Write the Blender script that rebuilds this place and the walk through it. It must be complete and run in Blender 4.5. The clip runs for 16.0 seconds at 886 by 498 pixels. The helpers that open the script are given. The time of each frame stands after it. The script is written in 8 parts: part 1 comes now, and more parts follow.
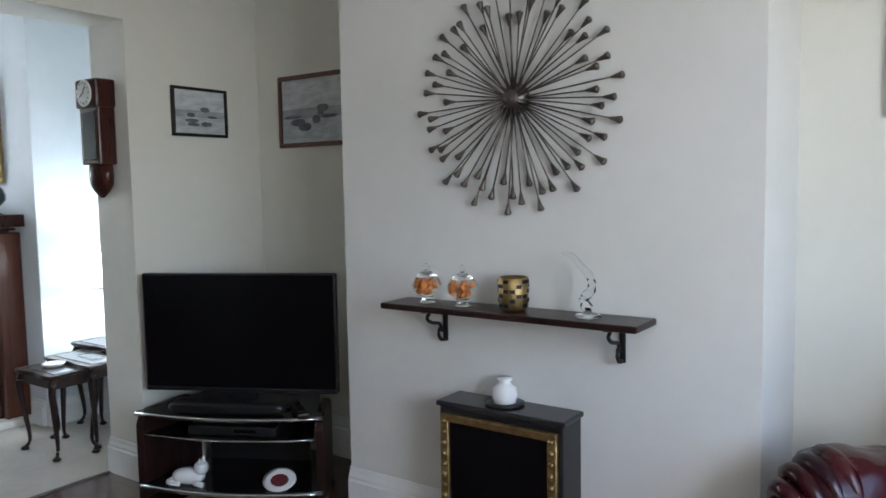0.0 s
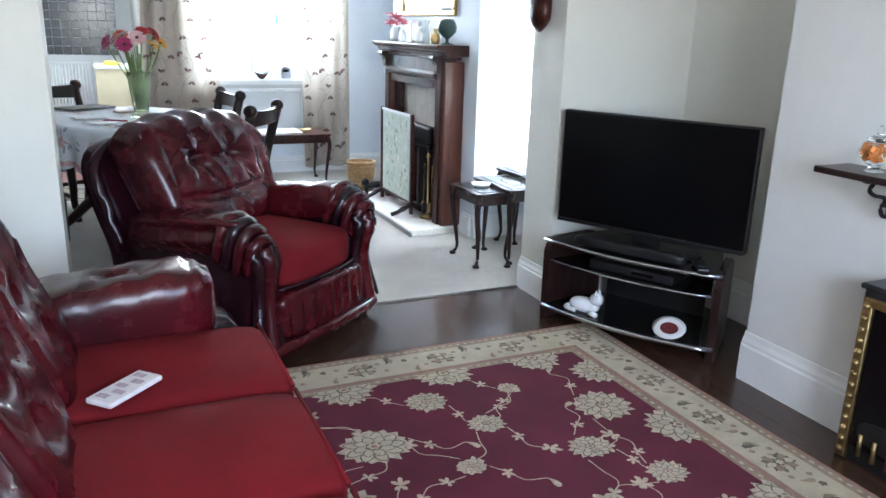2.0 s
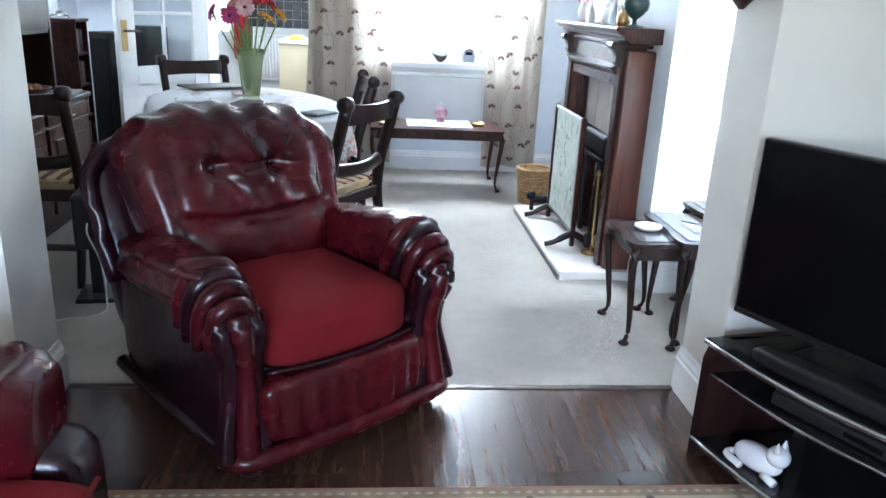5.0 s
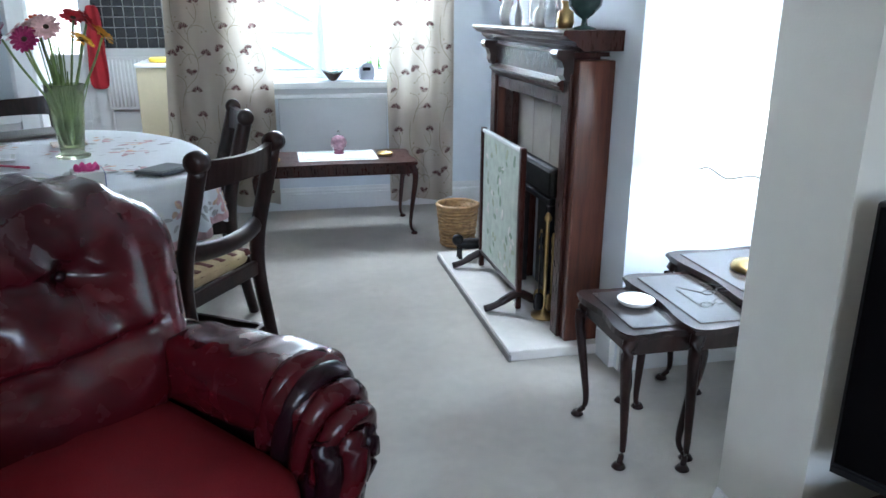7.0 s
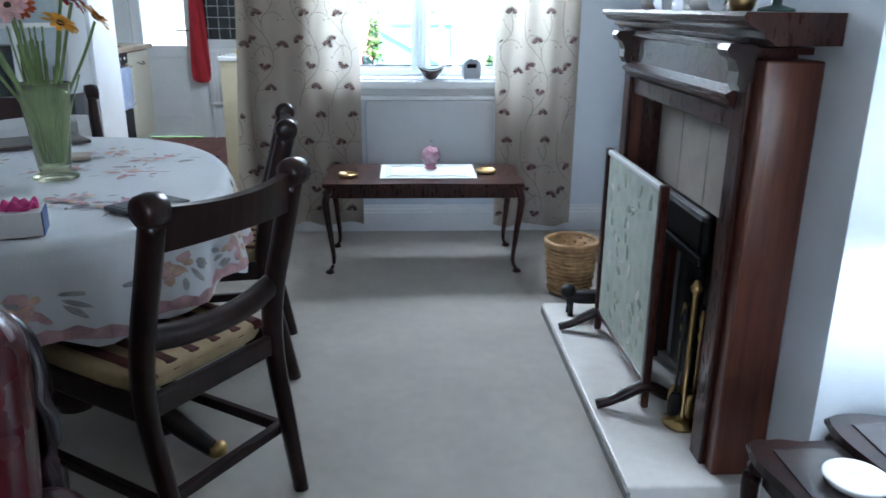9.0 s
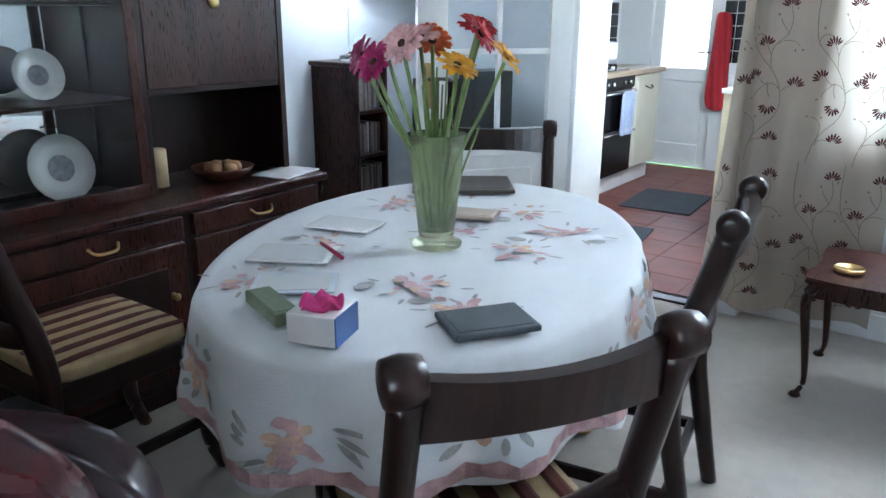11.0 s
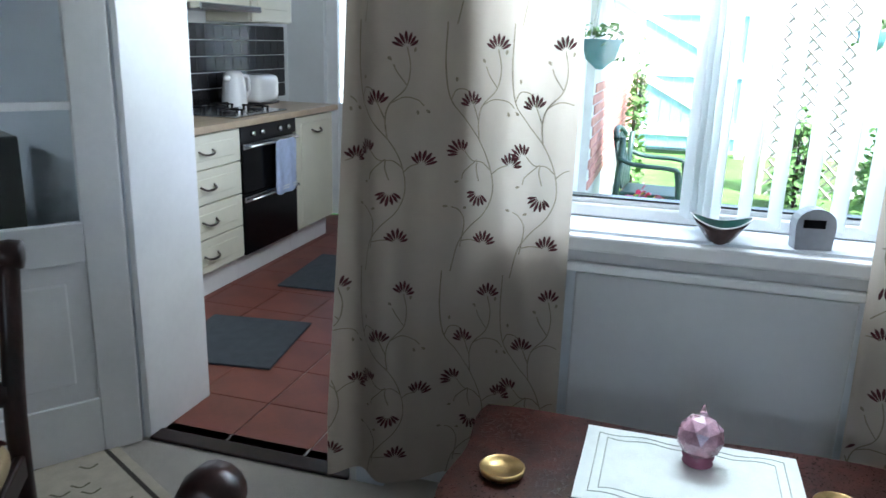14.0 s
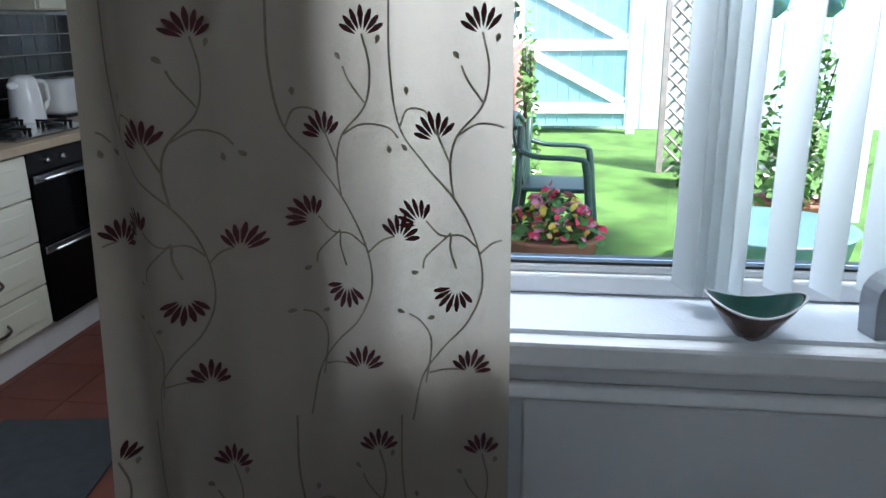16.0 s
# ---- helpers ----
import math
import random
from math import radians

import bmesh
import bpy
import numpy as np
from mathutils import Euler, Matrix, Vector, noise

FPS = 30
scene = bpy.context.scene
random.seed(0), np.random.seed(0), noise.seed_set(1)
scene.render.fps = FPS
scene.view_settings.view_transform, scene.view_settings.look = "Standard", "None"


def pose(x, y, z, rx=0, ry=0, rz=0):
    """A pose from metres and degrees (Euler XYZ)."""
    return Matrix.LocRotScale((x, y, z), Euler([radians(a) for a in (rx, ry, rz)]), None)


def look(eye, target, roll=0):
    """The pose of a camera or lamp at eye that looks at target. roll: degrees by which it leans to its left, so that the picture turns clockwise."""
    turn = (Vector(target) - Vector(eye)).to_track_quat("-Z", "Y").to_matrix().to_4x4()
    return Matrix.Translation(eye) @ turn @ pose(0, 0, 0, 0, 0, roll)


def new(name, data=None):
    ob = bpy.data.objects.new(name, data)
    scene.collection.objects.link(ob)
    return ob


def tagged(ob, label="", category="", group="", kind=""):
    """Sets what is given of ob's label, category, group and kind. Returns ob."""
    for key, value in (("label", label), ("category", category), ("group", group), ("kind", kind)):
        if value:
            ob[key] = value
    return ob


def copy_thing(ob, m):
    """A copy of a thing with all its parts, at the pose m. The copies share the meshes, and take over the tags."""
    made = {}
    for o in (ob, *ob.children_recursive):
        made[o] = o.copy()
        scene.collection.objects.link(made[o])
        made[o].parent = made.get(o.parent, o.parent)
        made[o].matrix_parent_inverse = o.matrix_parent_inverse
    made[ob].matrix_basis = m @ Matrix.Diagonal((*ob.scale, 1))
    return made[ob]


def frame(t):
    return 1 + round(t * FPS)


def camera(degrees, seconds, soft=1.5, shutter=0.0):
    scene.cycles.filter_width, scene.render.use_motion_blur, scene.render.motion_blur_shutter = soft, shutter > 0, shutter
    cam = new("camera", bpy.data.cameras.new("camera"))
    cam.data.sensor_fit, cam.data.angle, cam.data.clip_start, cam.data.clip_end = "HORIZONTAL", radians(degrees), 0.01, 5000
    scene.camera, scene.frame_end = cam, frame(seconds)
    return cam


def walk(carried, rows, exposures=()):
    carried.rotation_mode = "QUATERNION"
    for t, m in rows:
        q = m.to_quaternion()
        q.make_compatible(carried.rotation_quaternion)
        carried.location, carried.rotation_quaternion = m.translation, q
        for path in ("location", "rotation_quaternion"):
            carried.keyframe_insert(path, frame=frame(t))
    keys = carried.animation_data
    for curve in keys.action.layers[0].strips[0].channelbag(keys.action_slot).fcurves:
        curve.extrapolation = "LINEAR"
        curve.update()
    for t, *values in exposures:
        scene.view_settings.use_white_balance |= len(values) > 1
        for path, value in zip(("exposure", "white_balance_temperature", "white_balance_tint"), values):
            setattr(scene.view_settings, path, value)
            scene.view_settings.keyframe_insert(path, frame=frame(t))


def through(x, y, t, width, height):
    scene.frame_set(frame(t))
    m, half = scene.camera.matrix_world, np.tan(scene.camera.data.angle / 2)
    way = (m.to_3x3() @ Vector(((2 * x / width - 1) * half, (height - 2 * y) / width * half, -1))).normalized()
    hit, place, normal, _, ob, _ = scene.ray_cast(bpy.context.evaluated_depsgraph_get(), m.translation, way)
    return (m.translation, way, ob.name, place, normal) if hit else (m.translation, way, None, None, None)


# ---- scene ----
cam = camera(60.8, 16.0, shutter=0.12)
PATH = [
    (0, (-1.096, -3.405, 1.356), (0.533, -2.257, 1.19), -1.0),
    (0.5, (-1.097, -3.395, 1.35), (0.326, -2.012, 1.103), -0.7),
    (1, (-1.137, -3.387, 1.346), (-0.001, -1.781, 0.987), -0.1),
    (1.5, (-1.147, -3.382, 1.337), (-0.199, -1.688, 0.854), 0.9),
    (2, (-1.125, -3.368, 1.325), (-0.318, -1.625, 0.769), 1.7),
    (2.5, (-1.024, -3.334, 1.319), (-0.322, -1.557, 0.728), 2.1),
    (3, (-0.878, -3.191, 1.297), (-0.237, -1.4, 0.677), 2.1),
    (3.5, (-0.706, -2.994, 1.31), (-0.187, -1.161, 0.702), 1.9),
    (4, (-0.512, -2.798, 1.308), (-0.12, -0.936, 0.691), 1.7),
    (4.1, (-0.48, -2.761, 1.309), (-0.117, -0.894, 0.691), 1.4),
    (4.2, (-0.435, -2.724, 1.322), (-0.135, -0.848, 0.699), 2.1),
    (6.3, (-0.149, -1.777, 1.286), (0.003, 0.118, 0.665), 3.2),
    (6.5, (-0.137, -1.667, 1.294), (0.105, 0.216, 0.665), 2.4),
    (7, (-0.129, -1.426, 1.294), (0.292, 0.434, 0.694), 0.4),
    (7.2, (-0.124, -1.331, 1.279), (0.346, 0.512, 0.659), 0.0),
    (7.5, (-0.075, -1.225, 1.275), (0.419, 0.611, 0.655), 0.5),
    (8, (-0.004, -1.015, 1.27), (0.479, 0.827, 0.658), 1.1),
    (8.2, (0.022, -0.913, 1.266), (0.47, 0.937, 0.651), 1.4),
    (8.5, (0.062, -0.792, 1.254), (0.422, 1.076, 0.635), 1.3),
    (9, (0.135, -0.555, 1.243), (0.232, 1.346, 0.629), 0.5),
    (9.5, (0.182, -0.367, 1.218), (-0.217, 1.488, 0.584), 1.5),
    (9.8, (0.179, -0.237, 1.233), (-0.435, 1.544, 0.56), 1.0),
    (10, (0.17, -0.136, 1.22), (-0.604, 1.583, 0.552), 0.2),
    (10.2, (0.172, -0.067, 1.228), (-0.769, 1.565, 0.557), -0.4),
    (12.3, (0.152, 0.791, 1.365), (-1.03, 2.324, 0.861), 1.3),
    (12.5, (0.135, 0.886, 1.357), (-0.975, 2.464, 0.827), 1.8),
    (13, (0.128, 1.159, 1.359), (-0.873, 2.813, 0.846), 2.7),
    (13.5, (0.143, 1.365, 1.35), (-0.658, 3.115, 0.806), 2.4),
    (14, (0.136, 1.618, 1.354), (-0.418, 3.464, 0.818), 1.7),
    (14.5, (0.128, 1.831, 1.349), (-0.213, 3.722, 0.792), 1.5),
    (14.6, (0.126, 1.882, 1.349), (-0.187, 3.777, 0.79), 1.3),
    (15, (0.119, 2.081, 1.347), (-0.157, 3.978, 0.776), 0.4),
    (15.5, (0.078, 2.282, 1.349), (-0.187, 4.176, 0.764), -0.0),
    (16, (-0.052, 2.499, 1.349), (-0.323, 4.394, 0.769), -0.8),
]
EXPOSURE = [(0.0, 3.1, 6250, 13), (0.6, 3.15, 6150, 13), (1.5, 3.68, 6000, 13), (2.5, 4.05, 5900, 13), (4.2, 4.1, 5850, 13), (6.5, 3.75, 5850, 13), (7.0, 3.4, 5800, 13), (8.0, 2.85, 5700, 13), (9.0, 2.95, 5700, 13), (10.0, 3.75, 5750, 13), (12.5, 3.25, 5850, 13), (13.5, 2.95, 5900, 13), (14.5, 2.0, 6050, 15), (15.0, 1.75, 6100, 16), (16.0, 1.65, 6000, 16)]
walk(cam, [(t, look(e, p, r)) for t, e, p, r in PATH], EXPOSURE)

# ---- light ----
def sky_world():
    w = bpy.data.worlds.new("sky")
    w.use_nodes = True
    nt = w.node_tree
    bg = nt.nodes["Background"]
    s = nt.nodes.new("ShaderNodeTexSky")
    s.sky_type = "NISHITA"
    s.sun_disc = False
    s.sun_elevation = radians(61)
    s.sun_rotation = radians(120)
    nt.links.new(s.outputs[0], bg.inputs[0])
    bg.inputs[1].default_value = 0.15
    scene.world = w


def lamp(name, kind, m, energy, color, size=0.1, size_y=None):
    d = bpy.data.lights.new(name, kind)
    d.energy, d.color = energy, color
    if kind == "AREA":
        d.shape = "RECTANGLE"
        d.size, d.size_y = size, size_y or size
    elif kind == "SUN":
        d.angle = size
    else:
        d.shadow_soft_size = size
    ob = new(name, d)
    ob.matrix_world = m
    return ob


sky_world()
lamp("sun", "SUN", look((12, -10, 26), (0, 0, 0)), 5.0, (1.0, 0.96, 0.9), radians(10))
# daylight through the garden window and the front bay
lamp("daylight_garden", "AREA", look((0.31, 3.97, 1.84), (0.2, 0.4, 0.3)), 9.5, (0.86, 0.94, 1.0), 1.18, 0.6)
lamp("daylight_bay", "AREA", look((-0.85, -5.02, 1.55), (-0.5, 0, 1.1)), 4.9, (0.92, 0.96, 1.0), 1.05, 1.3)
# added fill lamp by an unseen side opening, brightens kitchen and door jamb
lamp("daylight_fill_kitchen", "AREA", look((-0.66, 4.68, 1.6), (-2.4, 4.5, 0.7)), 3.5, (0.9, 0.96, 1.0), 1.15, 0.9)
lamp("lamp_bulb_alcove", "POINT", pose(1.38, 0.64, 0.915), 2.6, (0.80, 0.93, 1.0), 0.05)
lamp("lamp_bulb_corner", "POINT", pose(-2.25, 2.84, 1.505), 0.7, (0.80, 0.92, 1.0), 0.05)


# ---- materials ----
def mat(name, col, rough=0.6, metal=0.0, var=0.12, scale=6.0, bump=0.0, bscale=80.0, col2=None, coat=0.0, spec=0.5, trans=0.0, alpha=1.0, sheen=0.0, island=0.0, stretch=None, detail=4.0):
    """A surface with colour that drifts at two scales, fine relief and varying gloss."""
    m = bpy.data.materials.new(name)
    m.use_nodes = True
    nt = m.node_tree
    b = nt.nodes["Principled BSDF"]
    tc = nt.nodes.new("ShaderNodeTexCoord")
    mp = nt.nodes.new("ShaderNodeMapping")
    nt.links.new(tc.outputs["Object"], mp.inputs[0])
    if stretch:
        mp.inputs["Scale"].default_value = stretch
    n1 = nt.nodes.new("ShaderNodeTexNoise")
    n1.inputs["Scale"].default_value = scale
    n1.inputs["Detail"].default_value = detail
    nt.links.new(mp.outputs[0], n1.inputs["Vector"])
    n2 = nt.nodes.new("ShaderNodeTexNoise")
    n2.inputs["Scale"].default_value = scale * 9
    n2.inputs["Detail"].default_value = 3
    nt.links.new(mp.outputs[0], n2.inputs["Vector"])
    add = nt.nodes.new("ShaderNodeMath")
    add.operation = "MULTIPLY_ADD"
    nt.links.new(n2.outputs[0], add.inputs[0])
    add.inputs[1].default_value = 0.4
    nt.links.new(n1.outputs[0], add.inputs[2])
    ramp = nt.nodes.new("ShaderNodeValToRGB")
    nt.links.new(add.outputs[0], ramp.inputs[0])
    c2 = col2 or tuple(min(1, c * (1 + var)) for c in col)
    c1 = col if col2 else tuple(c * (1 - var) for c in col)
    ramp.color_ramp.elements[0].position, ramp.color_ramp.elements[1].position = 0.5, 0.9
    ramp.color_ramp.elements[0].color, ramp.color_ramp.elements[1].color = (*c1, 1), (*c2, 1)
    out = ramp.outputs[0]
    if island:
        oi = nt.nodes.new("ShaderNodeObjectInfo")
        hs = nt.nodes.new("ShaderNodeHueSaturation")
        ma = nt.nodes.new("ShaderNodeMath")
        ma.operation = "MULTIPLY_ADD"
        nt.links.new(oi.outputs["Random"], ma.inputs[0])
        ma.inputs[1].default_value, ma.inputs[2].default_value = island, 1 - island / 2
        nt.links.new(ma.outputs[0], hs.inputs["Value"])
        nt.links.new(out, hs.inputs["Color"])
        out = hs.outputs[0]
    nt.links.new(out, b.inputs["Base Color"])
    rr = nt.nodes.new("ShaderNodeMath")
    rr.operation = "MULTIPLY_ADD"
    nt.links.new(n2.outputs[0], rr.inputs[0])
    rr.inputs[1].default_value, rr.inputs[2].default_value = 0.2 * rough, rough * 0.9
    nt.links.new(rr.outputs[0], b.inputs["Roughness"])
    b.inputs["Metallic"].default_value = metal
    b.inputs["Coat Weight"].default_value = coat
    b.inputs["Coat Roughness"].default_value = 0.12
    b.inputs["Specular IOR Level"].default_value = spec
    b.inputs["Transmission Weight"].default_value = trans
    b.inputs["Alpha"].default_value = alpha
    b.inputs["Sheen Weight"].default_value = sheen
    if bump:
        n3 = nt.nodes.new("ShaderNodeTexNoise")
        n3.inputs["Scale"].default_value = bscale
        n3.inputs["Detail"].default_value = 3
        nt.links.new(mp.outputs[0], n3.inputs["Vector"])
        bp = nt.nodes.new("ShaderNodeBump")
        bp.inputs["Strength"].default_value = bump
        bp.inputs["Distance"].default_value = 0.01
        nt.links.new(n3.outputs[0], bp.inputs["Height"])
        nt.links.new(bp.outputs[0], b.inputs["Normal"])
    return m


def clear_glass(name, col=(1, 1, 1), rough=0.0):
    m = bpy.data.materials.new(name)
    m.use_nodes = True
    b = m.node_tree.nodes["Principled BSDF"]
    b.inputs["Base Color"].default_value = (*col, 1)
    b.inputs["Roughness"].default_value = rough
    b.inputs["Transmission Weight"].default_value = 1
    b.inputs["IOR"].default_value = 1.3
    return m


def thin_cloth(name, col, through=0.5, var=0.06, lit=None):
    """Cloth that lets light through: curtains, nets and lamp shades."""
    m = mat(name, col, 0.9, var=var, scale=5, bump=0.25, bscale=300)
    nt = m.node_tree
    b = nt.nodes["Principled BSDF"]
    t = nt.nodes.new("ShaderNodeBsdfTranslucent")
    t.inputs[0].default_value = (*(lit or col), 1)
    mix = nt.nodes.new("ShaderNodeMixShader")
    mix.inputs[0].default_value = through
    nt.links.new(b.outputs[0], mix.inputs[1])
    nt.links.new(t.outputs[0], mix.inputs[2])
    nt.links.new(mix.outputs[0], nt.nodes["Material Output"].inputs[0])
    return m


def glow(name, col, strength):
    m = bpy.data.materials.new(name)
    m.use_nodes = True
    b = m.node_tree.nodes["Principled BSDF"]
    b.inputs["Base Color"].default_value = (*col, 1)
    b.inputs["Emission Color"].default_value = (*col, 1)
    b.inputs["Emission Strength"].default_value = strength
    return m


M = {}
M["wall_living"] = mat("wall_living", (0.69, 0.68, 0.62), 0.75, var=0.03, scale=2, bump=0.06, bscale=160)
M["wall_breast"] = mat("wall_breast", (0.66, 0.655, 0.635), 0.75, var=0.03, scale=2, bump=0.06, bscale=160)
M["wall_dining"] = mat("wall_dining", (0.68, 0.73, 0.78), 0.75, var=0.03, scale=2, bump=0.06, bscale=160)
M["ceiling"] = mat("ceiling", (0.8, 0.8, 0.78), 0.85, var=0.02, scale=2, bump=0.1)
M["white"] = mat("white_gloss", (0.78, 0.79, 0.79), 0.32, var=0.04, scale=5, bump=0.03, bscale=60)
# greyer than the white gloss: shade below the sill put into the paint
M["panel"] = mat("panel_paint_sill_shade", (0.54, 0.55, 0.56), 0.5, var=0.03, scale=4, bump=0.04)
M["carpet"] = mat("carpet", (0.50, 0.46, 0.40), 0.98, var=0.14, scale=2.2, bump=0.9, bscale=420, sheen=0.3, detail=6)
M["board"] = mat("floor_board", (0.050, 0.024, 0.015), 0.26, var=0.4, scale=3, bump=0.06, bscale=60, coat=0.25, island=0.35, stretch=(9, 0.8, 1))
M["gap"] = mat("floor_gap", (0.012, 0.007, 0.005), 0.8)
M["mahog"] = mat("mahogany", (0.018, 0.006, 0.005), 0.28, col2=(0.055, 0.015, 0.010), scale=4, bump=0.05, bscale=90, coat=0.05, spec=0.28, stretch=(5, 5, 0.7))
M["darkwood"] = mat("dark_wood", (0.009, 0.0045, 0.004), 0.3, col2=(0.030, 0.012, 0.010), scale=5, bump=0.05, bscale=90, coat=0.06, spec=0.3, stretch=(4, 4, 1))
M["redwood"] = mat("red_wood", (0.055, 0.013, 0.007), 0.34, col2=(0.135, 0.037, 0.018), scale=3.5, bump=0.05, bscale=90, coat=0.3, stretch=(9, 9, 0.6))
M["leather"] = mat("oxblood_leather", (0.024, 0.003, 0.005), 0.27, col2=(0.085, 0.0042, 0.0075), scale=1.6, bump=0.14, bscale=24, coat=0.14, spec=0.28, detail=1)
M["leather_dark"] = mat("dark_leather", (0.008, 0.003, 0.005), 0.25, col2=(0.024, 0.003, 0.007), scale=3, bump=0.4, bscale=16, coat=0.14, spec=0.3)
M["seat"] = mat("red_seat_cloth", (0.15, 0.008, 0.011), 0.9, var=0.18, scale=4, bump=0.2, bscale=300, spec=0.15)
M["black"] = mat("black_plastic", (0.010, 0.010, 0.011), 0.35, var=0.3, scale=6)
M["screen"] = mat("tv_screen", (0.003, 0.003, 0.0035), 0.22, var=0.1, scale=4, spec=0.2)
M["brass"] = mat("brass", (0.50, 0.35, 0.15), 0.32, 1.0, var=0.2, scale=14, bump=0.05)
M["gold"] = mat("gilt", (0.33, 0.23, 0.10), 0.45, 1.0, var=0.3, scale=30, bump=0.2)
M["steel"] = mat("steel", (0.55, 0.56, 0.57), 0.25, 1.0, var=0.1, scale=10)
M["bronze"] = mat("bronze", (0.14, 0.12, 0.105), 0.42, 0.9, var=0.3, scale=20)
M["iron"] = mat("iron", (0.018, 0.017, 0.017), 0.5, 0.6, var=0.3, scale=20, bump=0.1)
M["stone"] = mat("hearth_stone", (0.60, 0.57, 0.53), 0.45, var=0.1, scale=4, bump=0.05)
M["tile_beige"] = mat("beige_tile", (0.29, 0.26, 0.225), 0.32, var=0.12, scale=9, bump=0.05)
M["china"] = mat("white_china", (0.78, 0.78, 0.77), 0.14, var=0.03, scale=6, coat=0.3)
M["glass"] = clear_glass("clear_glass", (0.95, 0.98, 0.97))
M["green_glass"] = mat("green_glass", (0.70, 0.76, 0.56), 0.25, var=0.1, scale=20, trans=0.88)
M["green_glass"].node_tree.nodes["Principled BSDF"].inputs["IOR"].default_value = 1.15
M["mirror"] = mat("mirror_silver", (0.9, 0.9, 0.9), 0.02, 1.0, var=0.01)



# ---- shapes ----
def part(name, bm, material, parent=None, label="", smooth=False):
    me = bpy.data.meshes.new(name)
    bmesh.ops.recalc_face_normals(bm, faces=bm.faces)
    if smooth:
        for f in bm.faces:
            f.smooth = True
    bm.to_mesh(me)
    bm.free()
    if material:
        me.materials.append(material)
    ob = new(name, me)
    if parent:
        ob.parent = parent
    if label:
        ob["label"] = label
    return ob


def thing(name, m, label, category, group="", kind=""):
    e = new(name)
    e.empty_display_size = 0.1
    e.matrix_world = m
    return tagged(e, label, category, group, kind)


def box(bm, c, s, bevel=0.0, m=None, seg=2):
    r = bmesh.ops.create_cube(bm, size=1, matrix=Matrix.Translation(c) @ (m or Matrix()) @ Matrix.Diagonal((*s, 1)))
    if bevel:
        es = {e for v in r["verts"] for e in v.link_edges}
        bmesh.ops.bevel(bm, geom=list(es), offset=bevel, segments=seg, affect="EDGES", profile=0.5)


def boxpart(name, c, s, material, parent=None, bevel=0.004, label="", m=None):
    bm = bmesh.new()
    box(bm, c, s, bevel, m)
    return part(name, bm, material, parent, label)


def span(name, lo, hi, material, parent=None, bevel=0.0, label=""):
    c = [(a + b) / 2 for a, b in zip(lo, hi)]
    return boxpart(name, c, [b - a for a, b in zip(lo, hi)], material, parent, bevel, label)


def prism(bm, pts, a, b, axis="y"):
    """A closed outline pushed along an axis from a to b."""
    put = {"x": lambda p, q: (q, p[0], p[1]), "y": lambda p, q: (p[0], q, p[1]), "z": lambda p, q: (p[0], p[1], q)}[axis]
    v0, v1 = [bm.verts.new(put(p, a)) for p in pts], [bm.verts.new(put(p, b)) for p in pts]
    n = len(pts)
    bm.faces.new(v0)
    bm.faces.new(v1[::-1])
    for i in range(n):
        bm.faces.new((v0[i], v0[(i + 1) % n], v1[(i + 1) % n], v1[i]))


def lathe(bm, prof, seg=20, c=(0, 0, 0), m=None, sx=1.0, sy=1.0):
    m = Matrix.Translation(c) @ (m or Matrix())
    rings = []
    for r, z in prof:
        rings.append([bm.verts.new(m @ Vector((r * sx * math.cos(i * math.tau / seg), r * sy * math.sin(i * math.tau / seg), z))) for i in range(seg)])
    for a, b in zip(rings, rings[1:]):
        for i in range(seg):
            bm.faces.new((a[i], a[(i + 1) % seg], b[(i + 1) % seg], b[i]))
    bm.faces.new(rings[0][::-1])
    bm.faces.new(rings[-1])


def tube(bm, pts, rad, seg=8, flat=1.0, up=(0, 0, 1)):
    """A round or flattened bar along points; rad is one radius or one a point."""
    pts = [Vector(p) for p in pts]
    rad = rad if isinstance(rad, (list, tuple)) else [rad] * len(pts)
    rings = []
    for i, p in enumerate(pts):
        d = (pts[min(i + 1, len(pts) - 1)] - pts[max(i - 1, 0)]).normalized()
        u = Vector(up)
        if abs(d.dot(u)) > 0.95:
            u = Vector((1, 0, 0))
        a = d.cross(u).normalized()
        b = a.cross(d).normalized()
        rings.append([bm.verts.new(p + rad[i] * (math.cos(k * math.tau / seg) * a + flat * math.sin(k * math.tau / seg) * b)) for k in range(seg)])
    for a, b in zip(rings, rings[1:]):
        for i in range(seg):
            bm.faces.new((a[i], a[(i + 1) % seg], b[(i + 1) % seg], b[i]))
    bm.faces.new(rings[0][::-1])
    bm.faces.new(rings[-1])


def curve(pts, n=6):
    """Points along a smooth line through pts."""
    P = [Vector(p) for p in pts]
    P = [2 * P[0] - P[1]] + P + [2 * P[-1] - P[-2]]
    out = []
    for i in range(1, len(P) - 2):
        for k in range(n):
            t = k / n
            a, b, c, d = P[i - 1:i + 3]
            out.append(0.5 * (2 * b + (c - a) * t + (2 * a - 5 * b + 4 * c - d) * t * t + (3 * b - a - 3 * c + d) * t ** 3))
    return out + [P[-2]]


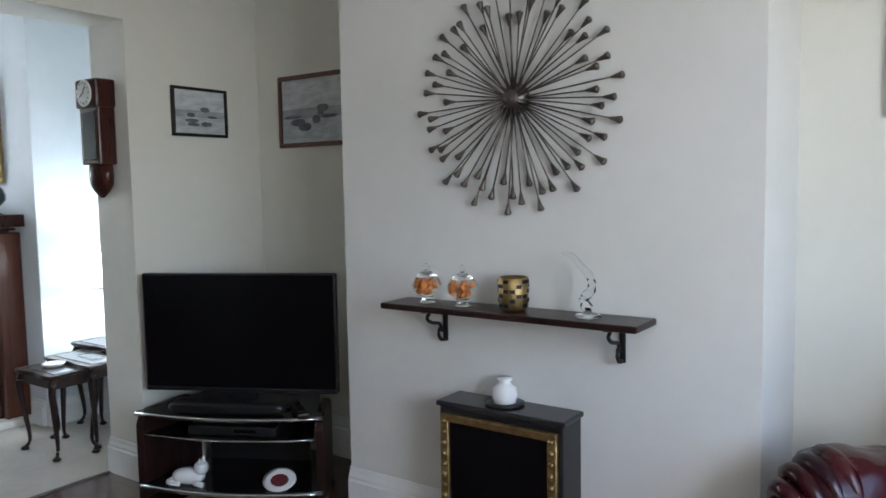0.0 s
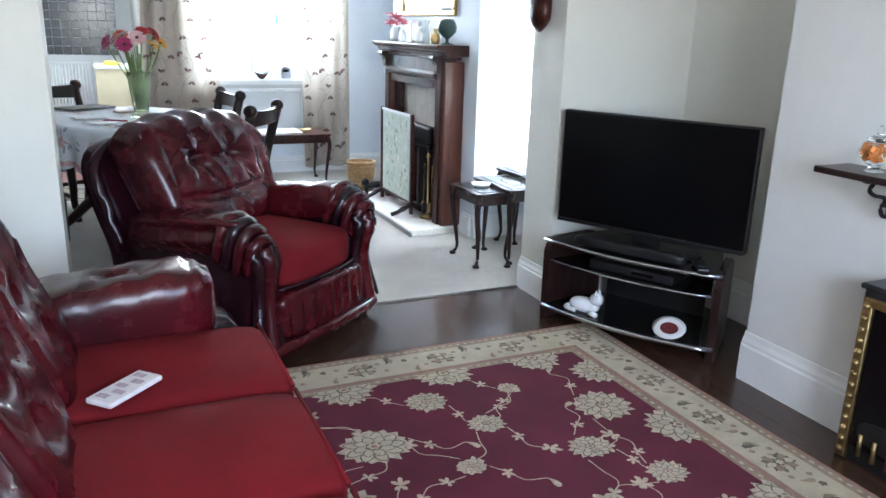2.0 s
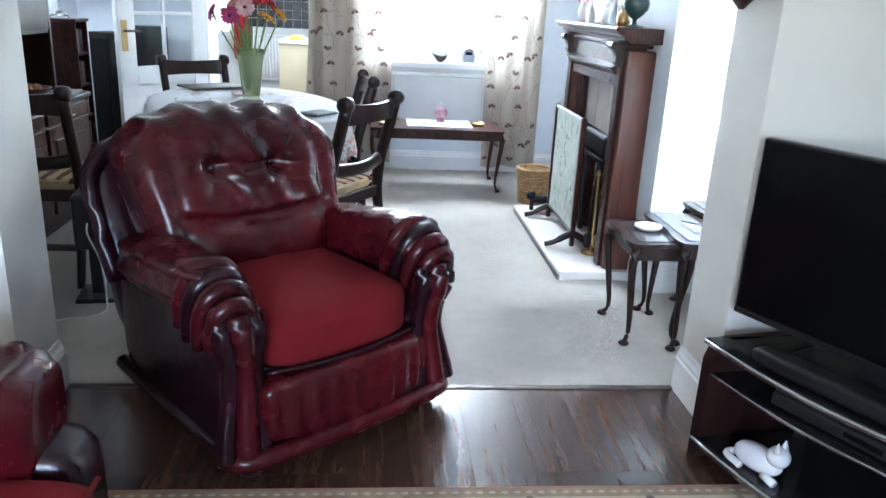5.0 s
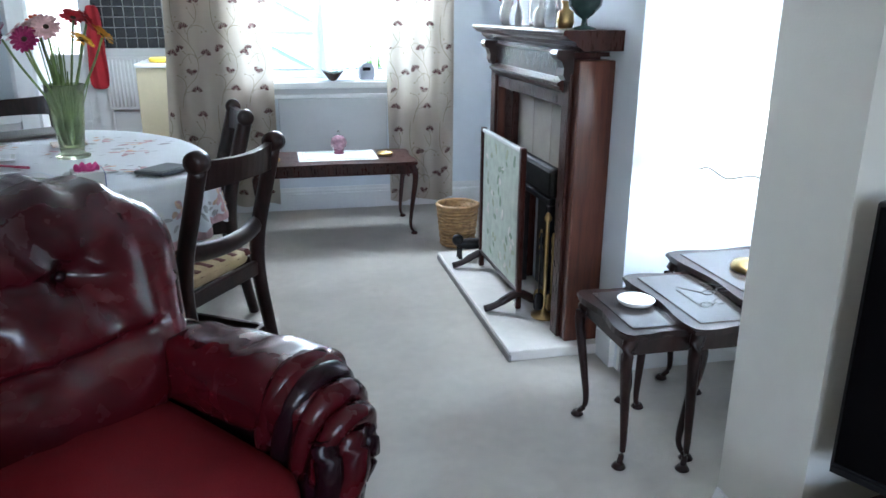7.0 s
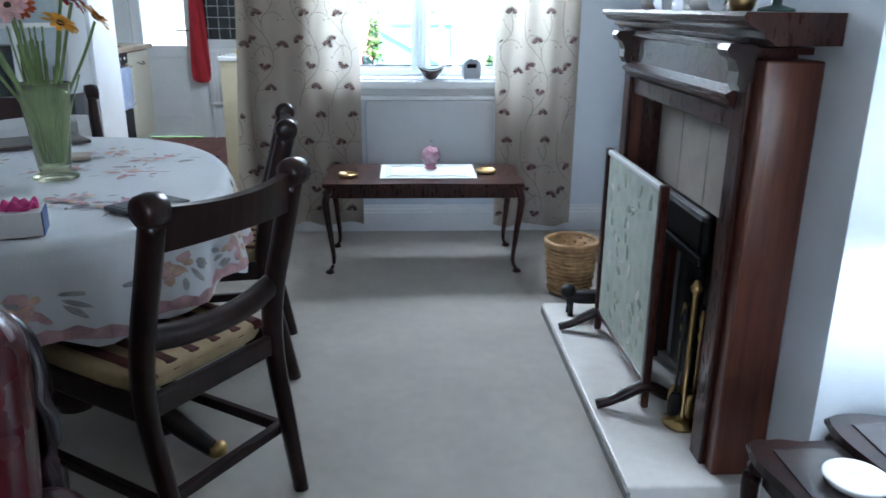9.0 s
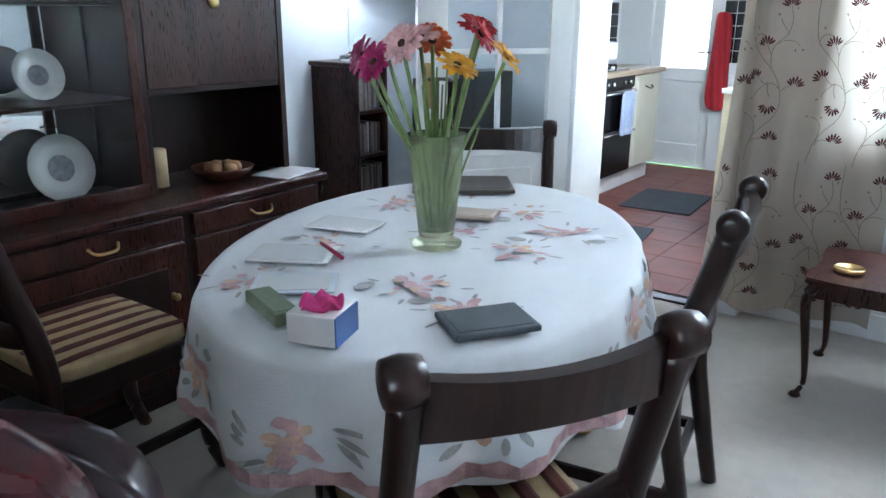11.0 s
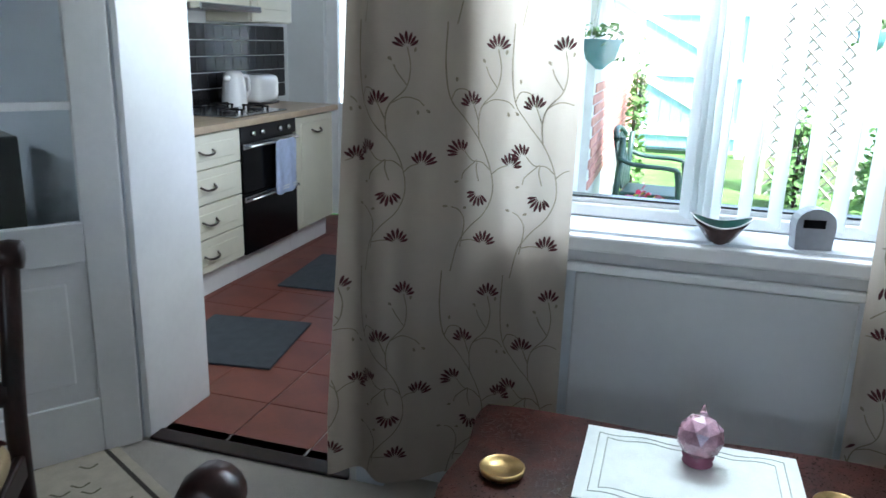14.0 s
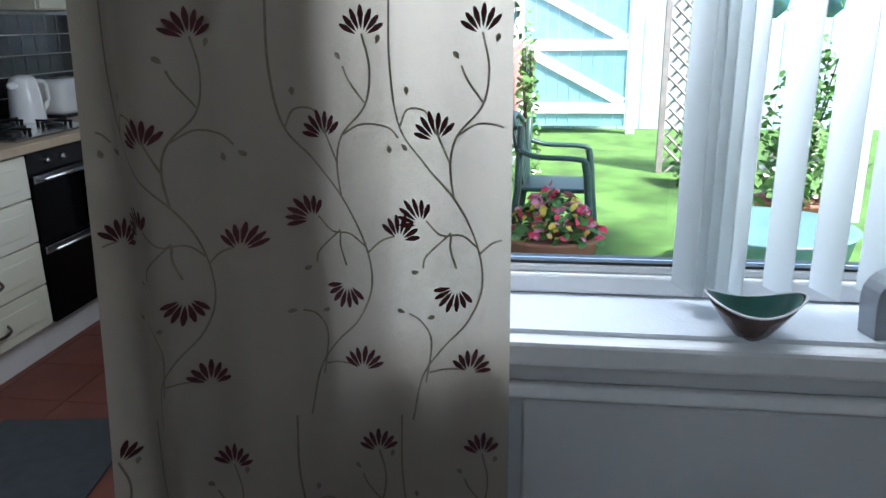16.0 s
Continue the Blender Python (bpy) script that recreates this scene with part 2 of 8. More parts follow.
def pad(bm, c, s, p=5.0, cuts=10, fn=None, m=None):
    """A stuffed block: a rounded box of half sizes s about c, shaped further by fn."""
    n0 = len(bm.verts)
    r = bmesh.ops.create_cube(bm, size=2)
    es = list({e for v in r["verts"] for e in v.link_edges})
    bmesh.ops.subdivide_edges(bm, edges=es, cuts=cuts, use_grid_fill=True)
    vs = list(bm.verts)[n0:]
    mm = Matrix.Translation(c) @ (m or Matrix())
    for v in vs:
        q = v.co
        k = (abs(q.x) ** p + abs(q.y) ** p + abs(q.z) ** p) ** (1 / p)
        u = q / k
        w = Vector((u.x * s[0], u.y * s[1], u.z * s[2]))
        if fn:
            w = fn(w, u)
        v.co = mm @ w


def at(x, y, z=0.0, deg=0.0):
    return pose(x, y, z, 0, 0, deg)


# ---- the rooms ----
CEIL = 2.62


def wall(name, lo, hi, material, label, holes=(), axis="x"):
    """A wall with its openings (from, to, bottom, top along its run) cut through."""
    bm = bmesh.new()
    i = 0 if axis == "x" else 1
    cuts = sorted({lo[i], hi[i], *[h[0] for h in holes], *[h[1] for h in holes]})
    for a, b in zip(cuts, cuts[1:]):
        zs = [(lo[2], hi[2])]
        for h in holes:
            if h[0] <= a and b <= h[1]:
                zs = [(lo[2], h[2]), (h[3], hi[2])]
        for z0, z1 in zs:
            if z1 - z0 > 1e-4:
                l, u = list(lo), list(hi)
                l[i], u[i], l[2], u[2] = a, b, z0, z1
                box(bm, [(p + q) / 2 for p, q in zip(l, u)], [q - p for p, q in zip(l, u)])
    bmesh.ops.remove_doubles(bm, verts=bm.verts, dist=1e-5)
    return tagged(part(name, bm, material), label, "wall", kind="structure")


wall("wall_living_east", (1.66, -5.0, 0), (1.95, -0.28, CEIL), M["wall_living"], "cream painted living room alcove wall")
wall("chimney_breast_living", (1.18, -2.92, 0), (1.66, -1.315, CEIL), M["wall_breast"], "off-white painted chimney breast in the living room")
wall("wall_opening", (-2.4, -0.28, 0), (1.95, 0.0, CEIL), M["wall_living"], "pale painted wall with a wide square opening between two rooms", [(-1.27, 0.9, 0, 2.12)])
wall("wall_living_west", (-2.4, -5.0, 0), (-2.15, -0.28, CEIL), M["wall_living"], "cream painted living room wall beside the sofa")
wall("wall_bay", (-2.4, -5.3, 0), (1.95, -5.0, CEIL), M["wall_living"], "cream painted front wall with a wide window opening", [(-1.4, 0.8, 0.85, 2.25)])
wall("wall_dining_east", (1.66, 0.0, 0), (1.95, 3.68, CEIL), M["wall_dining"], "pale blue-white painted dining room alcove wall")
wall("chimney_breast_dining", (1.09, 0.97, 0), (1.66, 2.48, CEIL), M["wall_dining"], "pale painted chimney breast in the dining room")
wall("wall_dining_west", (-2.65, 0.0, 0), (-2.4, 3.56, CEIL), M["wall_dining"], "pale blue-white painted dining room wall")
wall("wall_garden", (-0.62, 3.66, 0), (1.95, 3.95, CEIL), M["wall_dining"], "pale painted garden wall with a window opening", [(-0.30, 0.92, 0.86, 2.2)])
wall("wall_kitchen_door", (-2.9, 3.56, 0), (-0.62, 3.91, CEIL), M["wall_dining"], "pale painted wall with the doorway to the kitchen", [(-1.5, -0.71, 0, 2.05)])
tagged(span("ceiling", (-3.2, -5.3, CEIL), (1.95, 7.2, CEIL + 0.1), M["ceiling"]), "plain white painted plaster ceiling over the rooms", "ceiling", kind="structure")
tagged(span("floor_dining", (-2.4, 0.0, -0.1), (1.66, 3.68, 0.0), M["carpet"]), "worn cream-grey fitted carpet in the dining room", "carpet", kind="structure")
tagged(span("threshold_strip", (-1.27, -0.022, -0.01), (0.9, 0.004, 0.005), M["bronze"], None, 0.003), "thin dull metal carpet edge strip at the opening", "threshold strip", kind="structure")


def skirting(name, x0, y0, x1, y1, h=0.16, d=0.022, side=1):
    """A moulded skirting board along a wall from one corner to the next."""
    L = math.hypot(x1 - x0, y1 - y0)
    bm = bmesh.new()
    prism(bm, [(0, 0), (d, 0), (d, h * 0.72), (d * 0.75, h * 0.76), (d * 0.75, h * 0.82), (d * 0.45, h * 0.9), (d * 0.3, h), (0, h)], 0, L, "x")
    ob = part(name, bm, M["white"])
    ob.matrix_world = Matrix.Translation((x0, y0, 0)) @ Matrix.Rotation(math.atan2(y1 - y0, x1 - x0), 4, "Z") @ Matrix.Diagonal((1, side, 1, 1))
    return tagged(ob, "white gloss moulded skirting board along the wall", "skirting board", kind="structure")


for i, (a, sd, h) in enumerate([((1.18, -2.92, 1.18, -1.315), 1, 0.2), ((1.18, -1.315, 1.66, -1.315), 1, 0.2), ((1.66, -1.28, 1.66, -0.28), 1, 0.2), ((0.9, -0.28, 1.64, -0.28), -1, 0.2),
                            ((0.9, -0.26, 0.9, -0.002), 1, 0.17), ((0.9, 0.0, 1.66, 0.0), 1, 0.15), ((1.66, 0.02, 1.66, 0.97), 1, 0.15), ((1.09, 0.97, 1.64, 0.97), -1, 0.15),
                            ((1.09, 0.99, 1.09, 1.12), 1, 0.15), ((1.66, 2.48, 1.66, 3.66), 1, 0.15), ((-0.60, 3.66, 1.64, 3.66), -1, 0.15), ((-1.27, -0.28, -1.27, 0.0), -1, 0.17), ((-2.4, 0.02, -2.4, 3.56), -1, 0.15),
                            ((-2.13, -0.28, -1.27, -0.28), -1, 0.17)]):
    skirting("baseboard_%d" % (i + 1), *a, h=h, side=sd)


# ---- living room ----
def armchair(name, m, label):
    a = thing(name, m, label, "armchair", "oxblood leather suite")
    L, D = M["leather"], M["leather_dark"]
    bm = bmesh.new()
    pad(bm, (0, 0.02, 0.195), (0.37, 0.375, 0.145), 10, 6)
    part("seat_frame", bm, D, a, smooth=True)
    bm = bmesh.new()

    def dome(w, u):
        w.z += 0.03 * (1 - u.x ** 2) * (1 - u.y ** 2) if u.z > 0 else 0
        w.y -= 0.03 * (1 - u.x ** 2) * max(0, -u.y)
        return w
    pad(bm, (0, -0.09, 0.385), (0.272, 0.30, 0.085), 7, 12, dome)
    part("seat_cushion", bm, M["seat"], a, "dark red cloth seat cushion", True)
    bm = bmesh.new()
    tube(bm, curve([(-0.27, -0.385, 0.313), (-0.14, -0.412, 0.311), (0, -0.42, 0.309), (0.14, -0.412, 0.311), (0.27, -0.385, 0.313)], 4), 0.009, 6)
    part("cushion_piping", bm, D, a, smooth=True)
    bm = bmesh.new()

    def ruche(w, u):
        w.y += 0.007 * math.sin(w.x * 95 + 6 * w.z) * (1 - u.z ** 2) - 0.03 * (1 - u.x ** 2)
        return w
    pad(bm, (0, -0.375, 0.195), (0.31, 0.055, 0.108), 5, 28, ruche)
    part("front_rail", bm, L, a, "ruched leather front rail", True)
    # the buttoned back: two deep buttons, creases running from them, a gathered top edge
    bm = bmesh.new()

    def tuft(w, u):
        if u.y < 0.3:
            for bx, bz in ((-0.115, 0.085), (0.105, 0.085)):
                dx, dz = w.x - bx, w.z - bz
                r2 = dx * dx + dz * dz
                w.y += 0.05 * math.exp(-r2 / 0.0010) + 0.026 * math.exp(-r2 / 0.010)
                ang, rr = math.atan2(dz, dx), math.sqrt(r2)
                w.y += 0.010 * math.cos(ang * 6 + bx * 9) * math.exp(-((rr - 0.055) / 0.05) ** 2)
            for bx in (-0.05, 0.17):
                w.y += 0.022 * math.exp(-((w.x - bx + 0.5 * (w.z + 0.0)) ** 2) / 0.0006) * math.exp(-((w.z - 0.0) / 0.06) ** 2)
            w.y += 0.022 * math.exp(-((w.z - 0.085 + 0.02 * math.sin(9 * w.x)) / 0.012) ** 2) * max(0, 1 - (w.x / 0.21) ** 2)
            w.y += 0.055 * math.exp(-((w.z + 0.085 - 0.25 * w.x ** 2) / 0.018) ** 2) * max(0, 1 - (w.x / 0.30) ** 4)
            w.y += 0.006 * math.sin(30 * w.z + 14 * w.x + 3 * math.sin(15 * w.x)) * max(0, 1 - u.x ** 2)
            # side rolls
            w.y += 0.014 * math.exp(-((abs(w.x) - 0.262 + 0.10 * (w.z - 0.05)) / 0.016) ** 2)
            w.y -= 0.014 * math.exp(-((abs(w.x) - 0.325) / 0.035) ** 2)
        if u.z > 0.4:
            w.z += 0.011 * math.cos(w.x * 52 + 1.0) * max(0, u.z - 0.8) / 0.2 - 0.10 * (abs(u.x) ** 3.5) * (u.z - 0.4) / 0.6
            w.y += 0.010 * math.sin(w.x * 52) * max(0, u.z - 0.8) / 0.2
        w.x *= 1 + 0.11 * u.z
        w.y += 0.10 * u.z + 0.03 * u.x ** 2
        return w
    pad(bm, (0.01, 0.25, 0.705), (0.372, 0.14, 0.275), 4.2, 34, tuft)
    part("back_cushion", bm, L, a, "button-tufted oxblood leather backrest", True)
    for bx in (-0.115, 0.105):
        bm = bmesh.new()
        bmesh.ops.create_uvsphere(bm, u_segments=10, v_segments=6, radius=0.013, matrix=Matrix.Translation((bx, 0.205, 0.79)))
        part("button", bm, D, a, smooth=True)
    bm = bmesh.new()

    def shell(w, u):
        w.y += 0.14 * max(0, u.z + 0.2)
        w.x *= 1 + 0.08 * u.z
        return w
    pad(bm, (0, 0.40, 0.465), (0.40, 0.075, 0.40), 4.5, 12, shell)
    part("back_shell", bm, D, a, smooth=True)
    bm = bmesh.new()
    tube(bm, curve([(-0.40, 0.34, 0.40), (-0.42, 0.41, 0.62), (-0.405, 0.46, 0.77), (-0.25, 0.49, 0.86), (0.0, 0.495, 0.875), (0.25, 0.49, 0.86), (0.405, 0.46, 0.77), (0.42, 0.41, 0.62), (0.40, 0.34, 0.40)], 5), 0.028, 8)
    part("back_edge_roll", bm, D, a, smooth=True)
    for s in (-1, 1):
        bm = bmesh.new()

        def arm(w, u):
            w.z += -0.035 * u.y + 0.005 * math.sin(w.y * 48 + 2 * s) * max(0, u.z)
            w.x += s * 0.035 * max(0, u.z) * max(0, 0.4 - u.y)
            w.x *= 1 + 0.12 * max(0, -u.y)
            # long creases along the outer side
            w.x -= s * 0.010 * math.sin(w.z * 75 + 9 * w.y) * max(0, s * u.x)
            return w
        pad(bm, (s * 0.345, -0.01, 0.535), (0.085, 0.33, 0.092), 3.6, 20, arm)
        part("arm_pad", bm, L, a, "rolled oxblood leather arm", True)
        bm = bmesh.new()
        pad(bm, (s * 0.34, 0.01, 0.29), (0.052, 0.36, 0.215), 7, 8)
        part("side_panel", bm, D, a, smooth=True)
        # overlapping pleats that wrap the arm's end, each lower and further forward
        for q, (dy, hw, top, low, r) in enumerate(((-0.262, 0.088, 0.632, 0.455, 0.028), (-0.308, 0.086, 0.616, 0.43, 0.028), (-0.352, 0.079, 0.590, 0.415, 0.028), (-0.390, 0.062, 0.554, 0.41, 0.027))):
            bm = bmesh.new()
            pts, rad = [], []
            for k in range(29):
                t = math.pi * (1 - k / 28)
                c, si = math.cos(t), math.sin(t)
                x = hw * math.copysign(abs(c) ** 0.8, c)
                z = low + (top - low) * max(0.0, si) ** 0.75
                pts.append((s * (0.357 + 0.012 * (z - low) / (top - low)) + x, dy + 0.035 * (1 - si), z))
                rad.append(r * (0.55 + 0.45 * si ** 0.5 if si > 0 else 0.55))
            tube(bm, pts, rad, 9, up=(0, 1, 0))
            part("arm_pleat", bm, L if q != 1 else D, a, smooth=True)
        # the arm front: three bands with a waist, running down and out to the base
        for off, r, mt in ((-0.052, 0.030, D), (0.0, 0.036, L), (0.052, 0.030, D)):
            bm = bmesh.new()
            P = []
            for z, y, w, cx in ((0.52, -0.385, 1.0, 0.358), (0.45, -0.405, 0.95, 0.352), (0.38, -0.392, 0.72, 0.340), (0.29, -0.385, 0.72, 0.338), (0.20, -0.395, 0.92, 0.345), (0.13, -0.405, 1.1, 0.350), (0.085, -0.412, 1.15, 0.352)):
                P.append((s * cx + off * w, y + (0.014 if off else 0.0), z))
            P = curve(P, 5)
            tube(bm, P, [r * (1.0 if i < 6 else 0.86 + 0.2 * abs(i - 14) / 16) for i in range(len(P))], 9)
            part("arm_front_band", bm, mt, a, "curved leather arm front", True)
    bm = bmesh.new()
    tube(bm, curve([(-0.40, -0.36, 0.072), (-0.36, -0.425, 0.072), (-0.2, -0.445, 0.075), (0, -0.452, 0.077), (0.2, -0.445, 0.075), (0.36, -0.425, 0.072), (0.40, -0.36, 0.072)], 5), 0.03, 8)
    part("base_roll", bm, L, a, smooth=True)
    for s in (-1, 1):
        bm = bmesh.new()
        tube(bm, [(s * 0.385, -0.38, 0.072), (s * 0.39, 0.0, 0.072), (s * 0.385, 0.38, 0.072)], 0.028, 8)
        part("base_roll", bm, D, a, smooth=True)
    for x, y in ((-0.33, -0.38), (0.33, -0.38), (-0.33, 0.34), (0.33, 0.34)):
        bm = bmesh.new()
        lathe(bm, [(0.022, 0.0), (0.036, 0.012), (0.04, 0.03), (0.034, 0.05), (0.024, 0.058), (0.024, 0.09)], 14, (x, y, 0))
        part("foot", bm, M["darkwood"], a, "turned bun foot", True)
    return a


armchair("armchair", at(-0.540, -0.015, 0.0, 38.5) @ Matrix.Diagonal((1, 1, 0.957, 1)), "button-backed oxblood leather armchair with a red cloth seat on bare boards")
armchair("armchair", at(0.98, -3.56, 0.0, -135), "oxblood leather armchair beside the chimney breast")


def sofa(m):
    a = thing("sofa", m, "oxblood leather sofa with red cloth seat cushions", "sofa", "oxblood leather suite")
    L, D = M["leather"], M["leather_dark"]
    n, w = 3, 0.47
    W = n * w / 2
    bm = bmesh.new()
    pad(bm, (0, 0.03, 0.2), (W + 0.05, 0.40, 0.14), 9, 8)
    part("seat_frame", bm, D, a, smooth=True)
    for i in range(n):
        x = (i - (n - 1) / 2) * w

        def dome(p, u):
            p.z += 0.022 * (1 - u.x ** 2) * (1 - u.y ** 2) if u.z > 0 else 0
            return p
        bm = bmesh.new()
        pad(bm, (x, -0.10, 0.365), (w / 2 - 0.004, 0.34, 0.085), 9, 10, dome)
        part("seat_cushion", bm, M["seat"], a, "red cloth seat cushion with piped edge", True)
        bm = bmesh.new()
        for z in (0.44, 0.295):
            tube(bm, [(x - w / 2 + 0.01, -0.425, z), (x + w / 2 - 0.01, -0.425, z)], 0.006, 6)
        part("cushion_piping", bm, M["seat"], a, smooth=True)

        def tuft(p, u):
            if u.y < 0.3:
                for bx, bz in ((-0.1, 0.05), (0.1, 0.05), (0, -0.1)):
                    r2 = (p.x - bx) ** 2 + (p.z - bz) ** 2
                    p.y += 0.06 * math.exp(-r2 / 0.002) + 0.02 * math.exp(-r2 / 0.015)
            p.y += 0.09 * u.z
            if u.z > 0.5:
                p.z -= 0.05 * u.x ** 2
            return p
        bm = bmesh.new()
        pad(bm, (x, 0.25, 0.66), (w / 2 - 0.002, 0.13, 0.26), 3.8, 20, tuft)
        part("back_cushion", bm, L, a, "button-tufted leather back cushion", True)
    bm = bmesh.new()
    pad(bm, (0, 0.38, 0.46), (W + 0.12, 0.055, 0.42), 8, 8)
    part("back_shell", bm, D, a, smooth=True)
    for s in (-1, 1):
        X = s * (W + 0.10)

        def arm(p, u):
            r2 = (p.y + 0.06) ** 2 + (p.x * 1.4) ** 2
            if u.z > 0.3:
                p.z -= 0.035 * math.exp(-r2 / 0.0009) + 0.006 * math.exp(-r2 / 0.006)
            k = max(0.0, -u.y - 0.55)
            p.x *= 1 + 0.06 * k + 0.04 * k * math.sin(p.y * 150)
            p.z += -0.03 * u.y + 0.003 * math.sin(p.y * 55 + p.x * 20) + 0.012 * k * math.sin(p.y * 150)
            return p
        bm = bmesh.new()
        pad(bm, (X, 0.02, 0.475), (0.14, 0.33, 0.138), 4.2, 30, arm)
        part("arm_pad", bm, L, a, "buttoned rolled leather arm", True)
        bm = bmesh.new()
        pad(bm, (X, 0.0, 0.27), (0.085, 0.38, 0.20), 7, 8)
        part("side_panel", bm, D, a, smooth=True)
        bm = bmesh.new()
        tube(bm, curve([(X, -0.27, 0.40), (X, -0.30, 0.30), (X, -0.33, 0.2), (X, -0.36, 0.08)], 6), 0.075, 10)
        part("arm_front", bm, L, a, smooth=True)
        for y in (-0.34, 0.32):
            bm = bmesh.new()
            lathe(bm, [(0.022, 0.0), (0.036, 0.012), (0.04, 0.03), (0.03, 0.055), (0.024, 0.09)], 12, (X, y, 0))
            part("foot", bm, M["darkwood"], a, smooth=True)
    return a


sofa(at(-1.15, -1.86, 0.0, 90))
bk = thing("booklet", at(-1.118, -1.57, 0.472, 44), "white printed booklet lying on the red sofa seat", "booklet")
boxpart("cover", (0, 0, 0.009), (0.17, 0.075, 0.014), mat("booklet_paper", (0.7, 0.66, 0.64), 0.6, var=0.1, scale=30), bk, 0.004)
BOOK_INK = mat("booklet_print", (0.42, 0.33, 0.36), 0.6, var=0.3, scale=60)
for i in range(5):
    boxpart("print", (-0.06 + i * 0.03, 0.01 * (-1) ** i, 0.0168), (0.018, 0.03, 0.0012), BOOK_INK, bk, 0)


# floor boards, laid along the room
def boards():
    f = tagged(span("floor_living", (-2.15, -5.0, -0.1), (1.66, -0.022, -0.014), M["gap"]), "dark brown varnished wooden board floor in the living room", "floor", kind="structure")
    w, k = 0.186, 0
    rnd = random.Random(4)
    meshes = {}
    x = -2.15
    while x < 1.66 - 0.01:
        ww = min(w, 1.66 - x)
        y = -0.022
        first = rnd.choice((0.5, 0.8, 1.1))
        while y > -4.99:
            ln = min(first if y > -0.03 else 1.25, y + 5.0)
            key = (round(ww, 3), round(ln, 3))
            if key not in meshes:
                bm = bmesh.new()
                box(bm, (ww / 2, -ln / 2, -0.007), (ww - 0.0008, ln - 0.0008, 0.014), 0.0005, seg=1)
                me = bpy.data.meshes.new("board")
                bm.to_mesh(me)
                bm.free()
                me.materials.append(M["board"])
                meshes[key] = me
            o = new("board", meshes[key])
            o.location = (x, y, 0)
            o.parent = f
            y -= ln
        x += w


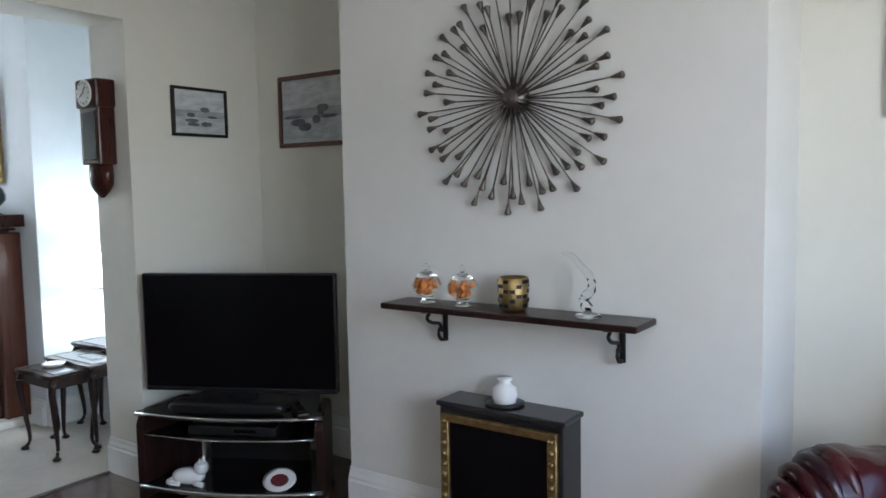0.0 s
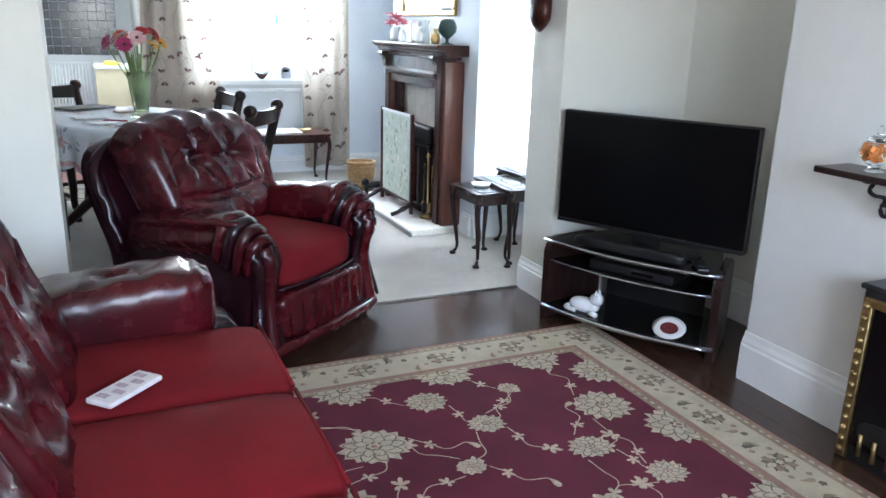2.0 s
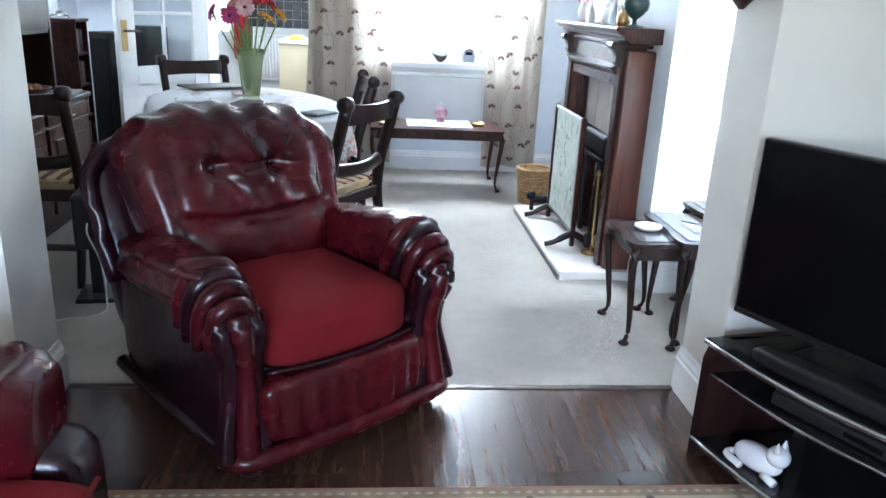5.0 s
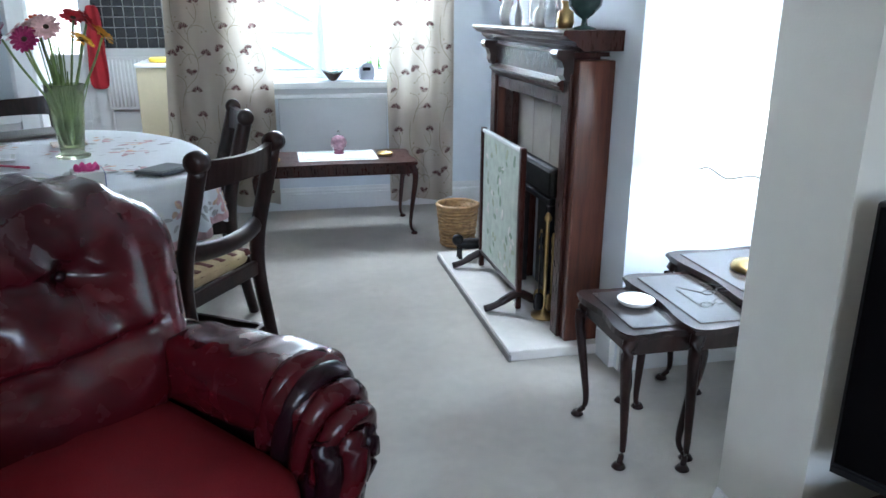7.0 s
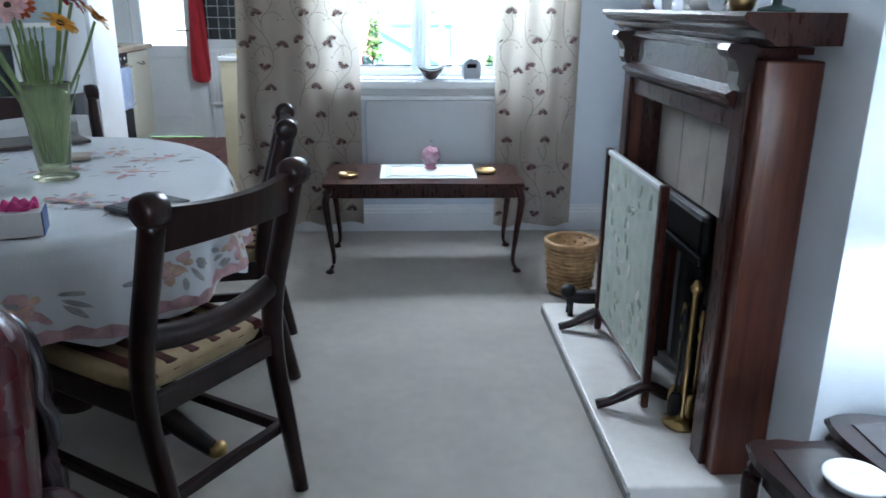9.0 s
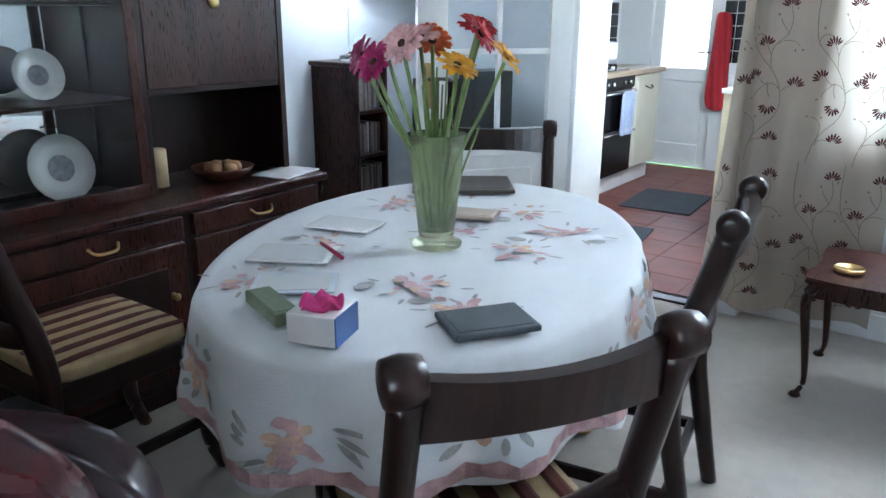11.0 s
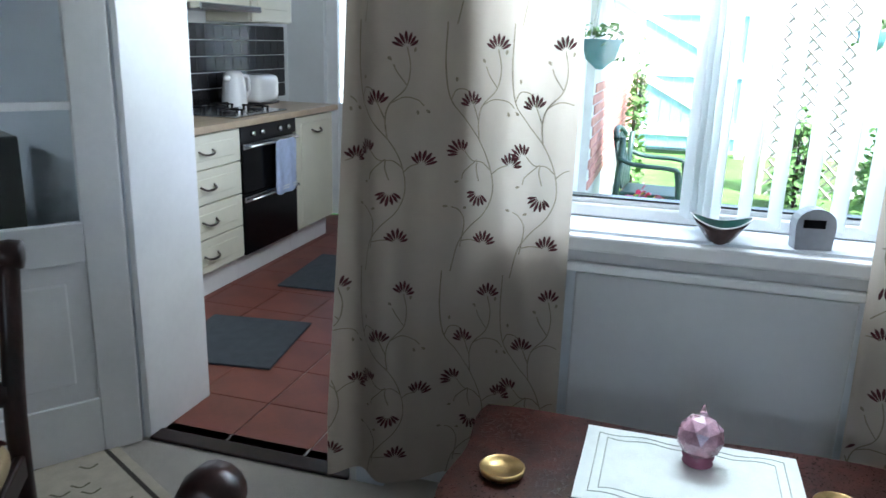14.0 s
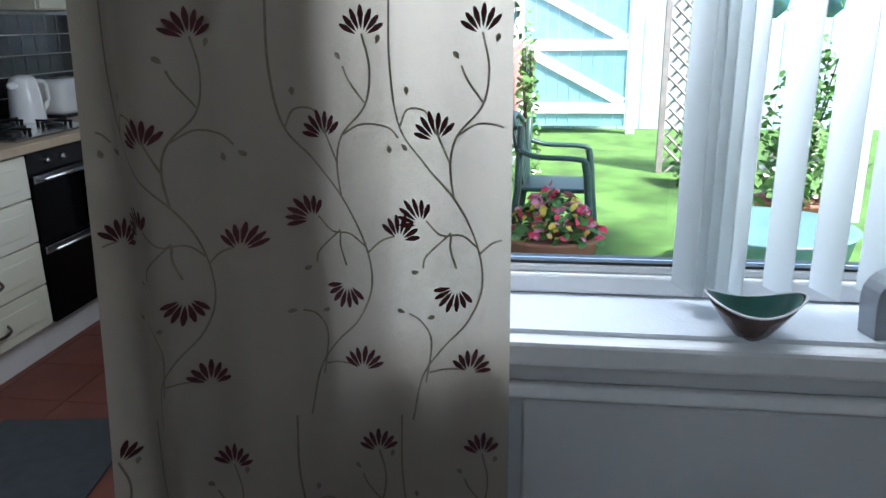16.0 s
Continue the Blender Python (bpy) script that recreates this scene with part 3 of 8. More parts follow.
def rug():
    x0, x1, y0, y1 = -1.25, 0.93, -3.45, -0.60
    r = thing("rug", at(0, 0, 0), "crimson floral rug with cream patterned borders on the board floor", "rug")
    RED = mat("rug_red", (0.115, 0.009, 0.026), 0.97, var=0.22, scale=5, bump=0.6, bscale=500)
    CREAM = mat("rug_cream", (0.50, 0.43, 0.31), 0.97, var=0.12, scale=12, bump=0.6, bscale=500)
    TAN = mat("rug_tan", (0.30, 0.22, 0.15), 0.97, var=0.2, scale=25, bump=0.6, bscale=500)
    OLIVE = mat("rug_olive", (0.145, 0.12, 0.085), 0.97, var=0.3, scale=40, bump=0.6, bscale=500)
    GOLD = mat("rug_gold", (0.50, 0.42, 0.30), 0.97, var=0.25, scale=40, bump=0.6, bscale=500)
    PINK = mat("rug_edge", (0.33, 0.17, 0.13), 0.97, var=0.15, scale=30, bump=0.6, bscale=500)

    def layer(name, ins, z, material):
        bm = bmesh.new()
        box(bm, ((x0 + x1) / 2, (y0 + y1) / 2, z / 2), (x1 - x0 - 2 * ins, y1 - y0 - 2 * ins, z), 0.002, seg=1)
        part(name, bm, material, r)
    layer("rug_binding", 0.0, 0.0080, PINK)
    layer("guard_band", 0.012, 0.0086, TAN)
    layer("border", 0.05, 0.0092, CREAM)
    layer("inner_guard", 0.215, 0.0098, TAN)
    layer("inner_line", 0.222, 0.0102, PINK)
    layer("inner_band", 0.235, 0.0106, TAN)
    layer("field", 0.275, 0.0112, RED)
    rnd = random.Random(7)
    bms = {"gold": bmesh.new(), "olive": bmesh.new(), "cream": bmesh.new(), "pink": bmesh.new(), "red": bmesh.new(), "tan": bmesh.new()}

    def poly(k, pts, z):
        try:
            bms[k].faces.new([bms[k].verts.new((p[0], p[1], z)) for p in pts])
        except ValueError:
            pass

    def petal(k, x, y, ang, ln, wd, z):
        c, s = math.cos(ang), math.sin(ang)
        pts = []
        for u, v in ((0, 0), (0.35, -0.4), (0.7, -0.5), (0.92, -0.28), (1, 0), (0.92, 0.28), (0.7, 0.5), (0.35, 0.4)):
            pts.append((x + c * u * ln - s * v * wd, y + s * u * ln + c * v * wd))
        poly(k, pts, z)

    def star(k, x, y, R, dip, n, z, turn=0.0, squash=1.0, half=None):
        """A spiky rosette outline; half keeps the part on one side of an edge."""
        pts = []
        for i in range(2 * n):
            t = turn + i * math.pi / n
            q = R * (rnd.uniform(0.9, 1.08) if i % 2 == 0 else dip * rnd.uniform(0.92, 1.05))
            px, py = x + q * math.cos(t), y + q * squash * math.sin(t)
            if half:
                px, py = half(px, py)
            pts.append((px, py))
        poly(k, pts, z)

    count = [0]

    def flower(x, y, R, z, turn=0.0, n=12, half=None):
        count[0] += 1
        z += 0.0010 * (count[0] % 12) / 12
        sq = rnd.uniform(0.82, 1.0)
        star("gold", x, y, R, 0.82, n + 2, z, turn, sq, half)
        m = 9 if R > 0.065 else 6
        hold = half or (lambda u, v: (u, v))
        for ring, (ln, wd, cnt) in enumerate(((0.88, 0.40, m), (0.60, 0.34, m - 1))):
            for k in range(cnt):
                b = turn + ring * 0.35 + k * math.tau / cnt + rnd.uniform(-0.1, 0.1)
                lift = z + 0.0002 + 0.0005 * ring + 0.00003 * k
                for key, q, dz in (("olive", 1.0, 0.0), ("cream" if (k + ring) % 3 else "gold", 0.82, 0.000018)):
                    c, sn = math.cos(b), math.sin(b)
                    pts = []
                    for u, v in ((0.12, 0), (0.4, -0.42), (0.72, -0.5), (0.93, -0.25), (1, 0.08), (0.9, 0.3), (0.7, 0.46), (0.4, 0.36)):
                        u, v = u * ln * R * (q if q == 1 else 0.95), v * wd * R * q
                        pts.append(hold(x + c * u - sn * v, y + sq * (sn * u + c * v)))
                    poly(key, pts, lift + dz)
        star("olive", x, y, R * 0.26, 0.8, 7, z + 0.0013, turn, sq, half)
        star("gold", x, y, R * 0.21, 0.7, 6, z + 0.0014, turn + 0.3, sq, half)
        star("pink", x, y, R * 0.11, 0.7, 5, z + 0.0015, turn, sq, half)

    def vine(pts, k, w, z):
        P = curve([(*p, 0) for p in pts], 6)
        for a, b in zip(P, P[1:]):
            d = (b - a).normalized() * 1.0
            nx, ny = -d.y * w, d.x * w
            poly(k, [(a.x - nx, a.y - ny), (b.x - nx, b.y - ny), (b.x + nx, b.y + ny), (a.x + nx, a.y + ny)], z)

    def sprig(x, y, ang, sc, z):
        for da, ln in ((-0.9, 0.036), (0, 0.044), (0.9, 0.036), (2.5, 0.03), (3.8, 0.03)):
            petal("gold", x, y, ang + da, ln * sc, 0.017 * sc, z + 0.00004 * da)

    def curl(k, x, y, ang, sc, z, hand=1):
        """A curled acanthus leaf, thick in the middle and pointed at both ends."""
        mid, wid = [], []
        for i in range(10):
            t = i / 9
            b = ang + hand * (t * 2.6 - 0.4)
            mid.append((x + sc * (t * 0.9) * math.cos(ang) + sc * 0.42 * (math.cos(b) - math.cos(ang - hand * 0.4)), y + sc * (t * 0.9) * math.sin(ang) + sc * 0.42 * (math.sin(b) - math.sin(ang - hand * 0.4))))
            wid.append(sc * (0.015 + 0.15 * math.sin(math.pi * t) ** 1.2))
        L_, R_ = [], []
        for i, (px, py) in enumerate(mid):
            qx, qy = mid[min(i + 1, 9)][0] - mid[max(i - 1, 0)][0], mid[min(i + 1, 9)][1] - mid[max(i - 1, 0)][1]
            h = math.hypot(qx, qy) or 1
            L_.append((px - qy / h * wid[i], py + qx / h * wid[i]))
            R_.append((px + qy / h * wid[i], py - qx / h * wid[i]))
        for i in range(9):
            poly(k, [L_[i], L_[i + 1], R_[i + 1], R_[i]], z)

    zf = 0.0116
    fx0, fx1, fy0, fy1 = x0 + 0.275, x1 - 0.275, y0 + 0.275, y1 - 0.275
    cx, cy = (fx0 + fx1) / 2, (fy0 + fy1) / 2
    inside = lambda p, e=0.02: fx0 + e < p[0] < fx1 - e and fy0 + e < p[1] < fy1 - e
    flower(cx, cy, 0.19, zf, 0.1, 16)
    spots = []
    for gy in range(-5, 6):
        for gx in range(-3, 4):
            px, py = cx + gx * 0.40 + (0.20 if gy % 2 else 0), cy + gy * 0.235
            px += rnd.uniform(-0.05, 0.05)
            py += rnd.uniform(-0.045, 0.045)
            if inside((px, py), 0.1) and math.hypot(px - cx, py - cy) > 0.27:
                spots.append((px, py))
    for i, (px, py) in enumerate(spots):
        R = (0.118, 0.056, 0.085, 0.046, 0.122, 0.072)[i % 6]
        flower(px, py, R, zf, rnd.uniform(0, 1), 13 if R > 0.065 else 9)
        a = rnd.uniform(0, math.tau)
        for j in range(3):
            b = a + j * 2.1 + rnd.uniform(-0.4, 0.4)
            h = 1 if j % 2 else -1
            E = lambda d, o: (px + (R + d) * math.cos(b + o * h), py + (R + d) * math.sin(b + o * h))
            q = [E(0, 0), E(0.06, 0.35), E(0.12, 0.5), E(0.18, 0.35)]
            if all(inside(p, 0.03) for p in q):
                vine(q, "gold", 0.0022, zf + 0.00001 * i)
                if inside(q[3], 0.07):
                    (sprig(*q[3], b, 1.0, zf + 0.0003) if j else curl("gold", *q[3], b, 0.075, zf + 0.0003, h))
                if j != 1:
                    sprig(*q[1], b + 1.7 * h, 0.75, zf + 0.0002)
    # half palmettes along the field's edge, in tan with cream teeth
    for k in range(5):
        for s in (0, 1):
            X, y = (fx0 if s else fx1), fy0 + 0.2 + k * (fy1 - fy0 - 0.4) / 4
            flower(X, y, 0.125, zf - 0.0003, 0.2 * k, 15, (lambda u, v, X=X, s=s: (max(u, X - 0.02) if s else min(u, X + 0.02), v)))
    for k in range(4):
        for s in (0, 1):
            Y, x = (fy0 if s else fy1), fx0 + 0.2 + k * (fx1 - fx0 - 0.4) / 3
            flower(x, Y, 0.125, zf - 0.0003, 0.3 * k, 15, (lambda u, v, Y=Y, s=s: (u, max(v, Y - 0.02) if s else min(v, Y + 0.02))))
    # border: leafy rosettes between pairs of curled leaves
    zb = 0.0096

    def run(ax, fixed, a, b, sign):
        n = int(abs(b - a) / 0.16)
        for k in range(n):
            t = a + (k + 0.5) * (b - a) / n
            P = (lambda u, v: (t + u, fixed + v * sign)) if ax == "x" else (lambda u, v: (fixed + v * sign, t + u))
            c = P(0, 0)
            base = 0.0 if ax == "x" else math.pi / 2
            if k % 2:
                star("olive", *c, 0.064, 0.78, 11, zb, rnd.uniform(0, 1), 0.9)
                for j in range(8):
                    petal("tan" if j % 2 else "gold", *c, j * math.tau / 8 + rnd.uniform(-0.15, 0.15), 0.058, 0.026, zb + 0.0003 + 0.00003 * j)
                star("olive", *c, 0.027, 0.7, 7, zb + 0.0007, rnd.uniform(0, 1), 0.9)
                star("cream", *c, 0.018, 0.6, 6, zb + 0.0009, 0.0)
            else:
                curl("olive", *P(-0.062, -0.02), base + 0.25, 0.085, zb, 1)
                curl("tan", *P(-0.045, -0.018), base + 0.25, 0.062, zb + 0.0003, 1)
                curl("tan", *P(0.062, 0.026), base + math.pi + 0.2, 0.07, zb + 0.0002, 1)
                star("olive", *P(0.02, -0.03), 0.016, 0.7, 5, zb + 0.0003)
            for u, v in ((0.076, -0.035), (-0.078, 0.035)):
                star("tan", *P(u, v), 0.013, 0.7, 5, zb + 0.0002)
    for fixed, sign in ((x0 + 0.132, 1), (x1 - 0.132, -1)):
        run("y", fixed, y0 + 0.06, y1 - 0.06, sign)
    for fixed, sign in ((y0 + 0.132, 1), (y1 - 0.132, -1)):
        run("x", fixed, x0 + 0.06, x1 - 0.06, sign)
    for ins, st, k, z in ((0.03, 0.035, "cream", 0.0089), (0.255, 0.04, "gold", 0.0109)):
        for q in range(int((y1 - y0 - 2 * ins) / st)):
            for X in (x0 + ins, x1 - ins):
                petal(k, X, y0 + ins + q * st, math.pi / 2, 0.022, 0.012, z)
        for q in range(int((x1 - x0 - 2 * ins) / st)):
            for Y in (y0 + ins, y1 - ins):
                petal(k, x0 + ins + q * st, Y, 0, 0.022, 0.012, z)
    for k, material in (("gold", GOLD), ("olive", OLIVE), ("cream", CREAM), ("pink", PINK), ("tan", TAN), ("red", RED)):
        if bms[k].faces:
            o = part("woven_pattern", bms[k], material, r)
            o["kind"] = "stuff"


rug()


def television(m):
    t = thing("television", m, "large black flat television standing on its stand, switched off", "television")
    boxpart("casing", (0, 0.02, 0.335), (0.895, 0.035, 0.525), M["black"], t, 0.006)
    boxpart("screen", (0, 0.0005, 0.34), (0.877, 0.006, 0.50), M["screen"], t, 0.001, "dark glossy screen")
    boxpart("bottom_bezel", (0, -0.001, 0.077), (0.885, 0.01, 0.014), M["black"], t, 0.002)
    bm = bmesh.new()
    pad(bm, (0, 0.05, 0.012), (0.24, 0.11, 0.012), 4, 6)
    part("foot", bm, M["black"], t, smooth=True)
    boxpart("neck", (0, 0.04, 0.05), (0.12, 0.03, 0.09), M["black"], t, 0.006)


def tv_stand(m):
    t = thing("television_stand", m, "dark wood corner television stand with smoked glass shelves", "television stand")
    GL = mat("smoked_glass", (0.012, 0.012, 0.013), 0.12, var=0.1, coat=0.3)

    def slab(name, z, h, half, material, bow=0.05, back=0.36, label=""):
        bm = bmesh.new()
        n = 12
        pts = [(-half + 2 * half * i / n, -bow * (1 - (2 * i / n - 1) ** 2)) for i in range(n + 1)] + [(half * 0.7, back), (-half * 0.62, back)]
        prism(bm, pts, z, z + h, "z")
        part(name, bm, material, t, label)
        bm = bmesh.new()
        tube(bm, [(p[0], p[1] - 0.002, z + h / 2) for p in pts[:n + 1]], h * 0.45, 6)
        part("front_edge", bm, M["steel"], t, "bright metal front edge", True)
    slab("top", 0.375, 0.02, 0.425, GL, 0.06)
    slab("shelf", 0.285, 0.012, 0.385, GL, 0.05, label="smoked glass shelf")
    slab("bottom", 0.045, 0.025, 0.415, GL, 0.06)
    for s in (-1, 1):
        bm = bmesh.new()
        prism(bm, [(0.0, 0.0), (0.0, 0.33), (0.02, 0.385), (0.06, 0.395), (0.28, 0.395), (0.345, 0.36), (0.345, 0.0)], s * 0.41 - 0.017, s * 0.41 + 0.017, "x")
        o = part("side_panel", bm, M["darkwood"], t, "dark wood side panel")
        if s == -1:
            for v in o.data.vertices:
                v.co.x += 0.28 * v.co.y
        else:
            for v in o.data.vertices:
                v.co.x -= 0.2 * v.co.y
    boxpart("back_panel", (0, 0.345, 0.2), (0.5, 0.012, 0.34), M["black"], t, 0.002)


TVT = math.degrees(math.atan2(-0.82, 0.41))
television(at(1.07, -0.765, 0.392, TVT))
tv_stand(at(0.965, -0.80, 0.0, TVT))


def local(m, x, y, z, deg=0.0):
    return m @ at(x, y, z, deg)


ST = at(0.965, -0.80, 0.0, TVT)
p = thing("set_top_box", local(ST, 0.02, 0.10, 0.299), "slim black set top box on the glass shelf", "set top box")
boxpart("case", (0, 0, 0.022), (0.40, 0.22, 0.04), M["black"], p, 0.005)
boxpart("display", (0.06, -0.111, 0.022), (0.1, 0.003, 0.014), M["screen"], p, 0.001)
p = thing("sound_bar", local(ST, 0.0, 0.0, 0.399), "black sound bar below the television screen", "sound bar")
bm = bmesh.new()
pad(bm, (0, 0, 0.024), (0.26, 0.035, 0.024), 5, 6)
part("body", bm, M["black"], p, smooth=True)
p = thing("remote_control", local(ST, 0.32, 0.02, 0.399, 30), "black remote control on the television stand", "remote control")
boxpart("case", (0, 0, 0.01), (0.05, 0.15, 0.018), M["black"], p, 0.006)
boxpart("keys", (0, 0.01, 0.02), (0.034, 0.1, 0.004), M["iron"], p, 0.001)


def china_cat(m):
    bm = bmesh.new()
    pad(bm, (0, 0, 0.035), (0.075, 0.04, 0.036), 2.3, 8)
    pad(bm, (0.062, -0.005, 0.075), (0.032, 0.03, 0.03), 2.2, 6)
    for s in (-1, 1):
        lathe(bm, [(0.013, 0), (0.008, 0.015), (0.001, 0.03)], 6, (0.06 + 0.005, s * 0.017 - 0.005, 0.095))
    tube(bm, curve([(-0.07, 0, 0.02), (-0.08, -0.035, 0.016), (-0.02, -0.05, 0.014)], 4), 0.011, 8)
    tube(bm, [(0.04, -0.03, 0.013), (0.085, -0.04, 0.01)], 0.012, 8)
    o = part("china_cat", bm, M["china"], smooth=True)
    o.matrix_world = m
    tagged(o, "white china reclining cat figurine on the stand's lower shelf", "figurine")


china_cat(local(ST, -0.2, 0.02, 0.07, 0))
p = thing("decorated_plate", local(ST, 0.22, 0.02, 0.07, 0) @ Matrix.Scale(0.82, 4), "white china plate with a dark red picture leaning in the stand", "plate")
bm = bmesh.new()
lathe(bm, [(0.02, 0.0), (0.06, 0.004), (0.08, 0.014), (0.083, 0.017), (0.06, 0.010), (0.02, 0.006)], 28, (0, 0, 0.032), Matrix.Rotation(radians(40), 4, "X"), 1.1, 0.85)
part("dish", bm, M["china"], p, smooth=True)
bm = bmesh.new()
lathe(bm, [(0.045, 0.0), (0.044, 0.002)], 20, (0, -0.008, 0.041), Matrix.Rotation(radians(40), 4, "X"), 1.1, 0.8)
part("painted_centre", bm, mat("plate_paint", (0.12, 0.02, 0.025), 0.3, var=0.5, scale=60), p)
p = thing("speaker", local(ST, 0.3, 0.2, 0.297), "small black loudspeaker on the glass shelf", "speaker")
boxpart("cabinet", (0, 0, 0.038), (0.06, 0.06, 0.07), M["black"], p, 0.006)


# the chimney breast
def sunburst(m):
    s = thing("sunburst_mirror", m, "bronze metal sunburst wall decoration with beaded rays", "wall decoration")
    bm = bmesh.new()
    lathe(bm, [(0.05, -0.005), (0.055, 0.01), (0.04, 0.035), (0.02, 0.05), (0.003, 0.055)], 20)
    part("hub", bm, M["bronze"], s, smooth=True)
    rnd = random.Random(2)
    n = 70
    for i in range(n):
        a = i * math.tau / n + rnd.uniform(-0.02, 0.02)
        R = (0.35, 0.29, 0.39, 0.325)[i % 4] + rnd.uniform(-0.012, 0.012)
        z = (0.03, 0.015, 0.02, 0.045)[i % 4]
        bm = bmesh.new()
        c, d = math.cos(a), math.sin(a)
        tube(bm, [(0.03 * c, 0.03 * d, z), (R * c, R * d, z)], 0.0027, 5)
        q = Matrix.Translation((R * c, R * d, z)) @ Matrix.Rotation(a, 4, "Z") @ Matrix.Rotation(radians(90), 4, "Y")
        lathe(bm, [(0.004, -0.035), (0.008, -0.014), (0.0125, 0.0), (0.013, 0.004), (0.005, 0.009)], 8, (0, 0, 0), q)
        part("ray", bm, M["bronze"], s, smooth=True)
    return s


SB = sunburst(Matrix.Translation((1.179, -2.12, 1.645)) @ Matrix.Rotation(radians(-90), 4, "Y"))


def wall_shelf():
    s = thing("wall_shelf", at(1.18, -2.125, 0.913), "dark wood wall shelf on two scrolled iron brackets", "shelf")
    boxpart("board", (-0.09, 0, 0.012), (0.175, 0.97, 0.022), M["darkwood"], s, 0.005)
    for y in (0.315, -0.375):
        bm = bmesh.new()
        box(bm, (-0.005, y, -0.065), (0.008, 0.02, 0.13), 0.002)
        box(bm, (-0.075, y, -0.004), (0.14, 0.02, 0.008), 0.002)
        tube(bm, curve([(-0.008, y, -0.125), (-0.035, y, -0.12), (-0.05, y, -0.095), (-0.035, y, -0.075), (-0.025, y, -0.09), (-0.045, y, -0.06), (-0.09, y, -0.05), (-0.12, y, -0.03), (-0.105, y, -0.012)], 5), 0.007, 6)
        part("bracket", bm, M["iron"], s, "scrolled black iron bracket", True)


wall_shelf()
SH = 0.937
AMBER = mat("amber_fruit", (0.50, 0.17, 0.04), 0.5, var=0.4, scale=50, bump=0.2)


def bowl_jar(y):
    g = thing("glass_jar", at(1.09, y, SH), "lidded glass jar of orange dried petals on the shelf", "jar", "jars on the shelf")
    bm = bmesh.new()
    lathe(bm, [(0.03, 0), (0.02, 0.006), (0.012, 0.016), (0.03, 0.026), (0.05, 0.045), (0.054, 0.065), (0.045, 0.088), (0.04, 0.092)], 20)
    o = part("bowl", bm, M["glass"], g, smooth=True)
    o.visible_shadow = False
    bm = bmesh.new()
    lathe(bm, [(0.043, 0.0), (0.03, 0.014), (0.012, 0.022), (0.006, 0.03), (0.012, 0.04), (0.004, 0.05)], 16, (0, 0, 0.093))
    o = part("lid", bm, M["glass"], g, smooth=True)
    o.visible_shadow = False
    bm = bmesh.new()
    rnd = random.Random(int(y * -100))
    for i in range(26):
        a, r = rnd.uniform(0, 6.28), rnd.uniform(0, 0.038)
        box(bm, (r * math.cos(a), r * math.sin(a), rnd.uniform(0.04, 0.075)), (0.02, 0.012, 0.004), 0, pose(0, 0, 0, rnd.uniform(0, 180), rnd.uniform(0, 180), 0))
    part("dried_petals", bm, AMBER, g)


bowl_jar(-1.79)
bowl_jar(-1.945)
g = thing("candle_holder", at(1.09, -2.15, SH), "gold mosaic glass candle holder on the shelf", "candle holder")
bm = bmesh.new()
lathe(bm, [(0.038, 0), (0.05, 0.01), (0.05, 0.11), (0.046, 0.113), (0.044, 0.02), (0.01, 0.018)], 20)
part("cup", bm, M["gold"], g, smooth=True)
bm = bmesh.new()
for k in range(14):
    for j in range(6):
        if (k * 5 + j * 3) % 7 < 3:
            a = k * math.tau / 14
            box(bm, (0.0505 * math.cos(a), 0.0505 * math.sin(a), 0.02 + j * 0.016), (0.003, 0.018, 0.012), 0, Matrix.Rotation(a, 4, "Z"))
part("dark_tesserae", bm, M["iron"], g)
g = thing("glass_seahorse", at(1.09, -2.42, SH), "clear curled glass ornament on the shelf", "ornament")
bm = bmesh.new()
lathe(bm, [(0.04, 0), (0.042, 0.006), (0.012, 0.016), (0.008, 0.03)], 16)
tube(bm, curve([(0, 0, 0.025), (0, 0.015, 0.055), (0, -0.012, 0.09), (0, -0.005, 0.13), (0, 0.03, 0.165), (0, 0.05, 0.19), (0, 0.085, 0.2)], 5), [0.018 - 0.0004 * i for i in range(31)], 10)
o = part("body", bm, M["glass"], g, smooth=True)


def electric_fire():
    f = thing("electric_fire", at(1.18, -2.115, 0), "black and gilt electric fire against the chimney breast", "electric fire")
    f.scale = (1, 1, 0.955)
    boxpart("body", (-0.072, 0, 0.305), (0.142, 0.48, 0.61), M["black"], f, 0.006)
    boxpart("top", (-0.077, 0, 0.62), (0.155, 0.50, 0.02), mat("black_stone", (0.02, 0.02, 0.022), 0.22, var=0.3, scale=20), f, 0.006)
    for y in (0.21, -0.21):
        bm = bmesh.new()
        box(bm, (-0.152, y, 0.29), (0.02, 0.035, 0.56), 0.005)
        for k in range(14):
            bmesh.ops.create_uvsphere(bm, u_segments=8, v_segments=5, radius=0.012, matrix=Matrix.Translation((-0.163, y, 0.04 + k * 0.04)))
        part("gilt_column", bm, M["gold"], f, "ornate gilt upright", True)
    boxpart("gilt_header", (-0.152, 0, 0.573), (0.02, 0.455, 0.03), M["gold"], f, 0.005, "gilt top rail")
    boxpart("glass_panel", (-0.146, 0, 0.31), (0.012, 0.38, 0.49), M["screen"], f, 0.002, "dark glass panel")
    bm = bmesh.new()
    for k in range(7):
        tube(bm, [(-0.153, -0.15 + k * 0.05, 0.04), (-0.157, -0.15 + k * 0.05, 0.12)], 0.008, 6)
    part("fret", bm, M["gold"], f, "brass fret bars", True)
    bm = bmesh.new()
    pad(bm, (-0.152, 0, 0.13), (0.006, 0.17, 0.05), 3, 6)
    part("coal_bed", bm, M["iron"], f, smooth=True)


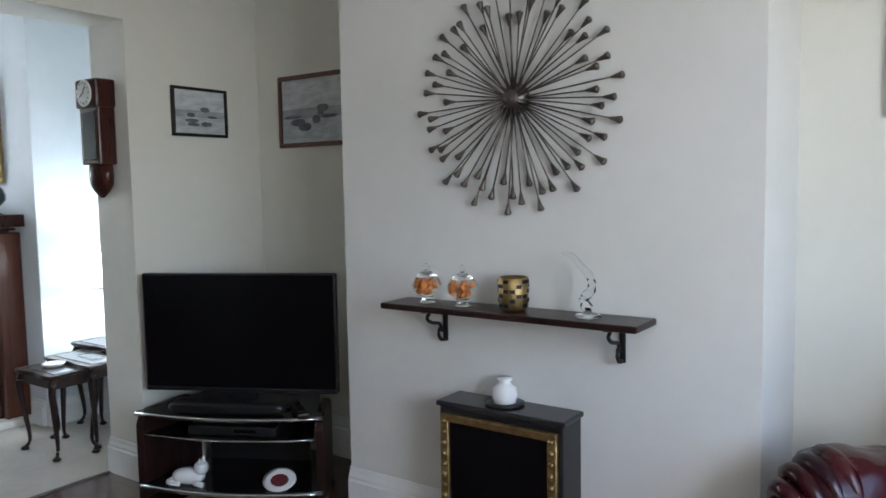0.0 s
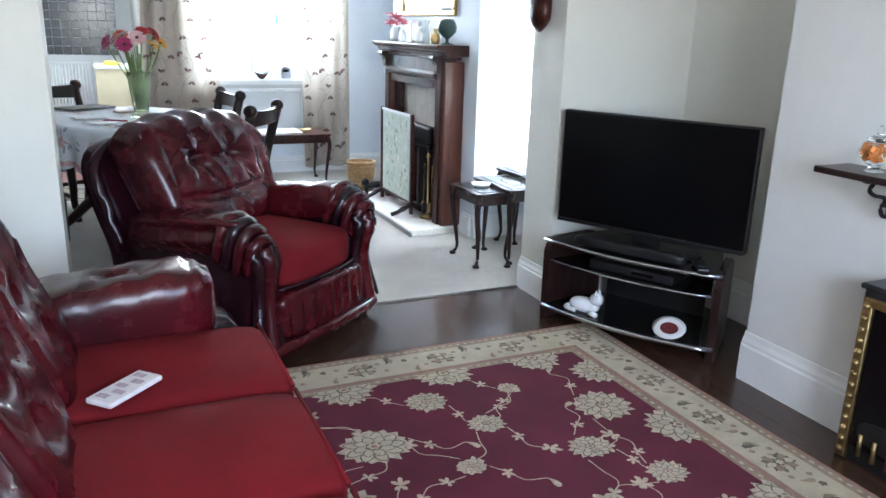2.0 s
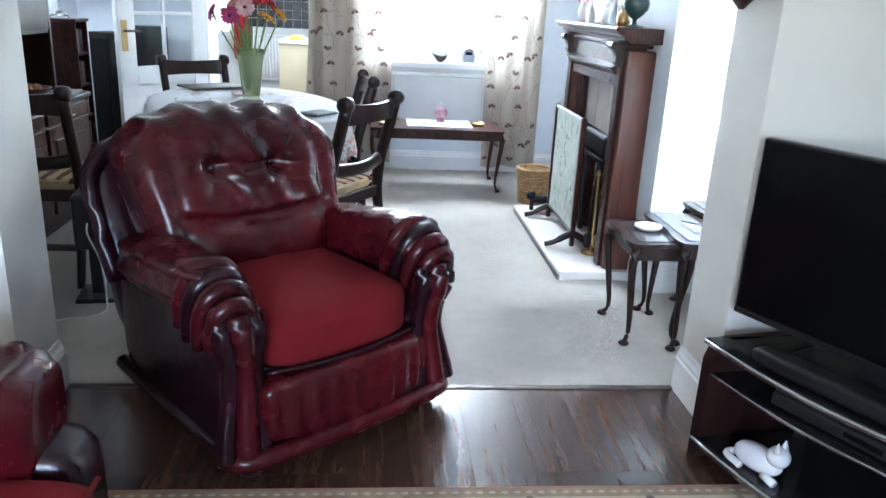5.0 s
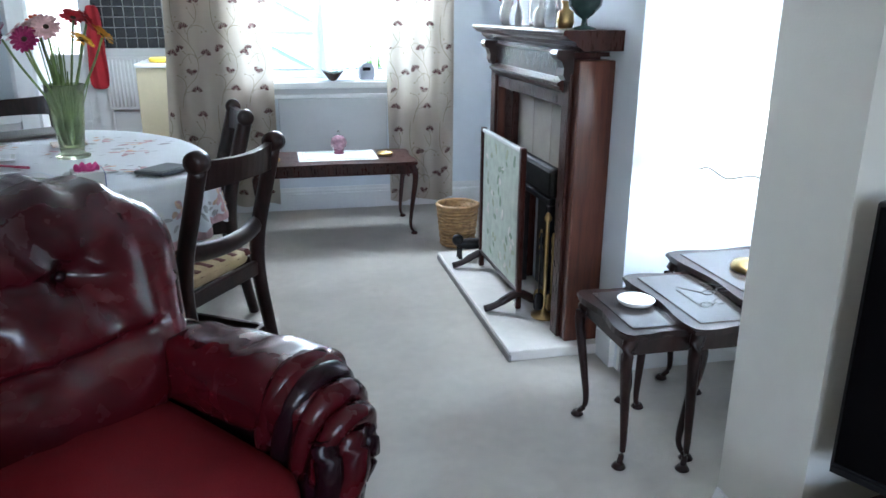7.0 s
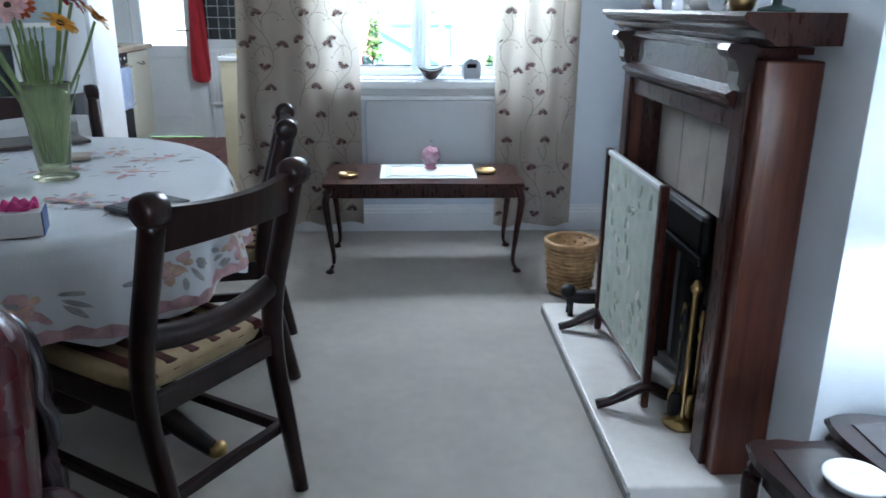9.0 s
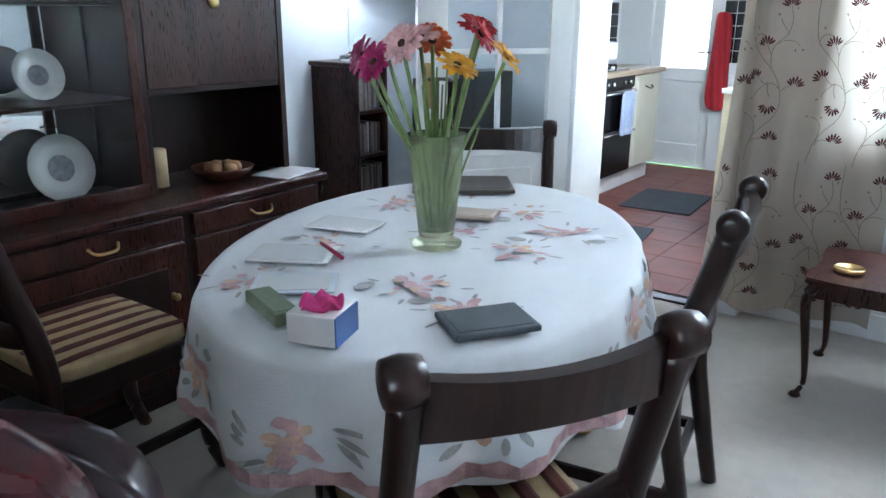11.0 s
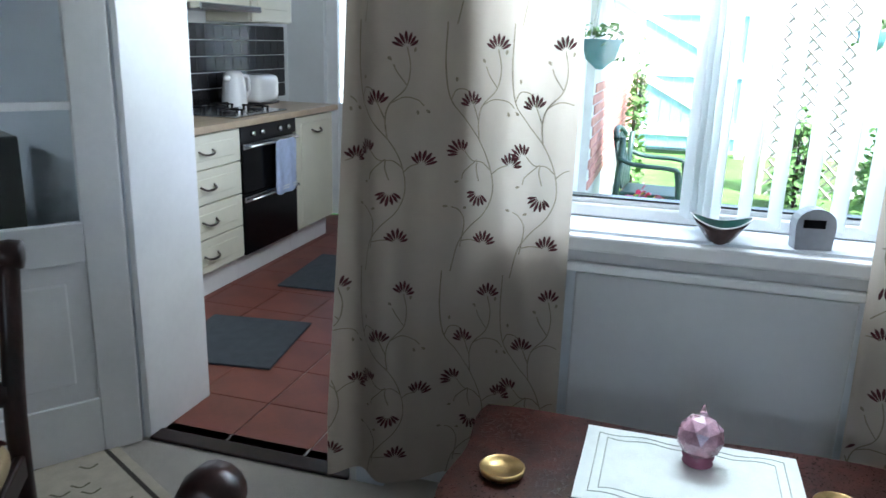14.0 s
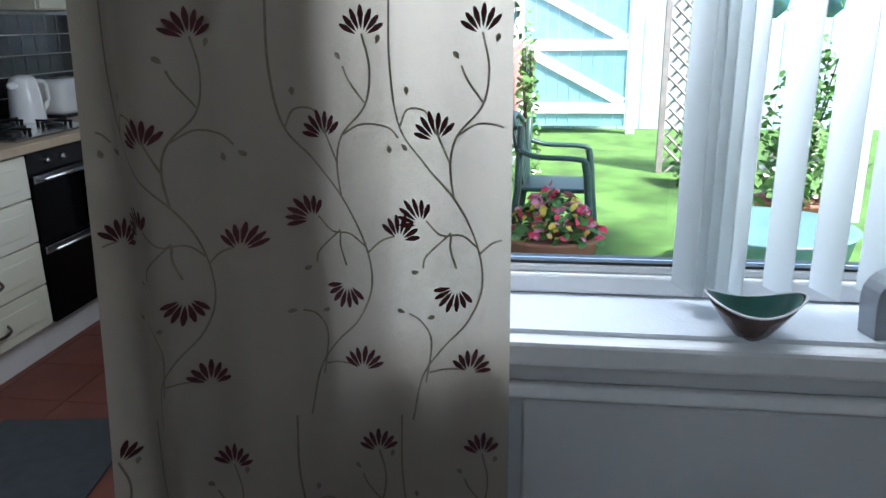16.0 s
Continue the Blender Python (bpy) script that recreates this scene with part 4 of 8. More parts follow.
electric_fire()
g = thing("white_urn", at(1.11, -2.1, 0.603), "small white china pot on the electric fire", "pot")
bm = bmesh.new()
lathe(bm, [(0.028, 0), (0.04, 0.008), (0.046, 0.035), (0.04, 0.062), (0.025, 0.072), (0.02, 0.08), (0.028, 0.088), (0.024, 0.094)], 20)
part("pot", bm, M["china"], g, smooth=True)
bm = bmesh.new()
lathe(bm, [(0.06, 0), (0.07, 0.006), (0.045, 0.008)], 18, (0, 0, 0.0))
part("saucer", bm, M["black"], g, smooth=True)


def picture(name, m, w, h, frame_mat, fw, label, seed, sea=True):
    p = thing(name, m, label, "picture")
    for c, s in (((0, h / 2 - fw / 2), (w, fw)), ((0, -h / 2 + fw / 2), (w, fw)), ((w / 2 - fw / 2, 0), (fw, h - 2 * fw)), ((-w / 2 + fw / 2, 0), (fw, h - 2 * fw))):
        boxpart("frame_rail", (c[0], -0.011, c[1]), (s[0], 0.022, s[1]), frame_mat, p, 0.004)
    rnd = random.Random(seed)
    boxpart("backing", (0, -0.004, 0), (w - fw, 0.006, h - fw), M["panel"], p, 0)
    iw, ih = w - 2 * fw, h - 2 * fw
    for i, (z0, z1, col) in enumerate(((0.0, 0.5, (0.50, 0.54, 0.55)), (-0.12, 0.04, (0.30, 0.33, 0.35)), (-0.5, -0.12, (0.42, 0.46, 0.48)))):
        boxpart("painted_band", (0, -0.0095 - 0.0006 * i, (z0 + z1) / 2 * ih), (iw, 0.002, (z1 - z0) * ih), mat("paint_band", col, 0.6, var=0.25, scale=12, stretch=(1, 1, 3)), p, 0)
    DK = mat("paint_dark", (0.10, 0.11, 0.12), 0.6, var=0.4, scale=30)
    for k in range(7):
        bm = bmesh.new()
        pad(bm, (rnd.uniform(-0.35, 0.35) * iw, -0.0125, rnd.uniform(-0.3, 0.12) * ih), (rnd.uniform(0.04, 0.12) * w, 0.0009, rnd.uniform(0.02, 0.06) * h), 2.5, 3)
        part("brush_shape", bm, DK, p)
    return p


picture("picture", at(1.28, -0.281, 1.735, 0), 0.32, 0.235, M["iron"], 0.014, "small dark-framed picture of boats on cream wall", 3)
picture("picture", at(1.659, -0.73, 1.745, -90), 0.55, 0.36, M["redwood"], 0.022, "wood-framed seascape picture in the alcove", 9)
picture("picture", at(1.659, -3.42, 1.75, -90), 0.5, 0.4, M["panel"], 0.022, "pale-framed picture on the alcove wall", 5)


def wall_clock():
    c = thing("wall_clock", at(0.9, -0.11, 1.33, -90), "dark mahogany pendulum wall clock on the opening's edge", "clock")
    boxpart("case", (0, -0.045, 0.30), (0.15, 0.085, 0.30), M["mahog"], c, 0.008)
    boxpart("head", (0, -0.05, 0.47), (0.17, 0.10, 0.13), M["mahog"], c, 0.012)
    bm = bmesh.new()
    lathe(bm, [(0.058, 0), (0.06, 0.004), (0.055, 0.007)], 24, (0, -0.101, 0.47), Matrix.Rotation(radians(90), 4, "X"))
    part("dial", bm, M["china"], c, "white round dial")
    bm = bmesh.new()
    for a in range(12):
        t = a * math.tau / 12
        box(bm, (0.046 * math.sin(t), -0.109, 0.47 + 0.046 * math.cos(t)), (0.003, 0.002, 0.010), 0, Matrix.Rotation(t, 4, "Y"))
    box(bm, (0.01, -0.110, 0.485), (0.004, 0.002, 0.035), 0, Matrix.Rotation(radians(35), 4, "Y"))
    box(bm, (-0.012, -0.1105, 0.462), (0.004, 0.002, 0.03), 0, Matrix.Rotation(radians(55), 4, "Y"))
    part("dial_marks", bm, M["iron"], c)
    boxpart("glass_door", (0, -0.089, 0.28), (0.10, 0.006, 0.22), M["screen"], c, 0.002, "dark glazed pendulum door")
    bm = bmesh.new()
    lathe(bm, [(0.012, 0), (0.05, 0.03), (0.07, 0.06), (0.075, 0.10), (0.072, 0.16)], 12, (0, -0.04, 0.0), None, 1, 0.6)
    part("drop_base", bm, M["mahog"], c, smooth=True)


wall_clock()
boards()


# ---- dining room ----
def fire_surround():
    s = thing("fire_surround", at(1.09, 1.72, 0), "carved mahogany fire surround with a moulded mantel shelf", "fire surround")
    W = M["redwood"]
    for y in (-0.51, 0.51):
        boxpart("pilaster", (-0.07, y, 0.585), (0.138, 0.105, 1.09), W, s, 0.006, "red-brown mahogany pilaster")
        boxpart("pilaster_strip", (-0.146, y * 0.93, 0.56), (0.016, 0.075, 1.04), M["mahog"], s, 0.005)
        bm = bmesh.new()
        prism(bm, [(-0.14, 1.164), (-0.205, 1.164), (-0.212, 1.15), (-0.205, 1.135), (-0.188, 1.125), (-0.178, 1.10), (-0.180, 1.075), (-0.168, 1.055), (-0.14, 1.05)], y * 0.94 - 0.03, y * 0.94 + 0.03, "y")
        part("corbel", bm, M["darkwood"], s, "scrolled corbel")
    boxpart("frieze", (-0.08, 0, 1.085), (0.13, 0.92, 0.16), M["mahog"], s, 0.004, "polished frieze panel")

    def mould(name, z0, prof, half):
        bm = bmesh.new()
        prism(bm, prof, -half, half, "y")
        o = part(name, bm, M["mahog"], s)
        o.location.z = z0
    mould("mantel_shelf", 1.165, [(0, 0), (-0.15, 0), (-0.165, 0.012), (-0.175, 0.016), (-0.18, 0.03), (-0.20, 0.036), (-0.21, 0.042), (-0.215, 0.05), (-0.225, 0.052), (-0.228, 0.062), (-0.222, 0.07), (0, 0.07)], 0.615)
    mould("frieze_bead", 1.14, [(0, 0), (-0.15, 0), (-0.156, 0.008), (-0.15, 0.016), (0, 0.016)], 0.5)
    mould("lower_moulding", 1.008, [(0, 0), (-0.155, 0), (-0.168, 0.010), (-0.172, 0.022), (-0.18, 0.026), (-0.18, 0.036), (-0.165, 0.044), (-0.15, 0.052), (0, 0.052)], 0.455)
    boxpart("inner_lintel", (-0.075, 0, 0.979), (0.13, 0.90, 0.058), M["mahog"], s, 0.005)
    for y in (-0.395, 0.395):
        boxpart("inner_jamb", (-0.05, y, 0.50), (0.09, 0.12, 0.90), M["mahog"], s, 0.004)
    for k in range(3):
        boxpart("tile", (-0.035, -0.222 + 0.222 * k, 0.81), (0.06, 0.219, 0.278), M["tile_beige"], s, 0.002, "beige tiled header")
    boxpart("fire_hood", (-0.055, 0, 0.60), (0.07, 0.40, 0.13), M["iron"], s, 0.02, "black iron canopy")
    for y in (-0.265, 0.265):
        boxpart("dark_slip", (-0.03, y, 0.358), (0.05, 0.13, 0.62), M["mahog"], s, 0.002)
    boxpart("fire_frame", (-0.07, 0, 0.515), (0.03, 0.36, 0.03), M["iron"], s, 0.006, "black iron fire frame")
    for y in (-0.165, 0.165):
        boxpart("fire_frame_side", (-0.07, y, 0.273), (0.03, 0.04, 0.45), M["iron"], s, 0.006)
    boxpart("fireback", (-0.006, 0, 0.33), (0.008, 0.31, 0.60), M["black"], s, 0)


fire_surround()
h = thing("hearth", at(0, 0, 0), "pale stone raised hearth slab on the carpet", "hearth", kind="structure")
bm = bmesh.new()
box(bm, (0.90, 1.755, 0.0225), (0.38, 1.29, 0.045), 0.006)
part("slab", bm, M["stone"], h)
bm = bmesh.new()
box(bm, (0.712, 1.755, 0.015), (0.012, 1.30, 0.03), 0.002)
part("edge_fillet", bm, mat("hearth_edge", (0.18, 0.17, 0.16), 0.6, var=0.2, scale=20), h)


def fire_screen():
    s = thing("fire_screen", at(0.875, 1.82, 0.045), "cheval fire screen with a pale embroidered panel", "fire screen")
    CL = mat("embroidery", (0.37, 0.41, 0.355), 0.75, var=0.15, scale=18, bump=0.2, bscale=200)
    boxpart("panel", (0, 0, 0.39), (0.012, 0.55, 0.60), CL, s, 0.002, "pale green embroidered cloth panel")
    rnd = random.Random(11)
    THREADS = [mat("thread", c, 0.8, var=0.2, scale=40) for c in ((0.20, 0.26, 0.19), (0.30, 0.33, 0.24), (0.52, 0.50, 0.46))]
    for i in range(46):
        bm = bmesh.new()
        y, z = rnd.uniform(-0.23, 0.23), rnd.uniform(0.13, 0.65)
        pad(bm, (-0.0075, y, z), (0.0012, rnd.uniform(0.012, 0.03), rnd.uniform(0.008, 0.016)), 2.2, 2, None, Matrix.Rotation(rnd.uniform(0, 3), 4, "X"))
        part("stitched_leaf", bm, THREADS[i % 3], s)
    for c, d in (((0, 0, 0.70), (0.022, 0.60, 0.02)), ((0, 0, 0.085), (0.022, 0.60, 0.02))):
        boxpart("rail", c, d, M["china"] if c[2] > 0.5 else M["darkwood"], s, 0.005, "pale top rail" if c[2] > 0.5 else "")
    for y in (-0.30, 0.30):
        boxpart("post", (0, y, 0.36), (0.026, 0.03, 0.71), M["mahog"], s, 0.006)
        bm = bmesh.new()
        tube(bm, curve([(-0.15, y, 0.014), (-0.10, y, 0.028), (-0.04, y, 0.06), (0, y, 0.075), (0.04, y, 0.06), (0.09, y, 0.028), (0.12, y, 0.014)], 4), [0.016] * 6 + [0.02] * 13 + [0.016] * 6, 8)
        part("foot", bm, M["darkwood"], s, "splayed foot", True)


fire_screen()


def companion_set():
    s = thing("fire_tools", at(0.96, 1.42, 0.045), "brass fireside companion tools standing on the hearth", "fire tools")
    bm = bmesh.new()
    lathe(bm, [(0.055, 0), (0.055, 0.012), (0.02, 0.02), (0.008, 0.03), (0.008, 0.42), (0.016, 0.43), (0.016, 0.44), (0.006, 0.46)], 16)
    part("stand", bm, M["brass"], s, smooth=True)
    for i, a in enumerate((0.4, 2.0, 3.6, 5.2)):
        x, y = 0.035 * math.cos(a), 0.035 * math.sin(a)
        bm = bmesh.new()
        lathe(bm, [(0.004, 0.1), (0.004, 0.28), (0.009, 0.30), (0.005, 0.32), (0.010, 0.35), (0.004, 0.38)], 8, (x, y, 0))
        pad(bm, (x, y, 0.075), (0.022, 0.008, 0.04), 3, 3)
        part("tool", bm, M["brass"] if i % 2 else M["iron"], s, smooth=True)


companion_set()


def coal_scuttle():
    o = thing("shoe_brush", at(0.80, 2.35, 0.0), "dark iron fire dog ornament beside the hearth", "fire ornament")
    bm = bmesh.new()
    pad(bm, (0.03, 0, 0.075), (0.09, 0.035, 0.028), 2.5, 5)
    pad(bm, (-0.05, 0, 0.10), (0.03, 0.03, 0.03), 2.2, 4)
    for x, y in ((-0.04, 0.02), (-0.04, -0.02), (0.09, 0.02), (0.09, -0.02)):
        lathe(bm, [(0.012, 0), (0.009, 0.03), (0.012, 0.06)], 6, (x, y, 0.0))
    part("casting", bm, M["iron"], o, smooth=True)
    o.location = (0.84, 2.28, 0.045)
    o.name = "iron_ornament"


coal_scuttle()


def basket():
    b = thing("waste_basket", at(0.88, 2.66, 0), "round woven wicker waste basket on the carpet", "basket")
    W = mat("wicker", (0.38, 0.23, 0.10), 0.6, var=0.3, scale=30, bump=0.2)
    bm = bmesh.new()
    lathe(bm, [(0.088, 0.002), (0.112, 0.235), (0.106, 0.235), (0.084, 0.012)], 26)
    part("lining", bm, W, b, smooth=True)
    for k in range(12):
        bm = bmesh.new()
        z = 0.012 + k * 0.0195
        r = 0.0905 + 0.024 * z / 0.235
        pts = [((r + 0.0035 * math.cos(13 * t + (k % 2) * math.pi)) * math.cos(t), (r + 0.0035 * math.cos(13 * t + (k % 2) * math.pi)) * math.sin(t), z) for t in [q * math.tau / 52 for q in range(53)]]
        tube(bm, pts, 0.0085, 5)
        part("weave", bm, W, b, smooth=True)
    bm = bmesh.new()
    pts = [(0.116 * math.cos(t), 0.116 * math.sin(t), 0.24) for t in [q * math.tau / 40 for q in range(41)]]
    tube(bm, pts, 0.011, 8)
    part("rim", bm, W, b, smooth=True)


basket()


# mantel ornaments and the mirror
def mantel_things():
    z = 1.236
    CLK = M["china"]
    v = thing("flower_vase", at(1.0, 2.18, z), "china vase of pink silk flowers on the mantel", "vase")
    bm = bmesh.new()
    lathe(bm, [(0.03, 0), (0.045, 0.03), (0.04, 0.08), (0.028, 0.1), (0.034, 0.11)], 16)
    part("pot", bm, CLK, v, smooth=True)
    PK = mat("pink_silk", (0.55, 0.10, 0.14), 0.7, var=0.4, scale=40)
    rnd = random.Random(5)
    for i in range(16):
        bm = bmesh.new()
        c = (rnd.uniform(-0.05, 0.05), rnd.uniform(-0.11, 0.09), rnd.uniform(0.12, 0.21))
        for k in range(6):
            pad(bm, (0, 0, 0), (0.02, 0.008, 0.004), 2, 2, None, Matrix.Translation(c) @ pose(0, 0, 0, rnd.uniform(-40, 40), rnd.uniform(-40, 40), k * 60) @ Matrix.Translation((0.018, 0, 0)))
        part("bloom", bm, PK, v, smooth=True)
    f = thing("photo_frame", at(1.03, 1.86, z, -80), "silver photo frame on the mantel", "photo frame")
    boxpart("frame", (0, 0, 0.075), (0.12, 0.014, 0.15), M["steel"], f, 0.004)
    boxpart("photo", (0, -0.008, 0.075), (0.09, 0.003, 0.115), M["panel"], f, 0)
    boxpart("prop", (0, 0.03, 0.05), (0.02, 0.05, 0.006), M["black"], f, 0.001, m=Matrix.Rotation(radians(55), 4, "X"))
    for y, hh, mt, lb in ((2.03, 0.13, M["glass"], "clear glass bottle on the mantel"), (1.70, 0.11, CLK, "white china figure-shaped vase on the mantel"), (1.56, 0.15, M["glass"], "tall clear glass vase on the mantel"), (1.42, 0.10, M["brass"], "small brass candlestick on the mantel")):
        g = thing("mantel_vase", at(0.99, y, z), lb, "vase", "mantel ornaments")
        bm = bmesh.new()
        lathe(bm, [(0.025, 0), (0.034, 0.02), (0.03, 0.06), (0.014, hh * 0.7), (0.012, hh * 0.85), (0.02, hh)], 16)
        part("body", bm, mt, g, smooth=True)
    g = thing("green_globe_vase", at(0.975, 1.20, z), "dark green round glass goblet on the mantel", "vase")
    bm = bmesh.new()
    lathe(bm, [(0.042, 0), (0.042, 0.006), (0.012, 0.014), (0.01, 0.035), (0.03, 0.05), (0.058, 0.08), (0.062, 0.11), (0.05, 0.145), (0.036, 0.16), (0.03, 0.158)], 24)
    part("bowl", bm, mat("dark_green_glass", (0.03, 0.06, 0.055), 0.12, var=0.3, coat=0.5), g, smooth=True)
    m = thing("overmantel_mirror", at(1.089, 1.78, 1.42), "gilt-framed rectangular mirror above the mantel", "mirror")
    for c, s in (((-0.012, 0, 0.613), (0.024, 0.96, 0.034)), ((-0.012, 0, 0.017), (0.024, 0.96, 0.034)), ((-0.012, 0.463, 0.315), (0.024, 0.034, 0.56)), ((-0.012, -0.463, 0.315), (0.024, 0.034, 0.56))):
        boxpart("frame_rail", c, s, M["gold"], m, 0.006)
    boxpart("mirror_glass", (-0.006, 0, 0.315), (0.006, 0.90, 0.57), M["mirror"], m, 0, "silvered mirror glass")


mantel_things()


def cab_leg(bm, x, y, top, dx, dy, r=0.016, out=0.02):
    """A cabriole leg from the frame down to a pad foot."""
    pts = curve([(x, y, top), (x + dx * out, y + dy * out, top * 0.84), (x + dx * out * 0.2, y + dy * out * 0.2, top * 0.45), (x - dx * out * 0.35, y - dy * out * 0.35, top * 0.14), (x + dx * out * 0.5, y + dy * out * 0.5, 0.012)], 5)
    n = len(pts)
    tube(bm, pts, [r * (1.25 - 0.75 * min(1, i / (n * 0.75))) for i in range(n)], 8)
    lathe(bm, [(r * 0.9, 0), (r * 1.25, 0.006), (r * 0.8, 0.018)], 10, (x + dx * out * 0.6, y + dy * out * 0.6, 0))


def small_table(name, m, w, d, hgt, label, cat="table", group="", inlay=False, wood="mahog"):
    t = thing(name, m, label, cat, group)
    W = M[wood]
    bm = bmesh.new()
    n = 12
    pts = []
    for sx, sy, horiz in ((-1, -1, True), (1, -1, False), (1, 1, True), (-1, 1, False)):
        a = (sx * w / 2, sy * d / 2)
        b = (sx * w / 2 * (-1 if horiz else 1), sy * d / 2 * (1 if horiz else -1))
        for i in range(n):
            q = i / n
            bow = 0.008 * math.sin(q * math.pi * 3)
            x, y = a[0] + (b[0] - a[0]) * q, a[1] + (b[1] - a[1]) * q
            pts.append((x + (0 if horiz else sx * bow), y + (sy * bow if horiz else 0)))
    prism(bm, pts, hgt - 0.02, hgt, "z")
    bmesh.ops.bevel(bm, geom=[e for e in bm.edges if abs(e.verts[0].co.z - e.verts[1].co.z) < 1e-6], offset=0.005, segments=2, affect="EDGES")
    part("tabletop", bm, W, t, "polished moulded-edge top")
    if inlay:
        boxpart("glass_inset", (0, 0, hgt + 0.001), (w - 0.07, d - 0.07, 0.004), mat("glass_top", (0.05, 0.04, 0.038), 0.16, var=0.2, spec=0.4), t, 0.001, "glass inset top")
    for c, s in (((0, -d / 2 + 0.03, hgt - 0.048), (w - 0.07, 0.016, 0.056)), ((0, d / 2 - 0.03, hgt - 0.048), (w - 0.07, 0.016, 0.056)), ((w / 2 - 0.03, 0, hgt - 0.048), (0.016, d - 0.07, 0.056)), ((-w / 2 + 0.03, 0, hgt - 0.048), (0.016, d - 0.07, 0.056))):
        boxpart("apron", c, s, W, t, 0.004)
    for sx in (-1, 1):
        for sy in (-1, 1):
            bm = bmesh.new()
            cab_leg(bm, sx * (w / 2 - 0.032), sy * (d / 2 - 0.032), hgt - 0.02, sx, sy, 0.018)
            part("leg", bm, W, t, "cabriole leg", True)
    return t


# nest of three tables pulled apart in the alcove
small_table("nest_table", at(0.925, 0.52, 0), 0.26, 0.36, 0.44, "small dark mahogany nest table with cabriole legs", "side table", "nest of tables", True, "darkwood")
small_table("nest_table", at(1.14, 0.52, 0), 0.33, 0.46, 0.462, "middle dark mahogany nest table with a glass top", "side table", "nest of tables", True, "darkwood")
small_table("nest_table", at(1.40, 0.60, 0), 0.40, 0.56, 0.488, "large dark mahogany nest table bearing the lamp", "side table", "nest of tables", True, "darkwood")
g = thing("white_coaster", at(0.925, 0.55, 0.443), "round white china dish on the small nest table", "dish")
bm = bmesh.new()
lathe(bm, [(0.035, 0), (0.05, 0.004), (0.058, 0.016), (0.056, 0.018), (0.03, 0.008)], 26)
part("dish", bm, M["china"], g, smooth=True)
g = thing("spectacles_case", at(1.16, 0.50, 0.465, 15), "open pair of dark spectacles on the middle nest table", "spectacles")
bm = bmesh.new()
for s in (-1, 1):
    tube(bm, [(0.022 * math.cos(t) + s * 0.03, 0.016 * math.sin(t), 0.016 + 0.004) for t in [k * math.tau / 16 for k in range(17)]], 0.002, 5)
    tube(bm, [(s * 0.052, 0, 0.022), (s * 0.05, 0.11, 0.004)], 0.002, 5)
tube(bm, [(-0.008, 0, 0.022), (0.008, 0, 0.022)], 0.002, 5)
part("wire_frame", bm, M["iron"], g, smooth=True)


def table_lamp(name, m, hgt, r, label, base, frill=True, energy_mat=None, stem_knobs=True, slim=1.0):
    l = thing(name, m, label, "table lamp")
    bm = bmesh.new()
    lathe(bm, [(0.068 * slim, 0), (0.07 * slim, 0.008), (0.062 * slim, 0.022), (0.02, 0.032), (0.012, 0.04)], 26)
    part("base", bm, M["brass"] if frill else base, l, "polished brass foot" if frill else "", True)
    bm = bmesh.new()
    prof = [(0.012, 0.038)]
    k = 0.05
    while k < hgt - 0.06:
        prof += [(0.009, k), (0.0135, k + 0.014), (0.016, k + 0.022), (0.0135, k + 0.03)]
        k += 0.042
    prof += [(0.008, hgt - 0.02), (0.008, hgt + 0.04)]
    lathe(bm, prof, 16)
    part("stem", bm, base, l, smooth=True)
    sh = thin_cloth("lamp_shade_cloth", (0.83, 0.80, 0.74), 0.55)
    bm = bmesh.new()
    n = 48
    rows = []
    for z, q in ((0.0, 1.0), (0.06, 0.88), (0.12, 0.76), (0.19, 0.60)):
        ring = []
        for i in range(n):
            t = i * math.tau / n
            rr = r * q * (1 + (0.012 * math.cos(t * 16)))
            dz = (0.010 * math.cos(t * 8) if frill and z == 0 else 0)
            ring.append(bm.verts.new((rr * math.cos(t), rr * math.sin(t), hgt - 0.03 + z + dz)))
        rows.append(ring)
    for a, b in zip(rows, rows[1:]):
        for i in range(n):
            bm.faces.new((a[i], a[(i + 1) % n], b[(i + 1) % n], b[i]))
    part("shade", bm, sh, l, "pale pleated cloth shade", True)
    bm = bmesh.new()
    tube(bm, [(r * 1.005 * math.cos(t), r * 1.005 * math.sin(t), hgt - 0.031 + (0.010 * math.cos(t * 8) if frill else 0)) for t in [i * math.tau / 48 for i in range(49)]], 0.0035, 6)
    part("shade_trim", bm, mat("shade_braid", (0.42, 0.40, 0.35), 0.8), l, smooth=True)
    bm = bmesh.new()
    bmesh.ops.create_uvsphere(bm, u_segments=12, v_segments=8, radius=0.028, matrix=Matrix.Translation((0, 0, hgt + 0.055)))
    o = part("bulb", bm, glow("bulb_glow", (0.9, 0.97, 1.0), 7), l, "lit cool white bulb", True)
    o.visible_shadow = False


table_lamp("table_lamp", at(1.38, 0.64, 0.493), 0.368, 0.20, "lit white china table lamp with a brass foot and frilled shade", M["china"])
g = thing("yellow_packet", at(1.50, 0.50, 0.493, 20), "yellow and blue sweet packet on the large nest table", "packet")
boxpart("packet_body", (0, 0, 0.04), (0.07, 0.03, 0.08), mat("yellow_card", (0.75, 0.55, 0.03), 0.4, var=0.2, scale=30), g, 0.006)
boxpart("packet_band", (0, 0, 0.028), (0.0715, 0.0315, 0.02), mat("blue_card", (0.02, 0.05, 0.22), 0.4), g, 0.003)
g = thing("magazine", at(1.35, 0.42, 0.493, -12), "folded newspaper on the large nest table", "magazine")
